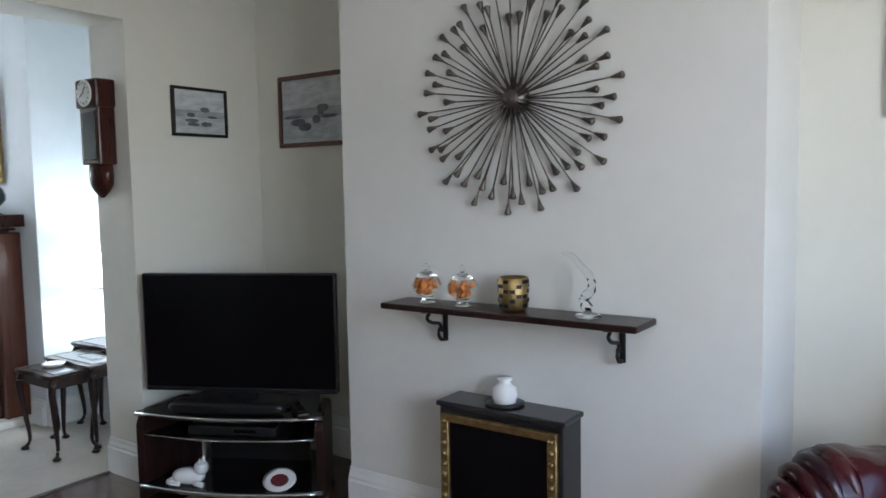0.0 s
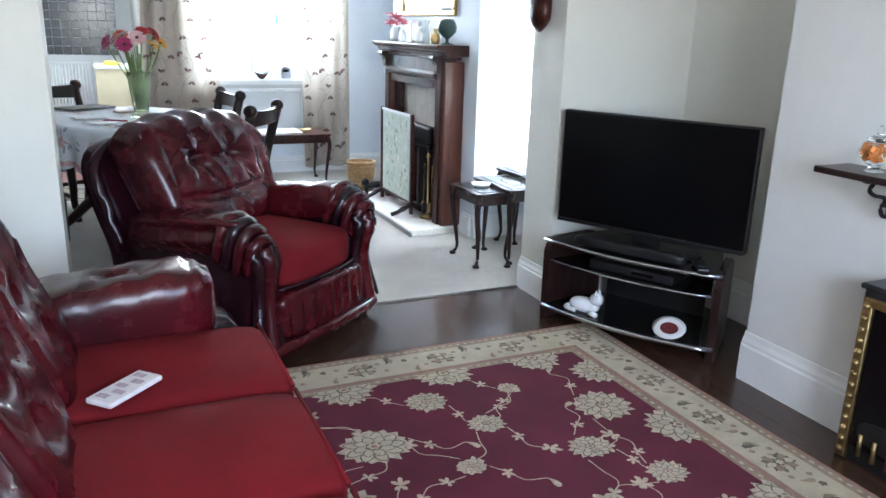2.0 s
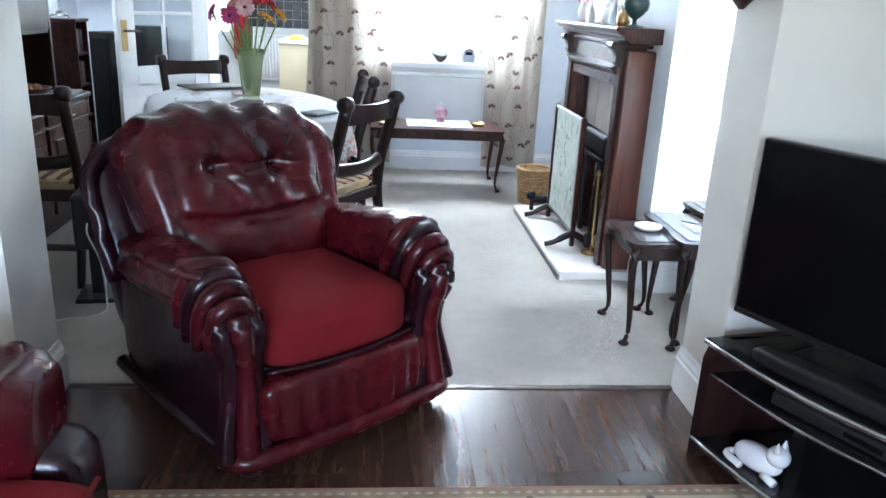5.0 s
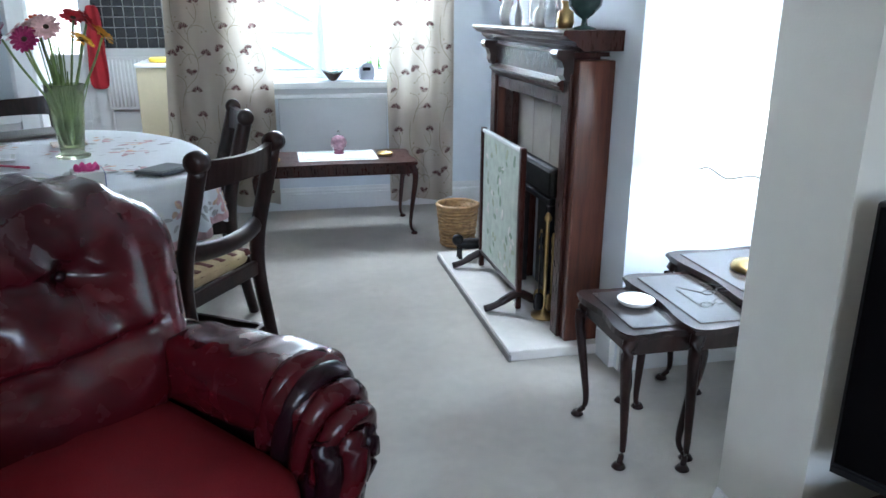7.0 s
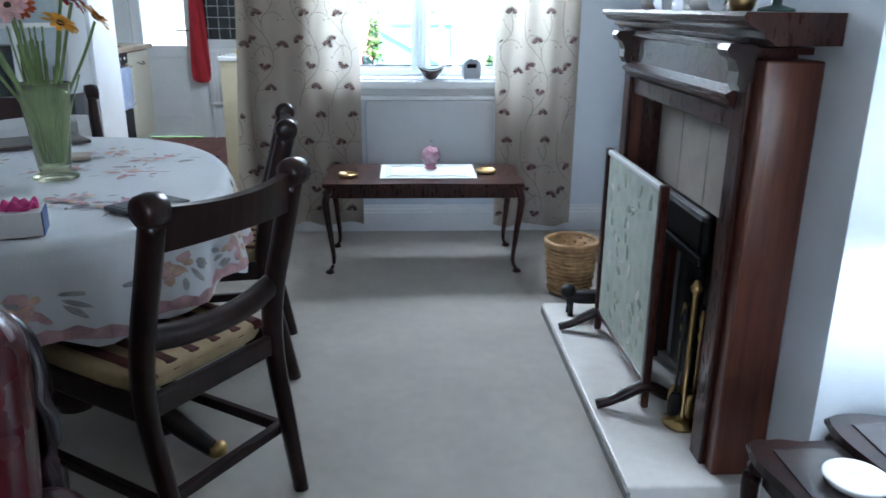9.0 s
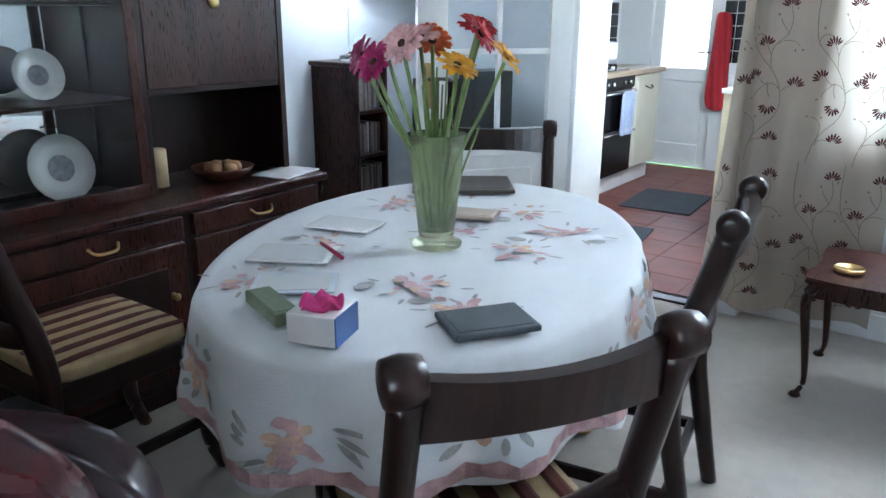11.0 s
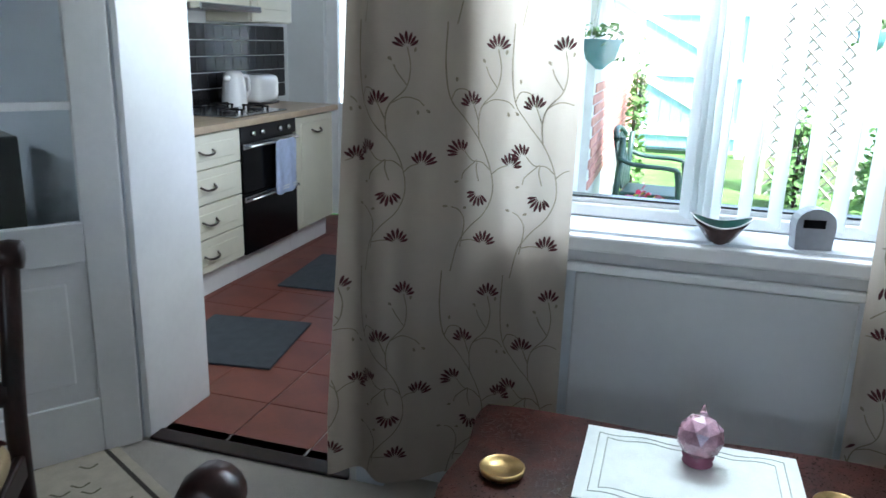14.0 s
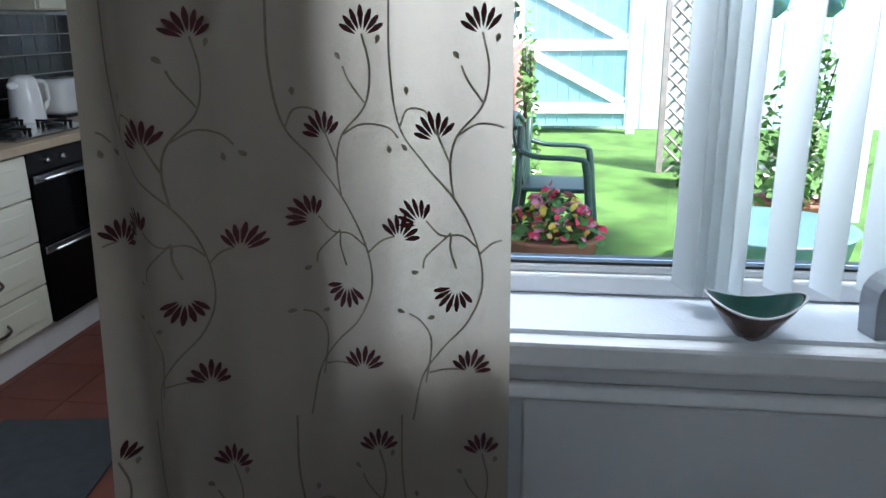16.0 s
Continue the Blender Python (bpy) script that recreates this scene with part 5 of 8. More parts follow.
boxpart("paper", (0, 0, 0.006), (0.2, 0.13, 0.012), mat("newsprint", (0.5, 0.5, 0.5), 0.8, var=0.25, scale=40), g, 0.003)


# coffee table under the window
small_table("coffee_table", at(0.22, 3.13, 0), 0.95, 0.46, 0.448, "mahogany coffee table with cabriole legs under the window", "coffee table")
g = thing("table_runner", at(0.245, 3.17, 0.449), "white embroidered cloth laid on the coffee table", "table mat")
LIN = mat("linen", (0.68, 0.73, 0.69), 0.9, var=0.05, scale=20, bump=0.3, bscale=300)
boxpart("cloth", (0, 0, 0.0015), (0.47, 0.32, 0.003), LIN, g, 0.001)
bm = bmesh.new()
for ins in (0.03, 0.05):
    P = [(-0.235 + ins, -0.16 + ins), (0.235 - ins, -0.16 + ins), (0.235 - ins, 0.16 - ins), (-0.235 + ins, 0.16 - ins), (-0.235 + ins, -0.16 + ins)]
    for a, b in zip(P, P[1:]):
        pts = []
        for k in range(17):
            q = k / 16
            pts.append((a[0] + (b[0] - a[0]) * q, a[1] + (b[1] - a[1]) * q + 0.006 * math.sin(q * 18.85), 0.0036))
        tube(bm, pts, 0.0015, 4)
part("stitched_border", bm, mat("linen_stitch", (0.36, 0.42, 0.36), 0.9), g)
for x, y, lb in ((-0.145, 3.05, "small round gold dish on the coffee table"), (0.535, 3.14, "small round gold-edged coaster on the coffee table")):
    g = thing("gold_dish", at(x, y, 0.449), lb, "dish", "gold dishes")
    bm = bmesh.new()
    lathe(bm, [(0.035, 0), (0.048, 0.004), (0.05, 0.016), (0.046, 0.019), (0.044, 0.014), (0.01, 0.011)], 28)
    part("dish", bm, M["brass"], g, smooth=True)
g = thing("glass_globe", at(0.262, 3.235, 0.452), "pink faceted glass globe ornament on the coffee table", "ornament")
bm = bmesh.new()
lathe(bm, [(0.03, 0), (0.034, 0.004), (0.022, 0.012), (0.035, 0.02)], 20)
part("base", bm, mat("pink_glass_base", (0.32, 0.12, 0.18), 0.2, var=0.2), g, smooth=True)
bm = bmesh.new()
bmesh.ops.create_icosphere(bm, subdivisions=2, radius=0.052, matrix=Matrix.Translation((0, 0, 0.066)))
part("globe", bm, mat("pink_crystal", (0.70, 0.42, 0.52), 0.06, var=0.4, scale=30, coat=0.5, trans=0.6), g, "faceted pink crystal globe")
bm = bmesh.new()
lathe(bm, [(0.012, 0), (0.008, 0.01), (0.002, 0.03)], 10, (0, 0, 0.114))
part("finial", bm, M["glass"], g, smooth=True)


# dining chairs
STRIPE_BASE = mat("seat_tan", (0.42, 0.31, 0.17), 0.85, var=0.12, scale=20, bump=0.2, bscale=300)
STRIPE_DARK = mat("seat_stripe", (0.10, 0.025, 0.02), 0.85, var=0.2, scale=30)


def dining_chair():
    c = thing("dining_chair", at(0, 0, 0), "dark mahogany dining chair with a striped tan seat", "dining chair", "chairs round the table")
    W = M["darkwood"]
    bm = bmesh.new()
    pad(bm, (0, -0.03, 0.455), (0.205, 0.20, 0.028), 6, 8)
    part("seat", bm, STRIPE_BASE, c, "tan and brown striped seat pad", True)
    for k in range(6):
        bm = bmesh.new()
        x = -0.165 + k * 0.066
        pts = [(x, -0.03 - 0.2, 0.44), (x, -0.03 - 0.198, 0.462), (x, -0.03 - 0.185, 0.478), (x, -0.03 - 0.1, 0.4835), (x, -0.03 + 0.1, 0.4835), (x, -0.03 + 0.185, 0.478), (x, -0.03 + 0.198, 0.462)]
        tube(bm, pts, 0.0165, 6, 0.22)
        part("seat_stripe", bm, STRIPE_DARK, c)
    for cc, s in (((0, -0.235, 0.41), (0.40, 0.022, 0.06)), ((0, 0.18, 0.41), (0.37, 0.022, 0.055)), ((-0.205, -0.03, 0.41), (0.022, 0.42, 0.06)), ((0.205, -0.03, 0.41), (0.022, 0.42, 0.06))):
        boxpart("seat_rail", cc, s, W, c, 0.006)
    for s in (-1, 1):
        bm = bmesh.new()
        pts = curve([(s * 0.19, 0.255, 0.0), (s * 0.195, 0.215, 0.2), (s * 0.20, 0.18, 0.40), (s * 0.20, 0.19, 0.55), (s * 0.20, 0.235, 0.72), (s * 0.20, 0.27, 0.85)], 5)
        tube(bm, pts, [0.022 + 0.008 * min(1, i / 12) for i in range(len(pts))], 8, 0.8)
        part("back_post", bm, W, c, "sabre back leg and post", True)
        bm = bmesh.new()
        lathe(bm, [(0.014, -0.028), (0.032, -0.025), (0.036, 0), (0.032, 0.025), (0.014, 0.028)], 14, (s * 0.205, 0.272, 0.868), Matrix.Rotation(radians(90), 4, "Y"))
        part("scroll_knob", bm, W, c, "carved scroll", True)
        bm = bmesh.new()
        pts = curve([(s * 0.195, -0.225, 0.42), (s * 0.197, -0.245, 0.25), (s * 0.198, -0.245, 0.12), (s * 0.2, -0.285, 0.0)], 5)
        tube(bm, pts, [0.031 - 0.0007 * i for i in range(len(pts))], 8)
        part("front_leg", bm, W, c, "sabre front leg", True)
        boxpart("side_stretcher", (s * 0.195, -0.01, 0.17), (0.022, 0.46, 0.03), W, c, 0.004)
    boxpart("cross_stretcher", (0, 0.19, 0.17), (0.38, 0.022, 0.03), W, c, 0.004)
    bm = bmesh.new()
    n = 12
    for k in range(n):
        x0, x1 = -0.2 + 0.4 * k / n, -0.2 + 0.4 * (k + 1) / n
        y = lambda x: 0.262 + 0.035 * (1 - (x / 0.2) ** 2)
        vs = []
        for x in (x0, x1):
            for dy in (-0.014, 0.014):
                for z in (0.775, 0.872):
                    dip = 0.012 * (1 - (x / 0.2) ** 2)
                    vs.append(bm.verts.new((x, y(x) + dy - 0.12 * (0.872 - z), z - (dip if z > 0.8 else -0.5 * dip))))
        a = vs
        for f in ((0, 1, 3, 2), (4, 6, 7, 5), (0, 4, 5, 1), (2, 3, 7, 6), (1, 5, 7, 3), (0, 2, 6, 4)):
            bm.faces.new([a[i] for i in f])
    bmesh.ops.remove_doubles(bm, verts=bm.verts, dist=1e-5)
    part("top_rail", bm, W, c, "curved top rail")
    bm = bmesh.new()
    tube(bm, curve([(-0.2, 0.188, 0.575), (-0.1, 0.205, 0.56), (0, 0.212, 0.556), (0.1, 0.205, 0.56), (0.2, 0.188, 0.575)], 4), 0.026, 8, 1.2)
    part("cross_rail", bm, W, c, "curved cross rail", True)
    return c


def place_chair(back_mid, fwd):
    """Pose of a chair from the middle of its back at the top and the way it faces."""
    f = Vector((*fwd, 0)).normalized()
    ang = math.degrees(math.atan2(f.x, -f.y))
    p = Vector((*back_mid, 0)) + f * 0.272
    return at(p.x, p.y, 0, ang)


DC = dining_chair()
DC.matrix_world = place_chair((-0.24, 1.03), (-0.84, 0.54))
copy_thing(DC, place_chair((-0.27, 2.03), (-0.99, -0.16)))
copy_thing(DC, place_chair((-1.41, 2.76), (0.53, -0.85)))
copy_thing(DC, place_chair((-1.72, 0.88), (0.0, 1.0)))


# the laid table
def dining_table():
    t = thing("dining_table", at(-0.90, 1.68, 0, 20), "dark wooden pedestal dining table under a cloth", "dining table")

    def outline(k, n=72, p=2.08):
        out = []
        for i in range(n):
            a = i * math.tau / n
            c, s = math.cos(a), math.sin(a)
            r = (abs(c / 0.485) ** p + abs(s / 0.725) ** p) ** (-1 / p)
            out.append((c * r * k, s * r * k))
        return out
    bm = bmesh.new()
    prism(bm, outline(0.99), 0.72, 0.748, "z")
    part("tabletop", bm, M["mahog"], t)
    for y in (-0.35, 0.35):
        bm = bmesh.new()
        lathe(bm, [(0.05, 0.18), (0.06, 0.25), (0.045, 0.32), (0.07, 0.42), (0.05, 0.5), (0.04, 0.6), (0.08, 0.68), (0.1, 0.72)], 16, (0, y, 0))
        part("pedestal", bm, M["darkwood"], t, "turned pedestal", True)
        for s in (-1, 1):
            bm = bmesh.new()
            tube(bm, curve([(0, y, 0.24), (s * 0.15, y * 1.1, 0.2), (s * 0.28, y * 1.25, 0.08), (s * 0.34, y * 1.32, 0.025)], 5), [0.04 - 0.001 * i for i in range(16)], 8)
            part("splay_foot", bm, M["darkwood"], t, "brass-tipped splayed foot", True)
            bm = bmesh.new()
            pad(bm, (s * 0.35, y * 1.33, 0.025), (0.03, 0.024, 0.024), 2.5, 3)
            part("castor", bm, M["brass"], t, smooth=True)
    cl = thing("tablecloth", at(-0.90, 1.68, 0, 20), "white tablecloth printed with pink flowers, hanging in folds", "tablecloth")
    CLOTH = mat("table_linen", (0.66, 0.68, 0.70), 0.85, var=0.05, scale=3, bump=0.2, bscale=350)
    PINKC = mat("cloth_print_pink", (0.52, 0.33, 0.34), 0.85, var=0.3, scale=25)
    TANC = mat("cloth_print_tan", (0.60, 0.42, 0.31), 0.85, var=0.3, scale=25)
    GREY = mat("cloth_print_grey", (0.34, 0.34, 0.34), 0.85, var=0.3, scale=25)
    n = 144
    top = outline(1.0, n)

    def side(i, d):
        """A point on the hanging part, d metres below the edge."""
        a = i * math.tau / n
        f = i - math.floor(i)
        (xa, ya), (xb, yb) = top[math.floor(i) % n], top[(math.floor(i) + 1) % n]
        x, y = xa + (xb - xa) * f, ya + (yb - ya) * f
        L = math.hypot(x, y)
        fold = (0.5 + 0.5 * math.sin(a * 17 + 0.8 * math.sin(a * 5))) * 0.055 * min(1, d / 0.2)
        k = 1 + (0.012 * min(1, d / 0.02) + fold - 0.02 * d) / L
        return Vector((x * k, y * k, 0.757 - d))
    bm = bmesh.new()
    rings = [[bm.verts.new((x * q, y * q, 0.757 + 0.0015 * math.sin(11 * x * q) * math.sin(9 * y * q))) for x, y in top] for q in (0.25, 0.5, 0.75, 0.96)]
    for d in (0.004, 0.02, 0.06, 0.11, 0.16, 0.2, 0.23):
        ring = []
        for i in range(n):
            p = side(i, d)
            if d > 0.2:
                p.z += 0.012 * math.cos(i * math.tau / 6)
            ring.append(bm.verts.new(p))
        rings.append(ring)
    bm.faces.new(rings[0])
    for a, b in zip(rings, rings[1:]):
        for i in range(n):
            bm.faces.new((a[i], a[(i + 1) % n], b[(i + 1) % n], b[i]))
    part("cloth", bm, CLOTH, cl, smooth=True)
    bm = bmesh.new()
    for i in range(n):
        q = [side(i, 0.188 + 0.010 * (i % 2)), side(i + 1, 0.188 + 0.010 * ((i + 1) % 2)), side(i + 1, 0.222), side(i, 0.222)]
        vs = []
        for j, p in enumerate(q):
            u = Vector((p.x, p.y, 0)).normalized() * 0.003
            vs.append(bm.verts.new(p + u))
        bm.faces.new(vs)
    part("printed_hem", bm, PINKC, cl, "pink and tan printed hem")
    rnd = random.Random(21)
    pr = {"p": bmesh.new(), "t": bmesh.new(), "g": bmesh.new()}

    def blot(k, x, y, ang, ln, wd, z):
        pts = []
        for u, v in ((-0.5, 0), (-0.3, 0.4), (0.1, 0.5), (0.4, 0.3), (0.5, 0), (0.35, -0.35), (0, -0.5), (-0.35, -0.35)):
            u *= rnd.uniform(0.8, 1.15)
            pts.append((x + math.cos(ang) * u * ln - math.sin(ang) * v * wd, y + math.sin(ang) * u * ln + math.cos(ang) * v * wd, z))
        pr[k].faces.new([pr[k].verts.new(p) for p in pts])
    z = 0.7605
    spots = [(0.0, 0.05), (0.16, 0.32), (-0.22, 0.3), (0.22, -0.05), (-0.25, -0.12), (0.05, -0.36), (0.3, 0.14), (-0.05, 0.52), (0.18, -0.46), (-0.28, -0.42)]
    for sx, sy in spots:
        a0 = rnd.uniform(0, 6.28)
        for k in range(13):
            a, rr = rnd.uniform(0, 6.28), rnd.uniform(0.0, 0.075)
            blot("p" if k % 4 else "t", sx + rr * math.cos(a), sy + rr * math.sin(a), a, rnd.uniform(0.018, 0.055), rnd.uniform(0.012, 0.03), z + 0.00003 * len(pr["p"].faces))
        for k in range(7):
            a = a0 + k * 0.9 + 0.5
            blot("g", sx + rnd.uniform(0.6, 1.6) * 0.085 * math.cos(a), sy + 0.085 * math.sin(a), a, rnd.uniform(0.02, 0.05), 0.009, z + 0.0001)
        blot("g", sx + 0.1 * math.cos(a0), sy + 0.1 * math.sin(a0), a0 + 1, 0.055, 0.035, z + 0.0003)
    def side_blot(k, c, d, ang, ln, wd, lift):
        vs = []
        for w in range(8):
            u, v = 0.5 * math.cos(w * math.tau / 8) * rnd.uniform(0.75, 1.2), 0.5 * math.sin(w * math.tau / 8) * rnd.uniform(0.75, 1.2)
            du, dv = math.cos(ang) * u * ln - math.sin(ang) * v * wd, math.sin(ang) * u * ln + math.cos(ang) * v * wd
            p = side(c + du / 0.023, min(0.195, max(0.004, d + dv)))
            vs.append(pr[k].verts.new(p + Vector((p.x, p.y, 0)).normalized() * (0.0035 + lift)))
        pr[k].faces.new(vs)
    for i in range(0, n, 9):
        c, d, lift = i + rnd.uniform(-1.5, 1.5), rnd.choice((0.075, 0.11, 0.135)), 0.0
        for k in range(9):
            a = rnd.uniform(0, 6.28)
            lift += 0.00012
            side_blot("g", c + 3.2 * math.cos(a), d + 0.058 * math.sin(a), a + 0.4, rnd.uniform(0.028, 0.05), 0.014, lift)
        for k in range(16):
            a, rr = rnd.uniform(0, 6.28), rnd.uniform(0, 1)
            lift += 0.00012
            side_blot("p" if k % 2 else "t", c + 1.9 * rr * math.cos(a), d + 0.042 * rr * math.sin(a), a, rnd.uniform(0.02, 0.042), rnd.uniform(0.014, 0.024), lift)
    for k, mt in (("p", PINKC), ("t", TANC), ("g", GREY)):
        o = part("printed_pattern", pr[k], mt, cl)
        o["kind"] = "stuff"


dining_table()
TZ = 0.7625


def vase_of_flowers():
    v = thing("flower_vase", at(-0.865, 1.62, TZ), "milky green glass vase of red and pink gerberas", "vase of flowers")
    bm = bmesh.new()
    lathe(bm, [(0.060, 0), (0.062, 0.008), (0.040, 0.02), (0.043, 0.034), (0.057, 0.16), (0.064, 0.23), (0.070, 0.268), (0.067, 0.269), (0.061, 0.23), (0.054, 0.16), (0.039, 0.04), (0.01, 0.034)], 28)
    o = part("glass", bm, M["green_glass"], v, "milky pale green glass", True)
    o.visible_shadow = False
    bm = bmesh.new()
    lathe(bm, [(0.039, 0.042), (0.049, 0.13), (0.050, 0.14), (0.002, 0.141)], 20)
    part("water", bm, clear_glass("vase_water", (0.93, 0.96, 0.88), 0.02), v, smooth=True)
    G = mat("flower_stem", (0.15, 0.22, 0.07), 0.55, var=0.3, scale=20)
    rnd = random.Random(8)
    cols = {"red": (0.42, 0.012, 0.018), "yellow": (0.75, 0.36, 0.02), "pink": (0.60, 0.36, 0.36), "magenta": (0.30, 0.015, 0.10), "orange": (0.60, 0.10, 0.02)}
    cm = {k: mat("petal_" + k, c, 0.5, var=0.25, scale=40) for k, c in cols.items()}
    DK = mat("flower_eye", (0.05, 0.03, 0.015), 0.8)
    heads = [("red", 0.10, 0.02, 0.46), ("pink", 0.0, -0.12, 0.44), ("yellow", 0.09, -0.05, 0.395), ("pink", -0.07, 0.03, 0.45), ("pink", -0.12, -0.03, 0.42), ("magenta", -0.16, -0.07, 0.41), ("orange", -0.08, 0.09, 0.44), ("red", 0.04, 0.10, 0.47), ("yellow", 0.14, 0.06, 0.41), ("magenta", -0.07, -0.13, 0.40)]
    for k, x, y, z in heads:
        z += 0.03
        bm = bmesh.new()
        tube(bm, curve([(x * 0.1, y * 0.1, 0.05), (x * 0.3, y * 0.3, 0.2), (x * 0.75, y * 0.75, z - 0.1), (x, y, z - 0.01)], 5), 0.0045, 6)
        part("stem", bm, G, v, smooth=True)
        tilt = pose(x, y, z, -60 * y / 0.15 + rnd.uniform(-15, 15), 60 * x / 0.15 + rnd.uniform(-15, 15), 0)
        bm = bmesh.new()
        for ring, (n, ln, lift) in enumerate(((16, 0.05, 0.0), (14, 0.038, 0.35))):
            for i in range(n):
                a = i * math.tau / n + ring * 0.2
                mm = tilt @ Matrix.Rotation(a, 4, "Z") @ Matrix.Rotation(-lift - rnd.uniform(0, 0.25), 4, "Y")
                w = ln * 0.17
                vs = [mm @ Vector(p) for p in ((0.006, 0, 0), (ln * 0.5, -w, 0.003), (ln * 0.9, -w * 0.8, 0.001), (ln, 0, -0.003), (ln * 0.9, w * 0.8, 0.001), (ln * 0.5, w, 0.003))]
                bm.faces.new([bm.verts.new(p) for p in vs])
        part("bloom", bm, cm[k], v)
        bm = bmesh.new()
        bmesh.ops.create_uvsphere(bm, u_segments=10, v_segments=6, radius=0.011, matrix=tilt @ Matrix.Translation((0, 0, 0.004)) @ Matrix.Diagonal((1, 1, 0.6, 1)))
        part("eye", bm, DK, v, smooth=True)
    bm = bmesh.new()
    for i in range(30):
        a, r = rnd.uniform(0, 6.28), rnd.uniform(0.0, 0.062)
        x, y = r * math.cos(a), r * math.sin(a)
        tube(bm, [(x * 0.5, y * 0.5, 0.1), (x * 1.6, y * 1.6, rnd.uniform(0.28, 0.42))], 0.0026, 4)
    part("greenery", bm, G, v)["kind"] = "stuff"


vase_of_flowers()
g = thing("tissue_box", at(-0.70, 1.07, TZ, 18) @ Matrix.Diagonal((0.9, 0.9, 0.85, 1)), "white and blue tissue box with a pink tissue", "tissue box")
boxpart("carton", (0, 0, 0.032), (0.10, 0.10, 0.064), M["china"], g, 0.003)
boxpart("blue_side", (0.0505, 0, 0.032), (0.003, 0.098, 0.062), mat("blue_print", (0.04, 0.09, 0.25), 0.5), g, 0)
bm = bmesh.new()


def crumple(w, u):
    w.z += 0.014 * math.sin(u.x * 6) * math.cos(u.y * 5)
    return w


pad(bm, (0, 0, 0.070), (0.042, 0.036, 0.010), 2.5, 8, crumple)
part("tissue", bm, mat("pink_tissue", (0.55, 0.04, 0.2), 0.8, var=0.1), g, "bright pink tissue", True)
LEATHERETTE = mat("place_mat", (0.075, 0.06, 0.05), 0.35, var=0.3, scale=12)
for x, y, w, d, a, mt, nm, lb in ((-1.185, 2.19, 0.32, 0.22, 38, LEATHERETTE, "place_mat", "dark brown glossy place mat on the tablecloth"),
                                 (-0.945, 1.90, 0.13, 0.09, 20, mat("beige_book", (0.42, 0.34, 0.27), 0.5, var=0.1), "notebook", "small beige notebook on the tablecloth"),
                                 (-0.50, 1.28, 0.16, 0.12, 55, mat("grey_wallet", (0.10, 0.12, 0.13), 0.5, var=0.2), "wallet", "dark grey folder on the tablecloth"),
                                 (-0.85, 1.09, 0.15, 0.05, -20, mat("green_case", (0.16, 0.2, 0.13), 0.5, var=0.3), "spectacle_case", "dark green spectacle case on the tablecloth"),
                                 (-1.08, 1.36, 0.19, 0.13, 30, M["china"], "envelope", "white envelope on the tablecloth"),
                                 (-0.93, 1.22, 0.17, 0.12, 40, mat("blue_paper", (0.55, 0.62, 0.68), 0.7), "letter", "pale blue letter on the tablecloth"),
                                 (-1.16, 1.62, 0.18, 0.12, 15, M["china"], "envelope", "white opened letter on the tablecloth")):
    g = thing(nm, at(x, y, TZ + 0.001, a), lb, nm.replace("_", " "))
    th = 0.025 if nm == "spectacle_case" else 0.012 if nm in ("notebook", "wallet", "place_mat") else 0.004
    boxpart("sheet" if th < 0.01 else "body", (0, 0, th / 2), (w, d, th), mt, g, min(0.003, th / 3))
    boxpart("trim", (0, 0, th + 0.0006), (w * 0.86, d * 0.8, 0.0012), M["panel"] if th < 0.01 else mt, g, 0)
g = thing("pen", at(-1.02, 1.42, TZ + 0.002, 65), "slim red ballpoint pen on the tablecloth", "pen")
bm = bmesh.new()
tube(bm, [(0, -0.07, 0.006), (0, 0.06, 0.006), (0, 0.075, 0.006)], [0.005, 0.005, 0.0015], 8)
part("barrel", bm, mat("pen_red", (0.30, 0.01, 0.05), 0.3), g, smooth=True)


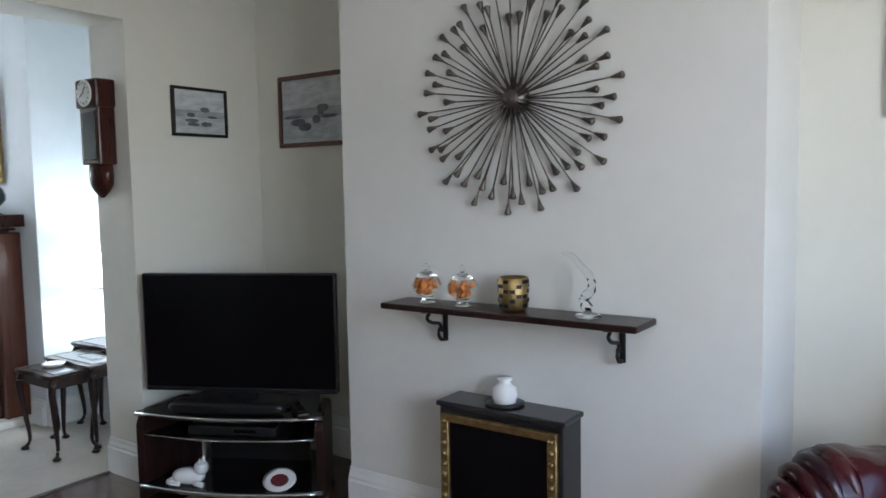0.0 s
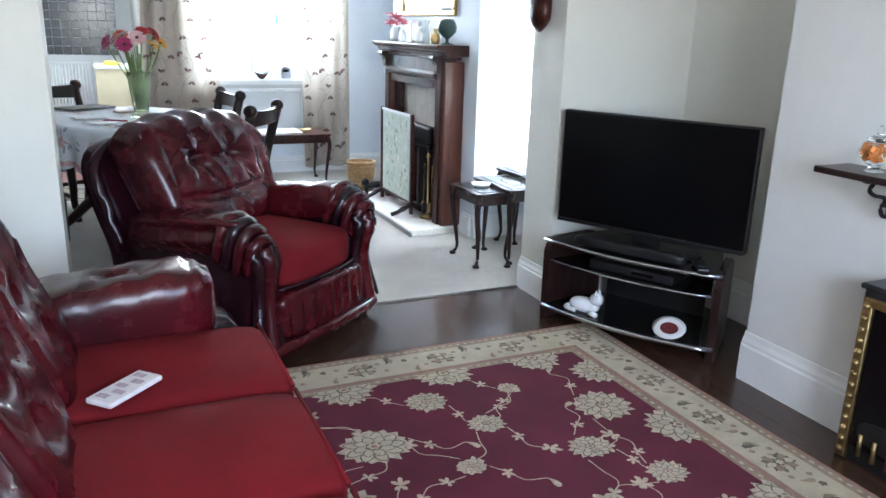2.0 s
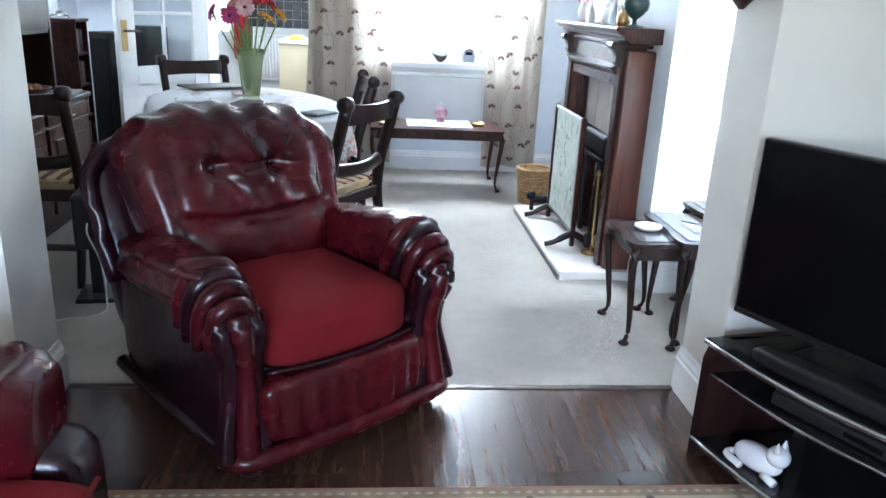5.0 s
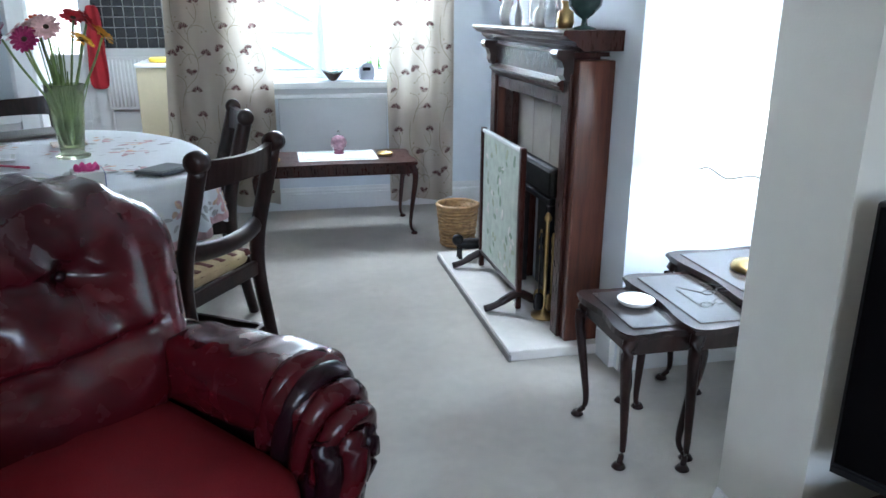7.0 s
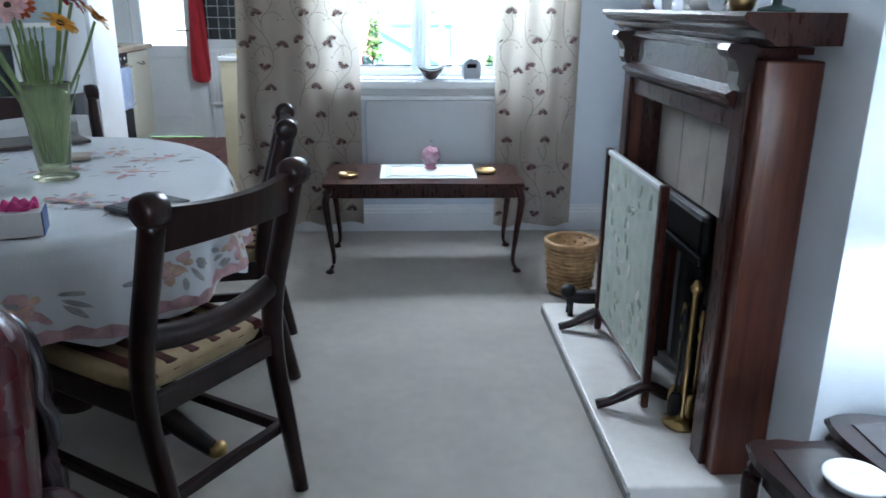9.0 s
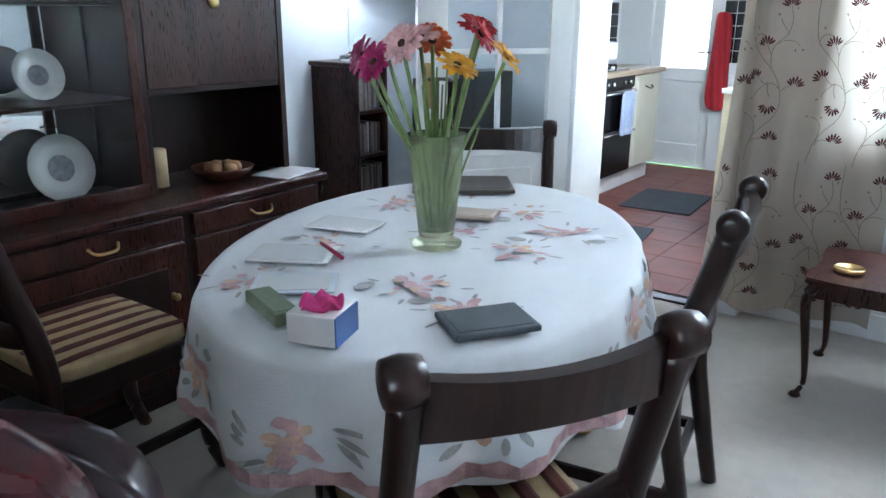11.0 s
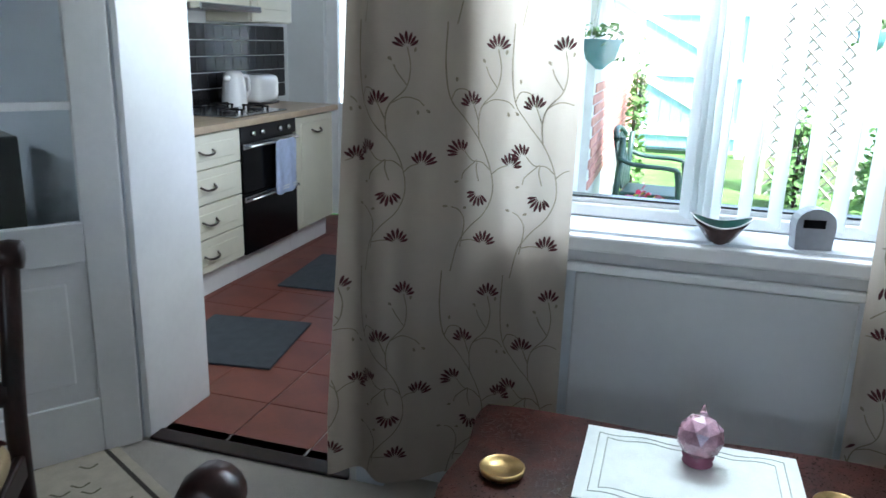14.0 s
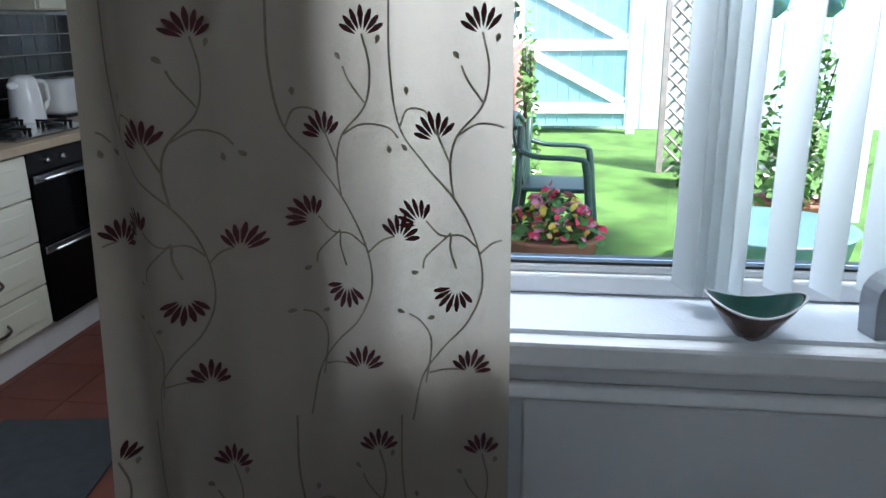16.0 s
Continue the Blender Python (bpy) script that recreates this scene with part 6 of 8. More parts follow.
def display_cabinet():
    c = thing("display_cabinet", at(-2.4, 1.37, 0), "tall dark mahogany display cabinet with glazed doors and cupboards", "display cabinet")
    W = M["darkwood"]
    boxpart("base_body", (0.235, 0, 0.37), (0.45, 1.84, 0.60), W, c, 0.006)
    boxpart("plinth", (0.225, 0, 0.035), (0.42, 1.80, 0.07), W, c, 0.004)
    boxpart("base_top", (0.24, 0, 0.685), (0.49, 1.90, 0.03), M["mahog"], c, 0.008, "polished overhanging top")
    for i in range(3):
        y = -0.61 + i * 0.61
        d = boxpart("cupboard_door", (0.467, y, 0.34), (0.02, 0.57, 0.46), M["mahog"], c, 0.004)
        boxpart("door_panel", (0.479, y, 0.34), (0.008, 0.42, 0.32), W, d, 0.003)
        bm = bmesh.new()
        lathe(bm, [(0.012, 0), (0.006, 0.012), (0.014, 0.024), (0.004, 0.03)], 12, (0.477, y + (0.22 if i < 2 else -0.22), 0.4), Matrix.Rotation(radians(90), 4, "Y"))
        part("brass_knob", bm, M["brass"], d, "brass knob", True)
        dr = boxpart("drawer", (0.467, y, 0.62), (0.02, 0.57, 0.075), M["mahog"], c, 0.004)
        bm = bmesh.new()
        tube(bm, curve([(0.478, y - 0.05, 0.625), (0.496, y - 0.03, 0.608), (0.498, y + 0.03, 0.608), (0.478, y + 0.05, 0.625)], 4), 0.005, 6)
        part("drop_handle", bm, M["brass"], dr, "brass drop handle", True)
    for y in (-0.90, -0.30, 0.30, 0.90):
        boxpart("upright", (0.16, y, 1.31), (0.30, 0.028, 1.22), W, c, 0.003)
    boxpart("back_panel", (0.012, 0, 1.31), (0.016, 1.80, 1.22), W, c, 0.0)
    boxpart("mirror_back", (0.024, -0.3, 1.31), (0.004, 1.15, 1.18), M["mirror"], c, 0.0, "mirrored cabinet back")
    boxpart("cornice", (0.17, 0, 1.945), (0.36, 1.90, 0.055), M["mahog"], c, 0.012)
    for z in (1.02, 1.32, 1.62):
        for y in (-0.6, 0.0):
            boxpart("shelf", (0.16, y, z), (0.27, 0.565, 0.012), W, c, 0.002)
    boxpart("niche_shelf", (0.16, 0.6, 1.04), (0.29, 0.565, 0.02), W, c, 0.002)
    d = boxpart("drop_front", (0.30, 0.6, 1.25), (0.022, 0.565, 0.40), M["mahog"], c, 0.004, "closed drop-front cupboard door")
    bm = bmesh.new()
    lathe(bm, [(0.022, 0), (0.024, 0.006), (0.01, 0.012)], 14, (0.312, 0.6, 1.33), Matrix.Rotation(radians(90), 4, "Y"))
    part("lock_plate", bm, M["brass"], d, "bright brass lock plate", True)
    boxpart("top_shelf", (0.16, 0.6, 1.46), (0.29, 0.565, 0.02), W, c, 0.002)
    for y in (-0.6, 0.0):
        dd = boxpart("glazed_door", (0.318, y, 1.89), (0.02, 0.57, 0.04), M["mahog"], c, 0.003)
        for yy in (-0.265, 0.265):
            boxpart("stile", (0.318, y + yy, 1.31), (0.02, 0.035, 1.12), M["mahog"], dd, 0.003)
        boxpart("bottom_rail", (0.318, y, 0.725), (0.02, 0.57, 0.045), M["mahog"], dd, 0.003)
        pane = boxpart("pane", (0.318, y, 1.31), (0.004, 0.495, 1.12), M["glass"], dd, 0.0)
        pane.visible_shadow = False


display_cabinet()


def on_cabinet():
    rnd = random.Random(31)
    for y, z, r in ((0.85, 0.702, 0.12), (1.15, 0.702, 0.09), (1.02, 1.028, 0.09), (0.72, 1.028, 0.10), (1.45, 0.702, 0.11), (1.42, 1.028, 0.08)):
        p = thing("display_plate", at(-2.27, y, z), "white patterned china plate standing in the cabinet", "plate", "cabinet plates")
        bm = bmesh.new()
        lathe(bm, [(r * 0.3, 0), (r * 0.6, 0.004), (r, 0.018), (r, 0.021), (r * 0.6, 0.008), (r * 0.2, 0.005)], 24, (0, 0, r * 0.95), Matrix.Rotation(radians(75), 4, "Y"))
        part("dish", bm, M["china"], p, smooth=True)
        bm = bmesh.new()
        lathe(bm, [(r * 0.4, 0.0), (r * 0.4, 0.001)], 20, (0.012, 0, r * 0.95 + 0.002), Matrix.Rotation(radians(75), 4, "Y"))
        part("painted_centre", bm, mat("plate_print", (0.33, 0.33, 0.36), 0.3, var=0.3, scale=60), p)
    for i in range(8):
        y = 0.6 + i * 0.13
        g = thing("wine_glass", at(-2.24, y, 1.328), "clear stemmed wine glass in the cabinet", "wine glass", "cabinet glasses")
        bm = bmesh.new()
        lathe(bm, [(0.026, 0), (0.004, 0.006), (0.004, 0.06), (0.024, 0.08), (0.03, 0.12), (0.027, 0.15)], 12)
        part("glass", bm, M["glass"], g, smooth=True).visible_shadow = False
    g = thing("gold_candle", at(-2.2, 1.76, 0.702), "cream pillar candle on the cabinet top", "candle")
    bm = bmesh.new()
    lathe(bm, [(0.036, 0), (0.036, 0.13), (0.03, 0.134), (0.002, 0.13)], 18)
    part("wax", bm, mat("wax", (0.55, 0.42, 0.24), 0.5, var=0.1), g, smooth=True)
    g = thing("bread_board", at(-2.12, 1.98, 0.702), "shallow wooden bowl on the cabinet top", "bowl")
    bm = bmesh.new()
    lathe(bm, [(0.05, 0), (0.10, 0.03), (0.115, 0.05), (0.108, 0.05), (0.05, 0.012)], 24)
    part("bowl", bm, M["redwood"], g, smooth=True)
    bm = bmesh.new()
    for k in range(6):
        pad(bm, (0.045 * math.cos(k), 0.045 * math.sin(k), 0.045), (0.025, 0.025, 0.022), 2, 3)
    part("dried_fruit", bm, mat("nuts", (0.35, 0.2, 0.1), 0.6, var=0.3), g, smooth=True)["kind"] = "stuff"
    g = thing("mail", at(-2.02, 2.2, 0.702, 12), "white paper lying on the cabinet top", "paper")
    boxpart("sheet", (0, 0, 0.003), (0.16, 0.22, 0.005), M["china"], g, 0.001)
    for y in (1.75, 1.9, 2.08):
        g = thing("cup", at(-2.24, y, 1.472), "white china tea cup on the high shelf", "cup", "cabinet cups")
        bm = bmesh.new()
        lathe(bm, [(0.02, 0), (0.03, 0.01), (0.042, 0.055), (0.039, 0.055), (0.026, 0.014)], 16)
        tube(bm, [(0, 0.04 + 0.018 * math.sin(t), 0.03 + 0.016 * math.cos(t)) for t in [k * math.pi / 8 for k in range(9)]], 0.004, 6)
        part("china", bm, M["china"], g, smooth=True)


on_cabinet()


def media_tower():
    b = thing("disc_tower", at(-2.4, 2.83, 0), "narrow dark wood tower shelf filled with discs", "shelf unit")
    W = M["mahog"]
    for y in (-0.096, 0.096):
        boxpart("side_panel", (0.14, y, 0.54), (0.28, 0.016, 1.06), W, b, 0.003)
    boxpart("top", (0.14, 0, 1.08), (0.30, 0.235, 0.02), W, b, 0.005)
    boxpart("plinth", (0.14, 0, 0.03), (0.27, 0.176, 0.06), W, b, 0.003)
    boxpart("back_panel", (0.01, 0, 0.54), (0.01, 0.176, 1.0), W, b, 0)
    rnd = random.Random(6)
    cols = [mat("case_spine", c, 0.4, var=0.2, scale=40) for c in ((0.10, 0.09, 0.10), (0.20, 0.19, 0.18), (0.07, 0.05, 0.06), (0.16, 0.12, 0.11))]
    for k in range(5):
        z = 0.07 + k * 0.2
        boxpart("shelf", (0.145, 0, z), (0.26, 0.176, 0.016), W, b, 0.002)
        y = -0.085
        while y < 0.075:
            t = rnd.choice((0.011, 0.014))
            g = boxpart("disc_case", (0.19 + rnd.uniform(-0.008, 0.004), y + t / 2, z + 0.008 + 0.07), (0.13, t - 0.001, 0.14 + rnd.uniform(-0.01, 0.015)), rnd.choice(cols), b, 0.001)
            y += t


media_tower()
table_lamp("table_lamp", at(-2.25, 2.84, 1.091), 0.36, 0.165, "lit slender glass table lamp with a cream shade", M["glass"], False, slim=0.85)


for x, y, h in ((-1.86, 3.36, 1.04), (-2.10, 3.30, 0.99)):
    g = thing("tower_speaker", at(x, y, 0, -30), "tall black loudspeaker standing behind the open door", "loudspeaker", "tower speakers")
    boxpart("cabinet", (0, 0, h / 2 + 0.01), (0.19, 0.2, h - 0.02), M["black"], g, 0.006)
    boxpart("grille", (0, -0.103, h / 2 + 0.05), (0.165, 0.008, h - 0.18), M["iron"], g, 0.003)
    boxpart("plinth", (0, 0, 0.012), (0.22, 0.23, 0.024), M["black"], g, 0.004)


# the glazed door to the kitchen, standing open
def glazed_door():
    a = 55
    d = thing("door_1", Matrix.Translation((-1.5, 3.54, 0)) @ Matrix.Rotation(radians(180 + a), 4, "Z"), "white painted glazed panel door standing open", "door", kind="structure")
    W, H, t = 0.76, 2.0, 0.036
    for c, s, n in (((0.06, 0, H / 2), (0.12, t, H - 0.01), "hinge_stile"), ((W - 0.07, 0, H / 2), (0.14, t, H - 0.01), "lock_stile")):
        boxpart(n, c, s, M["white"], d, 0.004)
    for z0, z1 in ((0.01, 0.20), (0.66, 0.785), (1.88, 1.99)):
        boxpart("rail", (0.37, 0, (z0 + z1) / 2), (0.50, t - 0.001, z1 - z0), M["white"], d, 0.003)
    boxpart("lower_panel", (0.37, 0, 0.43), (0.50, 0.014, 0.46), M["white"], d, 0.0)
    boxpart("raised_field", (0.37, 0, 0.43), (0.38, 0.024, 0.34), M["white"], d, 0.008)
    for z in (1.135, 1.47):
        boxpart("glazing_bar", (0.37, 0, z), (0.50, 0.026, 0.024), M["white"], d, 0.003)
    for z0, z1 in ((0.785, 1.123), (1.147, 1.458), (1.482, 1.88)):
        boxpart("glazing_bar", (0.37, 0, (z0 + z1) / 2), (0.022, 0.026, z1 - z0), M["white"], d, 0.003)
    z = [0.785, 1.123, 1.147, 1.458, 1.482, 1.88]
    for k in range(3):
        p = boxpart("pane", (0.37, 0, (z[2 * k] + z[2 * k + 1]) / 2), (0.50, 0.005, z[2 * k + 1] - z[2 * k]), M["glass"], d, 0)
        p.visible_shadow = False
    for s in (-1, 1):
        hd = boxpart("handle_plate", (W - 0.05, s * (t / 2 + 0.003), 0.99), (0.045, 0.006, 0.20), M["brass"], d, 0.002, "tarnished brass lever plate")
        bm = bmesh.new()
        tube(bm, [(W - 0.05, s * 0.02, 1.02), (W - 0.05, s * 0.055, 1.02)], 0.008, 8)
        tube(bm, curve([(W - 0.05, s * 0.052, 1.02), (W - 0.10, s * 0.056, 1.022), (W - 0.15, s * 0.052, 1.016)], 4), 0.008, 8)
        part("lever", bm, M["bronze"], hd, "dull bronze lever handle", True)


glazed_door()


def door_frame():
    f = thing("door_frame", at(0, 0, 0), "white gloss architrave round the kitchen doorway", "door frame", kind="structure")
    span("architrave", (-1.575, 3.535, 0), (-1.502, 3.558, 2.12), M["white"], f, 0.005)
    span("architrave", (-1.50, 3.535, 2.052), (-0.69, 3.558, 2.12), M["white"], f, 0.005)
    span("jamb_lining", (-1.499, 3.56, 0), (-1.475, 3.91, 2.05), M["white"], f, 0.003)
    span("jamb_lining", (-0.735, 3.56, 0), (-0.711, 3.91, 2.05), M["white"], f, 0.003)
    span("head_lining", (-1.475, 3.56, 2.025), (-0.735, 3.91, 2.049), M["white"], f, 0.003)


door_frame()
tagged(span("threshold_bar", (-1.475, 3.55, 0.0), (-0.735, 3.62, 0.012), M["darkwood"], None, 0.004), "dark wood threshold bar at the kitchen doorway", "threshold", kind="structure")
g = thing("door_mat", at(-1.42, 3.17, 0.0, -28), "cream patterned mat with a dark border line", "mat")
MATC = mat("cream_mat", (0.50, 0.45, 0.36), 0.95, var=0.1, scale=20, bump=0.5, bscale=400)
MATD = mat("mat_border", (0.05, 0.04, 0.035), 0.95)
boxpart("woven_top", (0, 0, 0.005), (0.62, 0.42, 0.01), MATC, g, 0.003)
for c, s in (((0, 0.17, 0.0105), (0.56, 0.014, 0.003)), ((0, -0.17, 0.0105), (0.56, 0.014, 0.003)), ((0.273, 0, 0.0105), (0.014, 0.326, 0.003)), ((-0.273, 0, 0.0105), (0.014, 0.326, 0.003))):
    boxpart("border_line", c, s, MATD, g, 0)
bm = bmesh.new()
rnd = random.Random(3)
for k in range(9):
    x, y = rnd.uniform(-0.2, 0.2), rnd.uniform(-0.1, 0.1)
    tube(bm, curve([(x, y, 0.0105), (x + 0.03, y + 0.02, 0.0105), (x + 0.02, y + 0.05, 0.0105)], 3), 0.004, 4, 0.3)
part("leaf_print", bm, mat("mat_leaf", (0.16, 0.15, 0.10), 0.95), g)["kind"] = "stuff"


def floor_speaker():
    s = thing("loudspeaker", at(-1.39, 0.80, 0.0, 8), "black loudspeaker on a dark stand with a pale trailing cable", "loudspeaker")
    boxpart("cabinet", (0, 0, 0.365), (0.17, 0.20, 0.235), M["black"], s, 0.014)
    boxpart("pole", (-0.03, 0.02, 0.13), (0.05, 0.05, 0.23), M["black"], s, 0.008)
    boxpart("foot", (-0.02, 0.02, 0.01), (0.18, 0.2, 0.02), M["black"], s, 0.006)
    bm = bmesh.new()
    tube(bm, curve([(-0.03, -0.10, 0.36), (-0.02, -0.125, 0.37), (-0.02, -0.14, 0.33), (0.02, -0.13, 0.2), (0.03, -0.14, 0.05), (0.02, -0.2, 0.006), (-0.15, -0.26, 0.006)], 5), 0.004, 6)
    part("cable", bm, M["china"], s, "pale cable", True)


floor_speaker()


# ---- window, sill and curtains ----
def window():
    w = thing("window_1", at(0, 0, 0), "white framed garden window over a deep sill", "window", kind="structure")
    y0, y1 = 3.83, 3.90
    span("bottom_rail", (-0.30, y0, 0.862), (0.92, y1, 0.90), M["white"], w, 0.006)
    span("top_rail", (-0.30, y0, 2.13), (0.92, y1, 2.198), M["white"], w, 0.006)
    span("side_stile", (-0.298, y0, 0.90), (-0.24, y1, 2.13), M["white"], w, 0.006)
    span("side_stile", (0.86, y0, 0.90), (0.918, y1, 2.13), M["white"], w, 0.006)
    span("mullion", (0.190, y0, 0.90), (0.238, y1, 2.13), M["white"], w, 0.008)
    for a, b in ((-0.24, 0.190), (0.238, 0.86)):
        s = span("sash", (a, y0 + 0.01, 0.90), (b, y1 - 0.01, 0.916), M["white"], w, 0.004)
        span("gasket", (a, y0 + 0.012, 0.916), (b, y1 - 0.012, 0.921), M["black"], w)
        p = span("pane", (a, 3.862, 0.921), (b, 3.868, 2.13), M["glass"], w)
        p.visible_shadow = False
    s = thing("window_sill", at(0, 0, 0), "white painted deep window sill with moulded apron", "window sill", kind="structure")
    span("sill_board", (-0.30, 3.625, 0.808), (0.95, 3.829, 0.852), M["white"], s, 0.008)
    # apron and under panel take the greyed paint, so their shade is coloured in
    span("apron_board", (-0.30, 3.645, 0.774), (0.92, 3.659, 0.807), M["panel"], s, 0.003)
    span("apron_bead", (-0.30, 3.630, 0.747), (0.92, 3.658, 0.773), M["white"], s, 0.006)
    span("under_panel", (-0.085, 3.630, 0.30), (0.625, 3.659, 0.746), M["panel"], s, 0.006, "flat panel below the sill, painted greyer for its shade")
    bl = thing("vertical_blind", at(0, 0, 0), "white vertical blind slats hanging in the window", "blind")
    V = thin_cloth("blind_cloth", (0.90, 0.92, 0.92), 0.8)
    span("head_track", (-0.2, 3.765, 2.14), (0.9, 3.80, 2.18), M["white"], bl, 0.004)
    for x in [0.184, 0.200, 0.217, 0.238] + [0.262 + k * 0.077 for k in range(8)]:
        bm = bmesh.new()
        box(bm, (0, 0, 1.515), (0.0016, 0.075, 1.24))
        o = part("slat", bm, V, bl)
        o.location = (x, 3.78, 0)
        o.rotation_euler = (0, 0, radians(20))


window()


def curtain(name, x0, x1, seed, shift, label):
    FAB = thin_cloth("curtain_cloth", (0.52, 0.45, 0.38), 0.5, lit=(0.50, 0.45, 0.375))
    MAR = mat("embroidery_maroon", (0.075, 0.012, 0.016), 0.85, var=0.3, scale=60)
    STEM = mat("embroidery_stem", (0.25, 0.21, 0.15), 0.85, var=0.2, scale=60)
    c = thing(name, at(0, 0, 0), label, "curtain", "window curtains")
    z0, z1 = 0.06, 2.36
    ph = seed * 1.7

    def left(z):
        return x0 + (0.06 * max(0.0, z - 0.25) if x0 < 0 else 0.0)

    def surf(x, z):
        fade = 0.55 + 0.45 * (z - z0) / (z1 - z0)
        k = min(1.0, max(0.0, (x + 0.60) / 0.20))
        k = k * k * (3 - 2 * k) if x0 < 0 else 0.45
        return 3.505 + 0.092 * k + (1 - 0.68 * k) * fade * (0.030 * math.sin(x * 46 + ph + 0.5 * math.sin(z * 2.2)) + 0.016 * math.sin(x * 21 + ph * 2)) + 0.008 * (1 - k) * math.sin(z * 3 + x * 9)
    nx, nz = int((x1 - x0) / 0.009), 46
    bm = bmesh.new()
    g = []
    for j in range(nz + 1):
        z = z0 + (z1 - z0) * j / nz
        row = []
        for i in range(nx + 1):
            q = i / nx
            x = left(z) + (x1 - left(z)) * q + 0.012 * math.sin(z * 1.6 + seed) * (1 - q)
            zz = z + (0.012 * math.sin(x * 25) if j == 0 else 0)
            row.append(bm.verts.new((x, surf(x, z), zz)))
        g.append(row)
    for a, b in zip(g, g[1:]):
        for i in range(nx):
            bm.faces.new((a[i], a[i + 1], b[i + 1], b[i]))
    part("cloth", bm, FAB, c, "cream curtain cloth hanging in soft pleats", True)
    fl, st = bmesh.new(), bmesh.new()

    def shape(bmx, pts, off=0.003):
        ok = [p for p in pts if left(p[1]) + 0.012 < p[0] < x1 - 0.012 and z0 < p[1] < z1]
        if len(ok) == len(pts):
            bmx.faces.new([bmx.verts.new((x, surf(x, z) - off, z)) for x, z in pts])

    def petal(bmx, x, z, a, ln, wd):
        ca, sa = math.cos(a), math.sin(a)
        shape(bmx, [(x + ca * u * ln - sa * v * wd, z + sa * u * ln + ca * v * wd) for u, v in ((0.25, 0), (0.45, 0.3), (0.7, 0.5), (0.92, 0.3), (1, 0), (0.92, -0.3), (0.7, -0.5), (0.45, -0.3))], 0.0035)

    def line(pts, w):
        P = curve([(x, 0, z) for x, z in pts], 6)
        for a, b in zip(P, P[1:]):
            d = b - a
            L = math.hypot(d.x, d.z) or 1
            nx_, nz_ = -d.z / L * w, d.x / L * w
            shape(st, [(a.x - nx_, a.z - nz_), (b.x - nx_, b.z - nz_), (b.x + nx_, b.z + nz_), (a.x + nx_, a.z + nz_)], 0.0028)
    rnd = random.Random(seed)
    # one trailing motif: a winding main stem with six fan-shaped flowers, buds and side shoots
    flowers = ((0.0, 0.0, 90), (-0.062, -0.14, 100), (-0.087, -0.262, 125), (0.042, -0.29, 75), (-0.036, -0.355, 255), (-0.02, -0.50, 80))
    stems = (((-0.127, 0.05), (-0.129, -0.055), (-0.117, -0.14), (-0.08, -0.19), (-0.038, -0.242), (-0.008, -0.31), (0.0, -0.375), (-0.021, -0.43), (-0.058, -0.47), (-0.09, -0.52), (-0.108, -0.60)),
             ((0.0, -0.012), (0.009, -0.06), (0.0, -0.11), (-0.034, -0.15), (-0.044, -0.19), (-0.04, -0.24)),
             ((-0.06, -0.15), (-0.044, -0.19)), ((-0.08, -0.272), (-0.058, -0.293), (-0.03, -0.295), (-0.007, -0.315)),
             ((0.036, -0.30), (0.015, -0.308), (-0.004, -0.325)), ((-0.037, -0.345), (-0.045, -0.315), (-0.044, -0.295)),
             ((-0.024, -0.508), (-0.055, -0.505), (-0.08, -0.512)), ((-0.044, -0.29), (-0.08, -0.325), (-0.086, -0.345)),
             ((-0.034, -0.15), (-0.005, -0.135), (0.03, -0.14), (0.046, -0.155)), ((-0.085, -0.53), (-0.075, -0.46), (-0.09, -0.43), (-0.11, -0.42)),
             ((-0.117, -0.14), (-0.105, -0.115), (-0.08, -0.115), (-0.07, -0.13)), ((0.0, -0.105), (-0.02, -0.075), (-0.028, -0.055)))
    buds = ((-0.028, -0.05, 2.2), (0.018, -0.03, 1.3), (-0.105, -0.10, 1.6), (-0.068, -0.135, -1.0), (0.03, -0.16, -1.4), (-0.088, -0.35, 3.4), (-0.112, -0.42, 2.9), (-0.085, -0.425, 0.4), (0.047, -0.16, -0.8))
    for col in ((-0.742, -0.548, -0.322, -0.149) if x0 < 0 else (0.69, 0.90, 1.10)):
        for r in range(-2, 4):
            bx, bz = col + shift, 1.345 + r * 0.675 + (0.0 if x0 < 0 else -0.13)
            for u, v, deg in [(1.047 * u, 1.047 * v, d) for u, v, d in flowers]:
                a0 = radians(deg) + rnd.uniform(-0.12, 0.12)
                for q in range(7):
                    petal(fl, bx + u, bz + v - 0.018, a0 + (q - 3) * 0.34, 0.046 - 0.003 * abs(q - 3), 0.0085)
            for pts in stems:
                line([(bx + 1.047 * u, bz + 1.047 * v) for u, v in pts], 0.0015)
            for u, v, a in buds:
                petal(st, bx + 1.047 * u, bz + 1.047 * v, a, 0.018, 0.008)
    part("flower_embroidery", fl, MAR, c, "dark red embroidered flowers")["kind"] = "stuff"
    part("stem_embroidery", st, STEM, c, "grey-brown embroidered stems")["kind"] = "stuff"
    return c


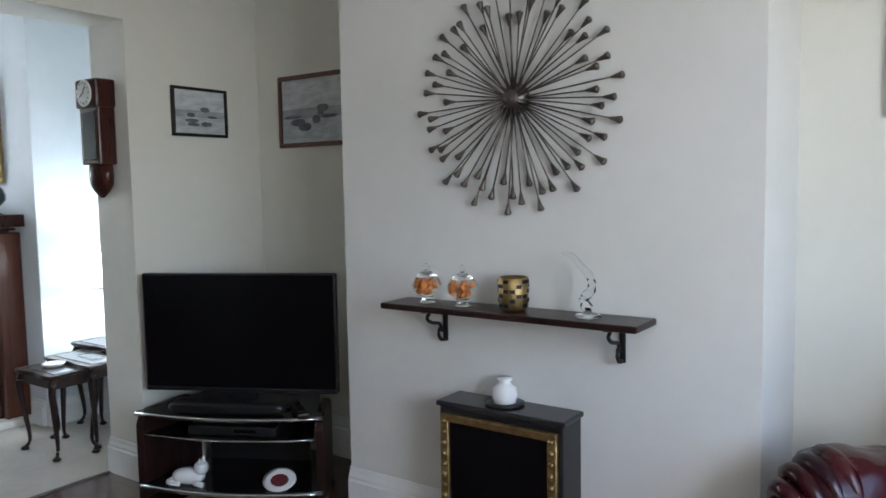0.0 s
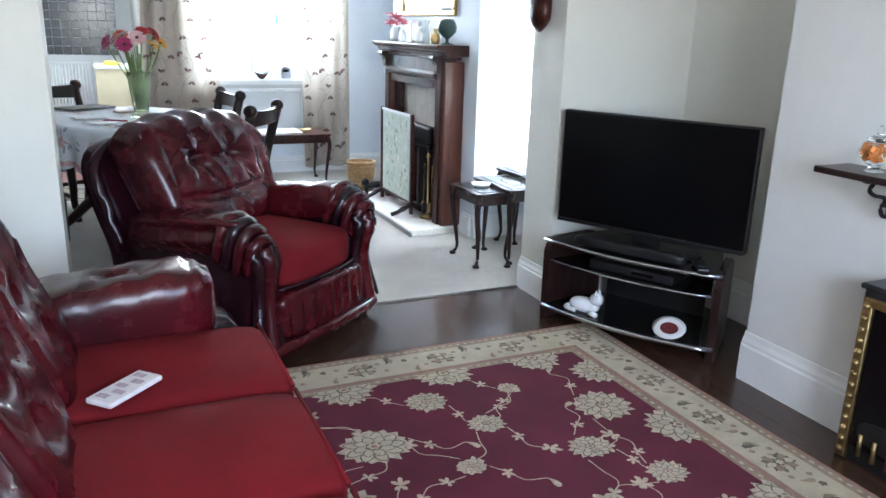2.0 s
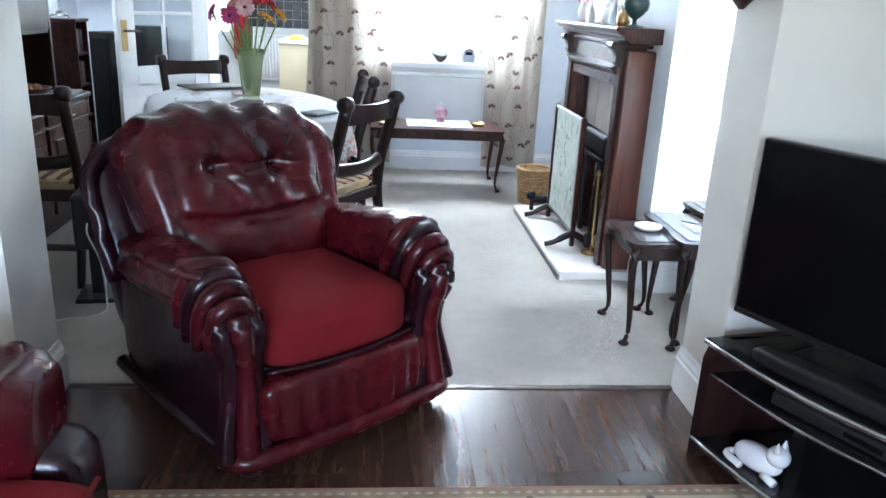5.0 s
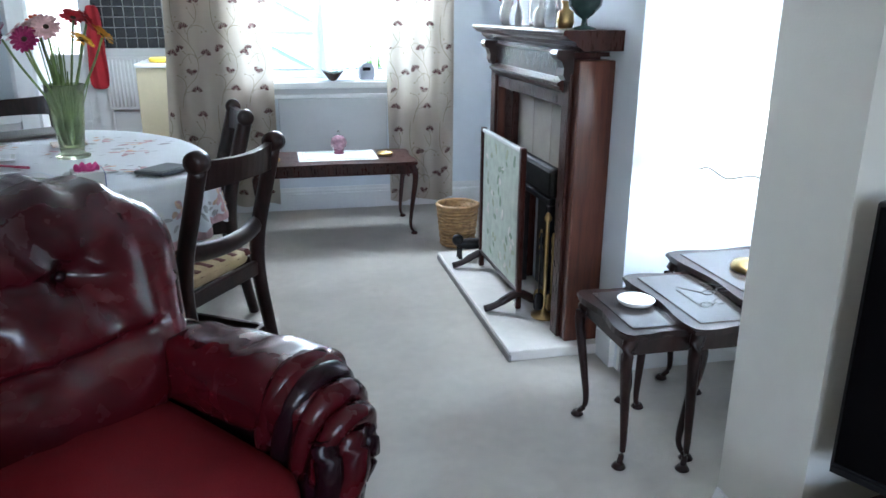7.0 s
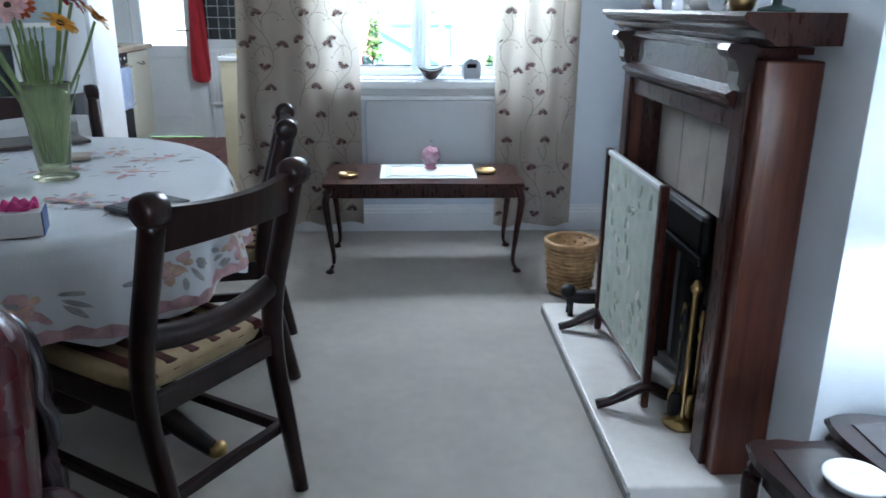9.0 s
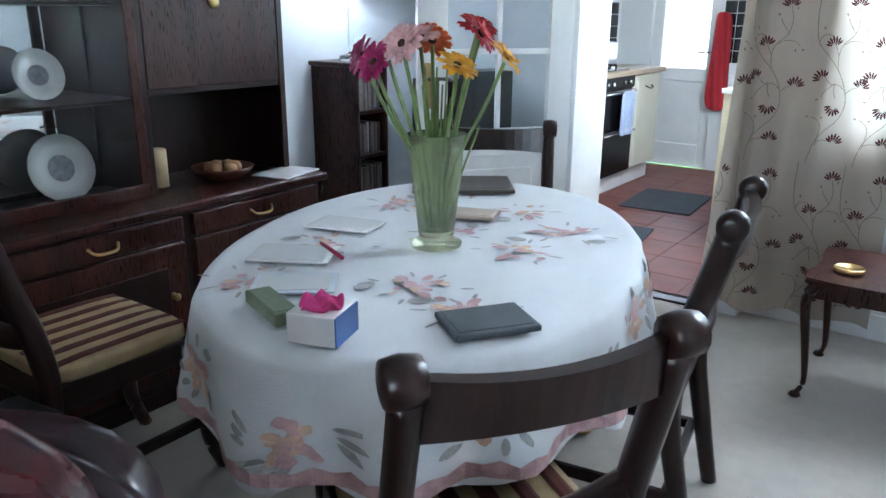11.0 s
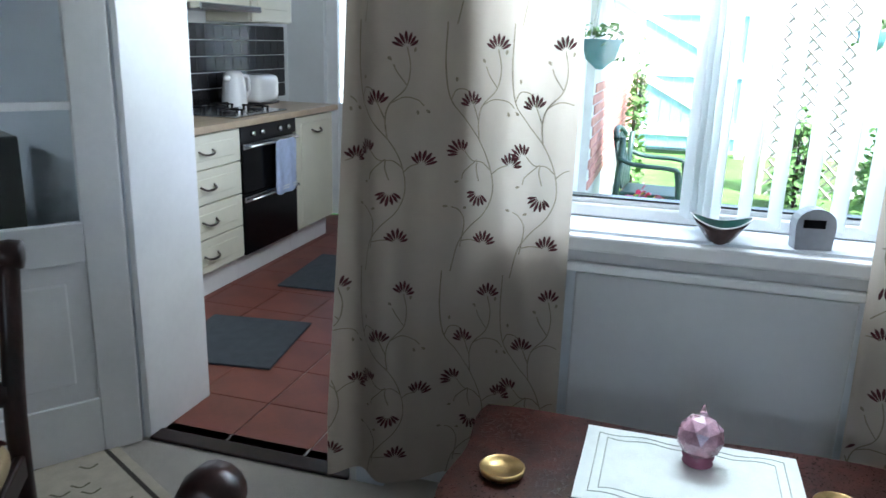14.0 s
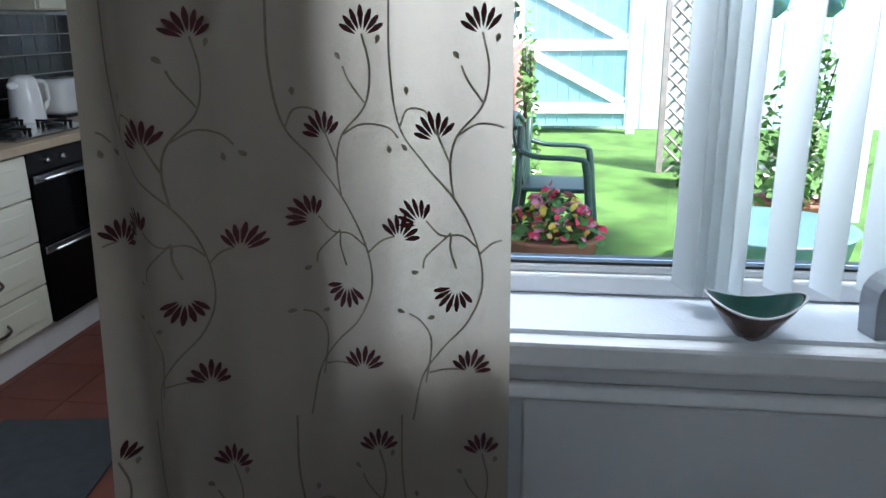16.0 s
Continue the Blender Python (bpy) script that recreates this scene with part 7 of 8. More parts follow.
curtain("curtain", -0.785, -0.105, 1, 0.0, "cream curtain with embroidered red flowers beside the window")
curtain("curtain", 0.62, 1.06, 2, 0.0, "narrow cream curtain with embroidered red flowers")
g = thing("curtain_pole", at(0, 3.52, 2.39), "wooden curtain pole above the window", "curtain pole")
bm = bmesh.new()
tube(bm, [(-0.85, 0, 0), (1.15, 0, 0)], 0.014, 10)
part("pole", bm, M["mahog"], g, smooth=True)
for x in (-0.80, 1.10):
    bm = bmesh.new()
    tube(bm, [(x, 0, 0), (x, 0.138, 0)], 0.01, 8)
    part("bracket", bm, M["brass"], g, smooth=True)
g = thing("glass_bowl", at(0.277, 3.675, 0.853) @ Matrix.Scale(0.86, 4), "dark green and bronze leaf-shaped bowl on the sill", "bowl")
bm = bmesh.new()
n = 28
rings = []
for q, z in ((0.25, 0.0), (0.32, 0.004), (0.55, 0.025), (0.85, 0.055), (1.0, 0.075)):
    ring = []
    for i in range(n):
        t = i * math.tau / n
        lift = 0.014 * math.cos(2 * t) * q ** 2
        ring.append(bm.verts.new((0.088 * q * math.cos(t), 0.058 * q * math.sin(t), z + lift)))
    rings.append(ring)
for q, z in ((0.95, 0.074), (0.6, 0.034), (0.2, 0.012)):
    rings.append([bm.verts.new((0.088 * q * math.cos(i * math.tau / n), 0.058 * q * math.sin(i * math.tau / n), z + 0.014 * math.cos(2 * i * math.tau / n) * q ** 2)) for i in range(n)])
for a, b in zip(rings, rings[1:]):
    for i in range(n):
        bm.faces.new((a[i], a[(i + 1) % n], b[(i + 1) % n], b[i]))
bm.faces.new(rings[0][::-1])
bm.faces.new(rings[-1])
part("leaf_bowl", bm, mat("bowl_glaze", (0.05, 0.03, 0.03), 0.25, col2=(0.09, 0.05, 0.045), scale=9, coat=0.4), g, smooth=True)
bm = bmesh.new()
rings = [[bm.verts.new((0.088 * q * math.cos(i * math.tau / n), 0.058 * q * math.sin(i * math.tau / n), z + 0.014 * math.cos(2 * i * math.tau / n) * q ** 2)) for i in range(n)] for q, z in ((0.94, 0.0755), (0.6, 0.037), (0.2, 0.0155))]
for a, b in zip(rings, rings[1:]):
    for i in range(n):
        bm.faces.new((a[i], a[(i + 1) % n], b[(i + 1) % n], b[i]))
bm.faces.new(rings[-1])
part("green_inside", bm, mat("green_glaze", (0.008, 0.085, 0.065), 0.35, var=0.2, scale=20), g, "deep green glazed inside", True)
bm = bmesh.new()
tube(bm, [(0.088 * math.cos(t), 0.058 * math.sin(t), 0.076 + 0.014 * math.cos(2 * t)) for t in [i * math.tau / 40 for i in range(41)]], 0.0022, 6)
part("pale_rim", bm, M["china"], g, smooth=True)
g = thing("sill_clock", at(0.50, 3.70, 0.853, 12), "silver arched digital clock on the sill", "clock")
bm = bmesh.new()
prism(bm, [(-0.045, 0), (-0.05, 0.06)] + [(0.05 * math.cos(t), 0.072 + 0.042 * math.sin(t)) for t in [math.pi - k * math.pi / 10 for k in range(11)]] + [(0.05, 0.06), (0.045, 0)], -0.022, 0.022, "y")
part("case", bm, mat("silver_plastic", (0.36, 0.38, 0.42), 0.35, 0.4, var=0.1), g)
boxpart("display", (-0.005, -0.0225, 0.075), (0.055, 0.003, 0.022), M["screen"], g, 0.001, "dark display window")


# ---- kitchen ----
KW = mat("kitchen_wall", (0.74, 0.76, 0.76), 0.6, var=0.03, scale=3)
CREAMP = mat("cream_unit", (0.66, 0.64, 0.52), 0.38, var=0.04, scale=5)
BEECH = mat("beech_worktop", (0.42, 0.33, 0.23), 0.4, var=0.15, scale=4, stretch=(8, 1, 1))
BLKT = mat("black_tile", (0.010, 0.010, 0.012), 0.2, var=0.3, scale=6, coat=0.1, island=0.4)
GROUT = mat("pale_grout", (0.55, 0.55, 0.54), 0.8, var=0.1)
TERRA = mat("terracotta", (0.17, 0.050, 0.034), 0.5, var=0.18, scale=5, bump=0.05, island=0.14)
wall("wall_kitchen_west", (-3.0, 3.91, 0), (-2.72, 7.1, CEIL), KW, "white painted kitchen wall behind the units")
wall("wall_kitchen_north", (-2.72, 6.90, 0), (-0.5, 7.1, CEIL), KW, "white painted kitchen end wall with a door opening", [(-2.42, -1.84, 0.0, 2.05)])
# this window opening is unseen, added to go with the kitchen fill lamp
wall("wall_kitchen_east", (-0.62, 3.951, -0.2), (-0.5, 6.90, CEIL), KW, "kitchen side wall with an added, unseen window opening", [(4.05, 5.3, 1.05, 2.1)], "y")
kf = tagged(span("floor_kitchen", (-2.72, 3.62, -0.1), (-0.62, 6.90, -0.006), GROUT), "terracotta tiled kitchen floor", "floor", kind="structure")


def kitchen():
    for y0, y1, kind in ((3.95, 4.55, "door"), (4.55, 5.205, "drawers"), (5.84, 6.36, "door")):
        u = thing("kitchen_unit", at(-2.1, (y0 + y1) / 2, 0), "cream panelled kitchen base unit with %s" % ("four drawers" if kind == "drawers" else "a framed door"), "kitchen unit", "kitchen units")
        w = y1 - y0
        boxpart("carcass", (-0.30, 0, 0.50), (0.55, w - 0.004, 0.72), CREAMP, u, 0.002)
        boxpart("plinth", (-0.07, 0, 0.065), (0.02, w, 0.13), M["white"], u, 0.002)
        zs = [0.145, 0.325, 0.505, 0.685, 0.862] if kind == "drawers" else [0.145, 0.862]
        for a, b in zip(zs, zs[1:]):
            d = boxpart("drawer_front" if kind == "drawers" else "unit_door", (-0.012, 0, (a + b) / 2), (0.02, w - 0.008, b - a - 0.006), CREAMP, u, 0.004)
            boxpart("raised_panel", (0.0, 0, (a + b) / 2), (0.006, w - 0.12, b - a - 0.09), CREAMP, d, 0.003)
            bm = bmesh.new()
            zc = (a + b) / 2 + (0.0 if kind == "drawers" else 0.26)
            tube(bm, curve([(0.002, -0.06, zc + 0.008), (0.026, -0.045, zc - 0.006), (0.03, 0, zc - 0.012), (0.026, 0.045, zc - 0.006), (0.002, 0.06, zc + 0.008)], 4), 0.006, 6)
            part("bow_handle", bm, M["bronze"], d, "dark bow handle", True)
    o = thing("oven", at(-2.1, 5.522, 0), "black built-under oven with a steel trim and hanging towel", "oven")
    boxpart("body", (-0.30, 0, 0.50), (0.55, 0.626, 0.72), M["black"], o, 0.002)
    boxpart("control_panel", (-0.012, 0, 0.82), (0.022, 0.62, 0.085), M["black"], o, 0.003)
    boxpart("upper_door", (-0.008, 0, 0.63), (0.02, 0.61, 0.27), M["screen"], o, 0.003, "black glass oven door")
    boxpart("lower_door", (-0.008, 0, 0.31), (0.02, 0.61, 0.33), M["screen"], o, 0.003, "black glass oven door")
    for z in (0.755, 0.46):
        boxpart("steel_trim", (0.005, 0, z), (0.012, 0.60, 0.035), M["steel"], o, 0.004, "steel handle strip")
        bm = bmesh.new()
        tube(bm, [(0.035, -0.27, z), (0.035, 0.27, z)], 0.009, 8)
        part("door_bar", bm, M["steel"], o, smooth=True)
    boxpart("plinth", (-0.07, 0, 0.065), (0.02, 0.63, 0.13), M["white"], o, 0.002)
    for y in (-0.2, -0.1, 0.1, 0.2):
        bm = bmesh.new()
        lathe(bm, [(0.016, 0), (0.014, 0.018), (0.004, 0.02)], 12, (0.0, y, 0.82), Matrix.Rotation(radians(90), 4, "Y"))
        part("knob", bm, M["steel"], o, smooth=True)
    t = thing("tea_towel", at(-2.055, 5.62, 0), "pale blue tea towel hanging on the oven rail", "towel")
    bm = bmesh.new()

    def hang(w, u):
        w.x += 0.006 * math.sin(w.y * 50 + w.z * 4)
        return w
    pad(bm, (0.0, 0, 0.60), (0.006, 0.12, 0.16), 12, 12, hang)
    part("cloth", bm, mat("blue_towel", (0.42, 0.50, 0.68), 0.9, var=0.1, scale=30, bump=0.4, bscale=300), t, smooth=True)
    for z in (0.47, 0.485):
        boxpart("woven_band", (0.007, 0, z), (0.003, 0.236, 0.006), mat("white_weave", (0.7, 0.72, 0.75), 0.9), t, 0)
    w = thing("worktop", at(0, 0, 0), "beech effect worktop along the kitchen units", "worktop")
    span("slab", (-2.719, 3.93, 0.868), (-2.075, 6.40, 0.906), BEECH, w, 0.006)
    h = thing("hob", at(-2.38, 5.5, 0.907), "black gas hob with iron pan supports", "hob")
    boxpart("plate", (0, 0, 0.005), (0.50, 0.58, 0.01), M["steel"], h, 0.004)
    for x in (-0.12, 0.12):
        for y in (-0.14, 0.14):
            bm = bmesh.new()
            lathe(bm, [(0.04, 0.01), (0.035, 0.022), (0.01, 0.024)], 14, (x, y, 0))
            for a in (0, 90):
                box(bm, (x, y, 0.034), (0.18, 0.008, 0.01), 0.002, Matrix.Rotation(radians(a), 4, "Z"))
            for sx, sy in ((-0.08, 0), (0.08, 0), (0, -0.08), (0, 0.08)):
                box(bm, (x + sx, y + sy, 0.02), (0.01, 0.01, 0.024))
            part("burner", bm, M["iron"], h)
    k = thing("kettle", at(-2.50, 5.80, 0.907), "white jug kettle on the worktop", "kettle")
    bm = bmesh.new()
    lathe(bm, [(0.075, 0), (0.08, 0.02), (0.07, 0.14), (0.06, 0.2), (0.05, 0.215), (0.02, 0.225)], 20)
    part("jug", bm, M["china"], k, smooth=True)
    bm = bmesh.new()
    tube(bm, curve([(0.02, 0.055, 0.19), (0.03, 0.11, 0.18), (0.03, 0.12, 0.1), (0.02, 0.075, 0.04)], 5), 0.012, 8)
    part("handle", bm, M["china"], k, smooth=True)
    bm = bmesh.new()
    pad(bm, (0, -0.075, 0.18), (0.02, 0.03, 0.02), 2, 4)
    part("spout", bm, M["china"], k, smooth=True)
    t = thing("toaster", at(-2.52, 6.12, 0.907), "white toaster on the worktop", "toaster")
    bm = bmesh.new()
    pad(bm, (0, 0, 0.10), (0.09, 0.14, 0.09), 6, 6)
    part("case", bm, M["china"], t, smooth=True)
    boxpart("base", (0, 0, 0.008), (0.16, 0.26, 0.016), M["black"], t, 0.003)
    for x in (-0.025, 0.025):
        boxpart("slot", (x, 0, 0.19), (0.02, 0.2, 0.004), M["black"], t, 0)
    b = thing("coffee_maker", at(-2.50, 5.08, 0.907), "black and steel coffee maker on the worktop", "coffee maker")
    boxpart("body", (-0.05, 0, 0.15), (0.1, 0.18, 0.30), M["black"], b, 0.01)
    boxpart("head", (0.05, 0, 0.26), (0.14, 0.18, 0.08), M["black"], b, 0.01)
    bm = bmesh.new()
    lathe(bm, [(0.05, 0), (0.06, 0.02), (0.05, 0.11), (0.04, 0.12)], 16, (0.06, 0, 0.02))
    part("jug", bm, M["steel"], b, smooth=True)
    boxpart("foot", (0.03, 0, 0.01), (0.2, 0.18, 0.02), M["black"], b, 0.004)
    for y0, y1 in ((3.95, 4.75), (4.75, 5.2), (5.85, 6.36)):
        u = thing("wall_cupboard", at(-2.71, (y0 + y1) / 2, 1.42), "cream panelled kitchen wall cupboard", "wall cupboard", "kitchen wall cupboards")
        boxpart("carcass", (0.15, 0, 0.36), (0.30, y1 - y0 - 0.004, 0.72), CREAMP, u, 0.002)
        d = boxpart("cupboard_door", (0.312, 0, 0.36), (0.02, y1 - y0 - 0.01, 0.71), CREAMP, u, 0.004)
        boxpart("raised_panel", (0.324, 0, 0.36), (0.006, y1 - y0 - 0.14, 0.56), CREAMP, d, 0.003)
    e = thing("extractor_hood", at(-2.71, 5.525, 1.50), "cream slim cooker hood above the hob", "cooker hood")
    boxpart("canopy", (0.16, 0, 0.32), (0.32, 0.62, 0.64), CREAMP, e, 0.004)
    boxpart("visor", (0.2, 0, -0.01), (0.40, 0.62, 0.035), M["steel"], e, 0.006)


def tiled(name, origin, u, v, nu, nv, size, label, normal):
    """Square tiles proud of a grouted backing."""
    f = thing(name, at(0, 0, 0), label, "tiled splashback", kind="structure")
    me = None
    o, U, V, N = Vector(origin), Vector(u), Vector(v), Vector(normal)
    bm = bmesh.new()
    c = o + U * nu * size / 2 + V * nv * size / 2
    a, b = abs(U.x) > 0.5, abs(U.y) > 0.5
    box(bm, c + N * 0.003, (nu * size if a else 0.006, nu * size if b else 0.006, nv * size))
    part("grout_bed", bm, GROUT, f)
    bm = bmesh.new()
    box(bm, (0, 0, 0), (size - 0.006 if a else 0.008, size - 0.006 if b else 0.008, size - 0.006), 0.0015, seg=1)
    me = bpy.data.meshes.new("tile")
    bm.to_mesh(me)
    bm.free()
    me.materials.append(BLKT)
    for i in range(nu):
        for j in range(nv):
            t = new("tile", me)
            t.location = o + U * (i + 0.5) * size + V * (j + 0.5) * size + N * 0.008
            t.parent = f


kitchen()
tiled("splashback_west", (-2.72, 3.93, 0.907), (0, 1, 0), (0, 0, 1), 29, 5, 0.1, "black square tiles with white grout behind the worktop", (1, 0, 0))
tiled("splashback_north", (-1.80, 6.90, 0.92), (1, 0, 0), (0, 0, 1), 10, 7, 0.1, "black square tiles with white grout on the end wall", (0, -1, 0))
u = thing("kitchen_unit", at(-0.92, 4.95, 0), "cream end base unit standing by the doorway", "kitchen unit", "kitchen units")
boxpart("carcass", (0, 0, 0.445), (0.34, 0.62, 0.87), mat("ivory_panel", (0.62, 0.54, 0.36), 0.45, var=0.05), u, 0.004)
boxpart("top_slab", (0, 0, 0.895), (0.36, 0.66, 0.03), M["china"], u, 0.006)
g = thing("yellow_sponge", at(-0.94, 4.78, 0.911), "yellow cloth folded on the end unit", "cloth")
bm = bmesh.new()
pad(bm, (0, 0, 0.02), (0.07, 0.05, 0.02), 4, 5)
part("fold", bm, mat("yellow_cloth", (0.65, 0.45, 0.05), 0.8), g, smooth=True)
u = thing("radiator", at(-1.42, 6.85, 0.30), "white ribbed panel radiator below the black tiles", "radiator")
boxpart("panel", (0, 0, 0.28), (0.60, 0.03, 0.52), M["white"], u, 0.006)
for k in range(16):
    bm = bmesh.new()
    tube(bm, [(-0.27 + k * 0.036, -0.016, 0.05), (-0.27 + k * 0.036, -0.016, 0.51)], 0.010, 6)
    part("rib", bm, M["white"], u, smooth=True)
for x in (-0.28, 0.28):
    boxpart("bracket", (x, 0.03, 0.28), (0.03, 0.04, 0.4), M["white"], u, 0.003)
    boxpart("pipe", (x, 0.0, -0.14), (0.018, 0.018, 0.32), M["white"], u, 0.004)
g = thing("red_apron", at(-1.78, 6.83, 0), "red apron hanging on a hook by the back door", "apron")
bm = bmesh.new()


def drape(w, u):
    w.y += 0.018 * math.sin(w.x * 60 + w.z * 5)
    w.x *= 0.75 + 0.35 * (0.5 - 0.5 * u.z)
    return w


pad(bm, (0, 0, 0.93), (0.09, 0.02, 0.40), 5, 14, drape)
part("cloth", bm, mat("red_cotton", (0.38, 0.02, 0.03), 0.9, var=0.15), g, smooth=True)
bm = bmesh.new()
tube(bm, [(0, 0.069, 1.34), (0, 0.0, 1.33)], 0.006, 6)
part("hook", bm, M["steel"], g)


def back_door():
    d = thing("door_2", at(0, 0, 0), "white glazed back door in the kitchen", "door", kind="structure")
    for a, b in ((-2.42, -2.33), (-1.93, -1.84)):
        span("stile", (a, 6.95, 0.0), (b, 7.0, 2.05), M["white"], d, 0.004)
    for a, b in ((0.0, 0.2), (0.75, 0.86), (1.95, 2.05)):
        span("rail", (-2.33, 6.95, a), (-1.93, 7.0, b), M["white"], d, 0.004)
    span("lower_panel", (-2.33, 6.965, 0.2), (-1.93, 6.985, 0.75), M["white"], d, 0.0)
    span("pane", (-2.33, 6.972, 0.86), (-1.93, 6.978, 1.95), M["glass"], d).visible_shadow = False
    bm = bmesh.new()
    tube(bm, [(-1.9, 6.95, 1.0), (-1.9, 6.90, 1.0), (-2.0, 6.90, 1.0)], 0.009, 8)
    part("lever", bm, M["steel"], d, smooth=True)


back_door()
for y, ln in ((4.42, 0.54), (5.52, 0.66)):
    g = thing("kitchen_mat", at(-1.66, y, 0.0, 8 if y < 5 else 4), "dark slate-blue mat on the terracotta floor", "mat", "kitchen mats")
    boxpart("woven_top", (0, 0, 0.006), (0.50, ln, 0.011), mat("slate_mat", (0.055, 0.065, 0.078), 0.95, var=0.15, scale=20, bump=0.5, bscale=400), g, 0.003)


def kitchen_tiles():
    me = None
    bm = bmesh.new()
    s = 0.298
    box(bm, (0, 0, -0.003), (s - 0.004, s - 0.004, 0.006), 0.0015, seg=1)
    me = bpy.data.meshes.new("floor_tile")
    bm.to_mesh(me)
    bm.free()
    me.materials.append(TERRA)
    for i in range(7):
        for j in range(11):
            x, y = -2.72 + (i + 0.5) * s, 3.63 + (j + 0.5) * s
            if x < -0.76:
                t = new("tile", me)
                t.location = (x, y, 0)
                t.parent = kf


# ---- garden ----
GRASS = mat("lawn", (0.075, 0.17, 0.03), 0.9, var=0.4, scale=3, bump=0.8, bscale=120)
gr = tagged(span("ground", (-150, 3.96, -0.4), (150, 400, -0.2), GRASS), "bright green garden lawn", "lawn", kind="structure")
tagged(span("patio", (-0.5, 3.96, -0.2), (3.2, 6.2, -0.16), mat("paving", (0.34, 0.33, 0.31), 0.8, var=0.15, scale=4, bump=0.1)), "grey paved patio outside the window", "paving", kind="structure")
GW = mat("garden_brick_paint", (0.42, 0.23, 0.20), 0.85, var=0.2, scale=6, bump=0.3, bscale=30)


def brick_wall():
    w = tagged(span("garden_wall", (-0.60, 7.1, -0.2), (-0.44, 13.2, 1.7), GROUT), "pink-red brick garden boundary wall", "wall", kind="structure")
    bm = bmesh.new()
    box(bm, (0, 0, 0), (0.012, 0.215, 0.065), 0.003, seg=1)
    me = bpy.data.meshes.new("brick")
    bm.to_mesh(me)
    bm.free()
    me.materials.append(mat("pink_brick", (0.46, 0.22, 0.18), 0.85, var=0.2, scale=12, bump=0.3, bscale=40, island=0.3))
    for j in range(10):
        for i in range(26):
            b = new("brick", me)
            b.location = (-0.435, 7.22 + i * 0.226 + (0.113 if j % 2 else 0), 0.35 + j * 0.077)
            b.parent = w
    tagged(span("wall_coping", (-0.64, 7.1, 1.7), (-0.40, 13.2, 1.76), M["stone"], None, 0.01), "pale stone coping on the garden wall", "coping", kind="structure")


brick_wall()


# added white slab: gives the back door's glass its blown-out daylight
tagged(span("yard_wall", (-4.5, 9.0, -0.2), (-0.62, 9.2, 2.4), M["white"]), "added white slab behind the kitchen for glare in the door glass", "wall", kind="structure")


def gate():
    g = thing("garden_gate", at(0.35, 13.3, -0.2), "pale blue boarded garden gate with white cross braces", "gate")
    BL = mat("pale_blue_paint", (0.22, 0.42, 0.50), 0.6, var=0.1, scale=5)
    for k in range(9):
        boxpart("board", (-0.7 + k * 0.155, 0.02, 1.1), (0.15, 0.025, 2.0), BL, g, 0.004)
    for z in (0.35, 1.2, 2.05):
        boxpart("ledge", (-0.08, -0.01, z), (1.42, 0.03, 0.14), M["white"], g, 0.004)
    for z in (0.42, 1.27):
        boxpart("brace", (-0.08, -0.012, z + 0.36), (1.5, 0.028, 0.13), M["white"], g, 0.004, m=Matrix.Rotation(radians(28), 4, "Y"))
    for x in (-0.85, 0.70):
        boxpart("post", (x, 0.02, 1.1), (0.12, 0.12, 2.2), M["white"], g, 0.006)


gate()


def trellis():
    t = thing("trellis_panel", at(1.55, 10.5, -0.2), "grey diagonal lattice trellis fence panel", "trellis")
    W = mat("weathered_wood", (0.30, 0.27, 0.25), 0.85, var=0.2, scale=10)
    for s in (-1, 1):
        for k in range(-9, 10):
            c = k * 0.14
            bm = bmesh.new()
            h, hw = 2.2, 0.45
            pts = []
            for q in range(41):
                zz = q * h / 40
                x = c + s * (zz - h / 2)
                if -hw <= x <= hw:
                    pts.append((x, zz))
            if len(pts) > 2:
                a, b = pts[0], pts[-1]
                tube(bm, [(a[0], 0.008 * s, a[1]), (b[0], 0.008 * s, b[1])], 0.014, 4)
                part("lath", bm, W, t)
    for x in (-0.47, 0.47):
        boxpart("frame_post", (x, 0, 1.1), (0.06, 0.06, 2.25), W, t, 0.004)


trellis()


def fence():
    f = thing("boundary_fence", at(1.0, 13.8, -0.2), "white and pale blue boarded boundary fence", "fence")
    BL = mat("pale_fence_paint", (0.48, 0.58, 0.60), 0.7, var=0.1, scale=5)
    for k in range(46):
        boxpart("fence_board", (-5.2 + k * 0.31, 0, 1.0), (0.30, 0.03, 2.0), BL, f, 0.004)


fence()


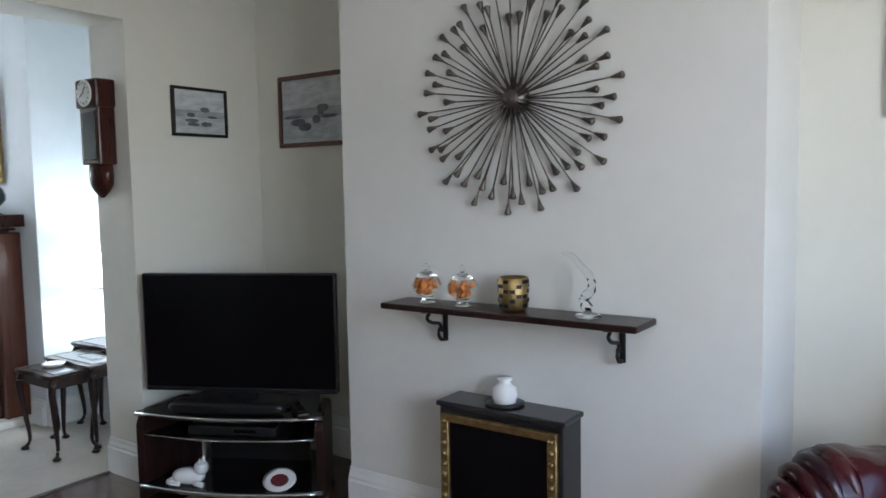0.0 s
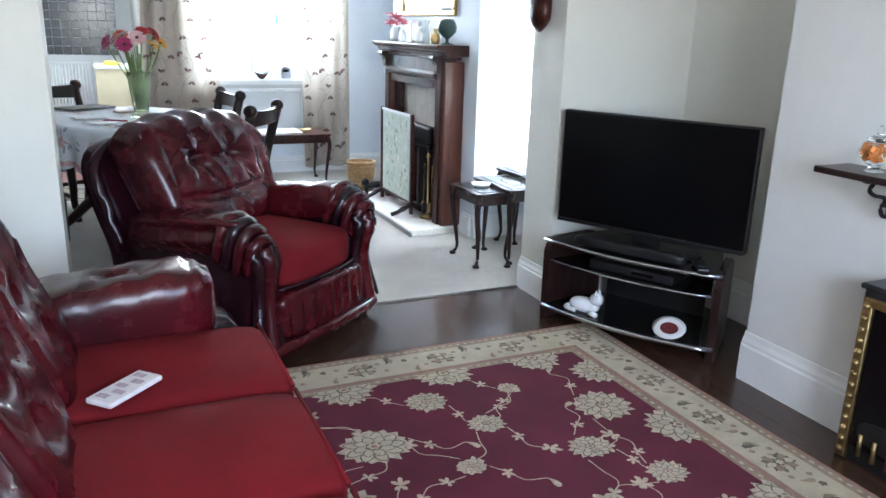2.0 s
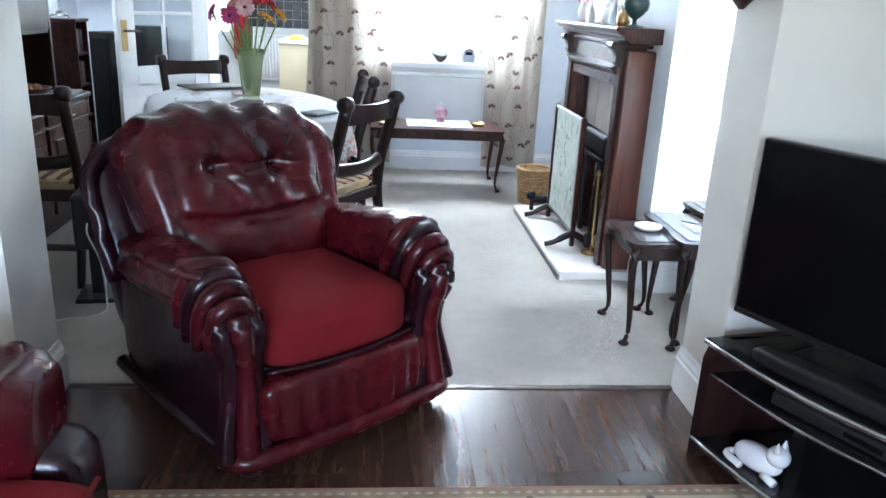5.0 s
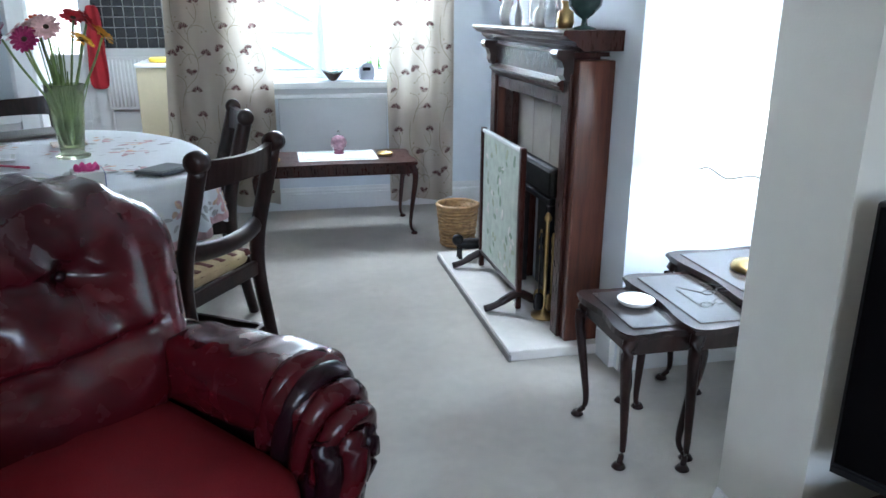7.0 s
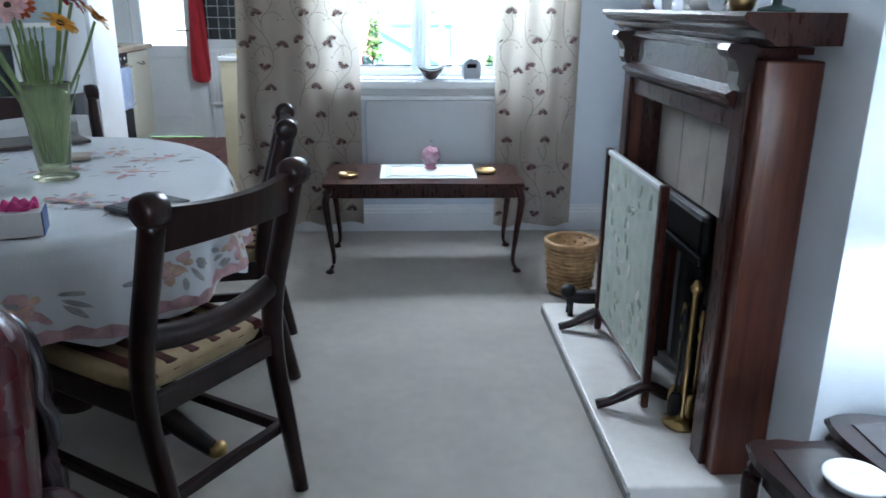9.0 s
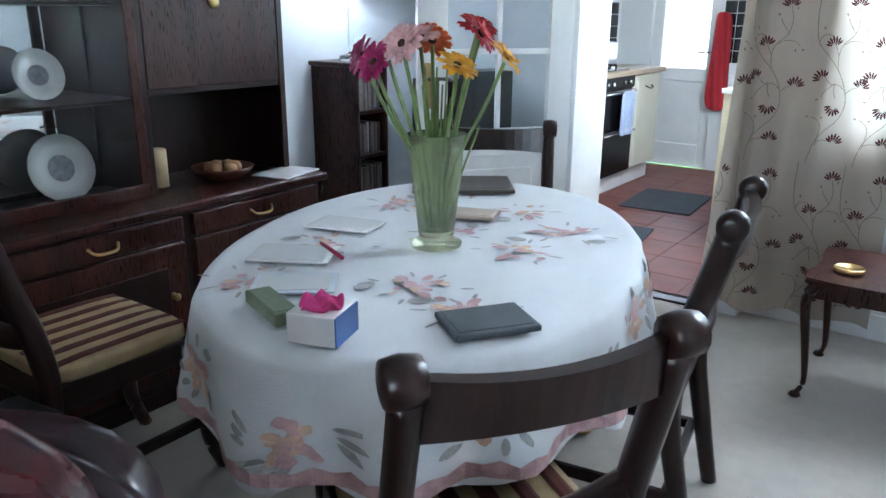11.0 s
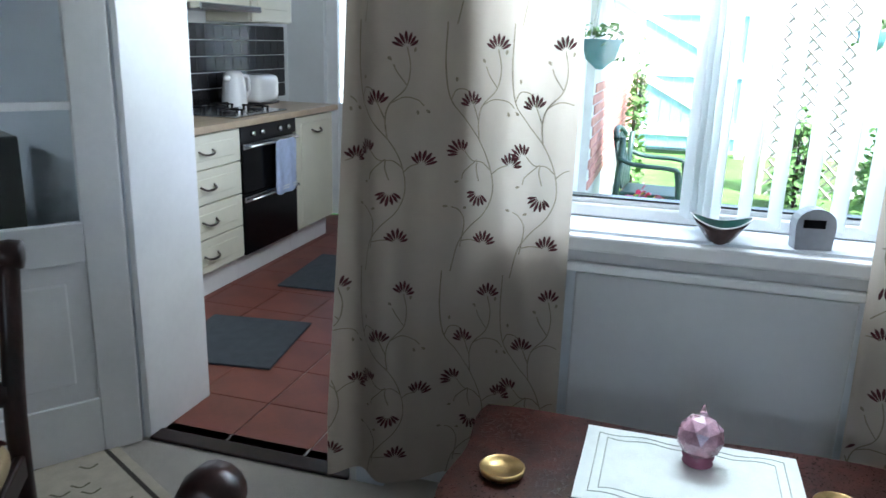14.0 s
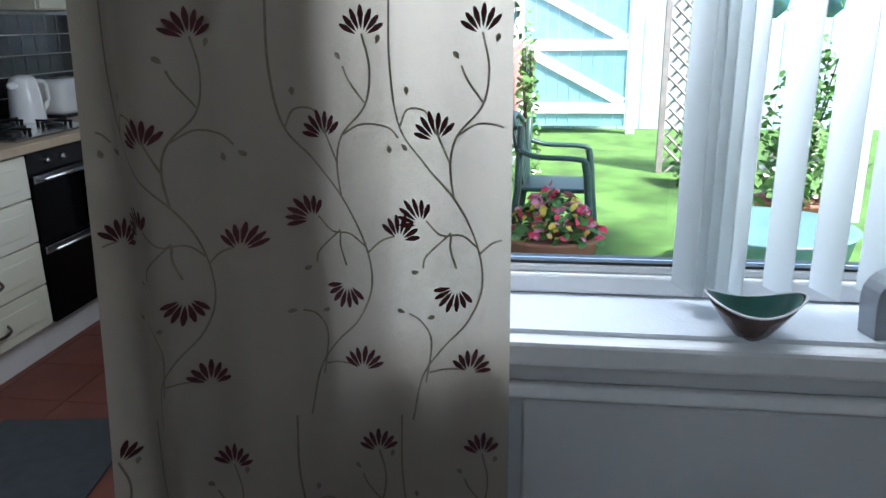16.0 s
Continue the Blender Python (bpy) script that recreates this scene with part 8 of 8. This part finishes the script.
def garden_chair():
    c = thing("garden_chair", at(0.0, 7.85, -0.2, 85), "dark green moulded plastic garden armchair on the lawn", "garden chair")
    G = mat("green_plastic", (0.03, 0.075, 0.06), 0.4, var=0.15, scale=8)
    boxpart("seat", (0, 0, 0.42), (0.46, 0.44, 0.03), G, c, 0.012)
    for k in range(6):
        boxpart("back_slat", (-0.19 + k * 0.076, 0.25, 0.66), (0.05, 0.02, 0.42), G, c, 0.006, m=Matrix.Rotation(radians(-12), 4, "X"))
    bm = bmesh.new()
    tube(bm, curve([(-0.22, 0.27, 0.84), (-0.1, 0.30, 0.90), (0.1, 0.30, 0.90), (0.22, 0.27, 0.84)], 4), 0.022, 8)
    part("back_top", bm, G, c, smooth=True)
    for s in (-1, 1):
        bm = bmesh.new()
        tube(bm, curve([(s * 0.26, 0.24, 0.70), (s * 0.28, 0.1, 0.66), (s * 0.28, -0.16, 0.65), (s * 0.275, -0.22, 0.6), (s * 0.27, -0.25, 0.3), (s * 0.28, -0.28, 0.0)], 5), 0.026, 8, 0.7)
        part("arm_and_leg", bm, G, c, smooth=True)
        bm = bmesh.new()
        tube(bm, [(s * 0.24, 0.22, 0.86), (s * 0.25, 0.24, 0.42), (s * 0.27, 0.30, 0.0)], 0.024, 8)
        part("rear_leg", bm, G, c, smooth=True)


garden_chair()


def planting(name, m, w, d, h, cols, n, label, pot=True):
    p = thing(name, m, label, "planter" if pot else "shrub")
    rnd = random.Random(n)
    if pot:
        bm = bmesh.new()
        lathe(bm, [(0.14, 0), (0.2, 0.22), (0.21, 0.24), (0.17, 0.24), (0.15, 0.2)], 18, (0, 0, 0), None, w / 0.4, d / 0.4)
        part("pot", bm, mat("terracotta_pot", (0.33, 0.13, 0.08), 0.8, var=0.15), p, smooth=True)
    z0 = 0.22 if pot else 0.0
    groups = [((0.07, 0.17, 0.035), n)] + [(c, n // 3) for c in cols]
    for gi, (col, cnt) in enumerate(groups):
        bm = bmesh.new()
        for i in range(cnt):
            a, r = rnd.uniform(0, 6.28), math.sqrt(rnd.random())
            zz = rnd.random()
            k = 1 - 0.5 * zz * zz
            x, y = r * k * w / 2 * math.cos(a) * rnd.uniform(0.8, 1.2), r * k * d / 2 * math.sin(a)
            z = z0 + h * zz * (1 - 0.4 * r) + (0.03 if gi else 0)
            s = rnd.uniform(0.02, 0.045) * (1.2 if gi == 0 else 0.9)
            mm = Matrix.Translation((x, y, z)) @ pose(0, 0, 0, rnd.uniform(-60, 60), rnd.uniform(-60, 60), rnd.uniform(0, 360))
            vs = [mm @ Vector(q) for q in ((0, -s, 0), (s * 0.7, -s * 0.2, 0.006), (s * 0.5, s * 0.8, 0), (0, s * 1.2, -0.006), (-s * 0.5, s * 0.8, 0), (-s * 0.7, -s * 0.2, 0.006))]
            bm.faces.new([bm.verts.new(q) for q in vs])
        o = part("foliage" if gi == 0 else "blossom", bm, mat("leaf" if gi == 0 else "blossom", col, 0.7, var=0.35, scale=15), p)
        o["kind"] = "stuff"
    if not pot:
        bm = bmesh.new()
        for k in range(7):
            a = k * 0.9
            tube(bm, [(0, 0, 0), (w * 0.2 * math.cos(a), d * 0.2 * math.sin(a), h * 0.75)], [0.015, 0.006], 5)
        part("stems", bm, M["darkwood"], p)


planting("flower_planter", at(-0.02, 7.15, -0.2), 0.62, 0.5, 0.34, ((0.55, 0.03, 0.08), (0.6, 0.2, 0.3), (0.7, 0.5, 0.08)), 240, "terracotta planter of red, pink and yellow bedding flowers")
planting("shrub", at(1.35, 9.8, -0.2), 0.5, 0.5, 1.1, ((0.1, 0.2, 0.06),), 320, "upright green shrub before the trellis", False)
planting("flower_planter", at(1.75, 8.3, -0.2), 0.55, 0.5, 0.8, ((0.7, 0.7, 0.62), (0.2, 0.28, 0.12)), 260, "planter of white and green variegated foliage")
planting("climbing_plant", at(-0.28, 10.2, -0.2), 0.28, 1.8, 1.7, ((0.62, 0.55, 0.5), (0.12, 0.25, 0.06)), 260, "climbing plant with pale blossom on the garden wall", False)
planting("shrub", at(2.6, 10.8, -0.2), 1.3, 0.8, 1.5, ((0.12, 0.22, 0.08),), 420, "broad leafy garden shrub", False)
g = thing("water_butt_lid", at(1.3, 7.2, -0.2) @ Matrix.Diagonal((1.15, 1.15, 1, 1)), "low round blue-green garden tub", "tub")
bm = bmesh.new()
lathe(bm, [(0.36, 0), (0.42, 0.3), (0.44, 0.32), (0.40, 0.32), (0.02, 0.30)], 26)
part("tub", bm, mat("teal_plastic", (0.10, 0.20, 0.22), 0.5, var=0.15), g, smooth=True)
for x, y, z, s in ((-0.352, 6.5, 1.20, 0.7), (1.56, 8.6, 1.33, 0.66), (1.95, 8.6, 1.33, 0.66)):
    g = thing("hanging_basket", at(x, y, z) @ Matrix.Diagonal((s, s, 1, 1)), "teal hanging basket of trailing plants", "hanging basket", "hanging baskets")
    bm = bmesh.new()
    lathe(bm, [(0.03, 0), (0.13, 0.06), (0.18, 0.18), (0.17, 0.18), (0.02, 0.14)], 16)
    part("bowl", bm, mat("teal_bowl", (0.05, 0.16, 0.17), 0.6, var=0.2), g, smooth=True)
    bm = bmesh.new()
    for a in range(3):
        t = a * 2.1
        tube(bm, [(0.17 * math.cos(t), 0.17 * math.sin(t), 0.18), (0, 0, 0.6)], 0.005, 4)
    tube(bm, [(0, 0, 0.59), (0, 0, 1.27 if y > 7 else 0.64)], 0.006, 4)
    if y < 7:
        tube(bm, [(0, 0, 0.64), (-0.205, 0, 0.64), (-0.205, 0, 0.45)], 0.01, 6)
    part("hanger", bm, M["steel"], g)
    rnd = random.Random(int(x * 100) + 900)
    bm = bmesh.new()
    for k in range(70):
        a, q, w = rnd.uniform(0, 6.28), 0.2 * math.sqrt(rnd.random()), rnd.uniform(0.02, 0.04)
        mm = Matrix.Translation((q * math.cos(a), q * math.sin(a), rnd.uniform(0.17, 0.27) - (0.12 if q > 0.185 else 0))) @ pose(0, 0, 0, rnd.uniform(-60, 60), rnd.uniform(-60, 60), rnd.uniform(0, 360))
        bm.faces.new([bm.verts.new(mm @ Vector(v)) for v in ((0, -w, 0), (w * 0.6, 0, 0.005), (0, w, 0), (-w * 0.6, 0, 0.005))])
    part("foliage", bm, mat("basket_leaf", (0.08, 0.17, 0.04), 0.7, var=0.4, scale=15), g)["kind"] = "stuff"
g = thing("pergola_beam", at(0.9, 8.6, 2.62), "white timber pergola beam carrying hanging baskets", "pergola")
boxpart("beam", (0, 0, 0.0), (3.0, 0.08, 0.1), M["white"], g, 0.006)
for x in (-1.4, 1.4):
    boxpart("post", (x, 0, -1.41), (0.09, 0.09, 2.82), M["white"], g, 0.006)
kitchen_tiles()
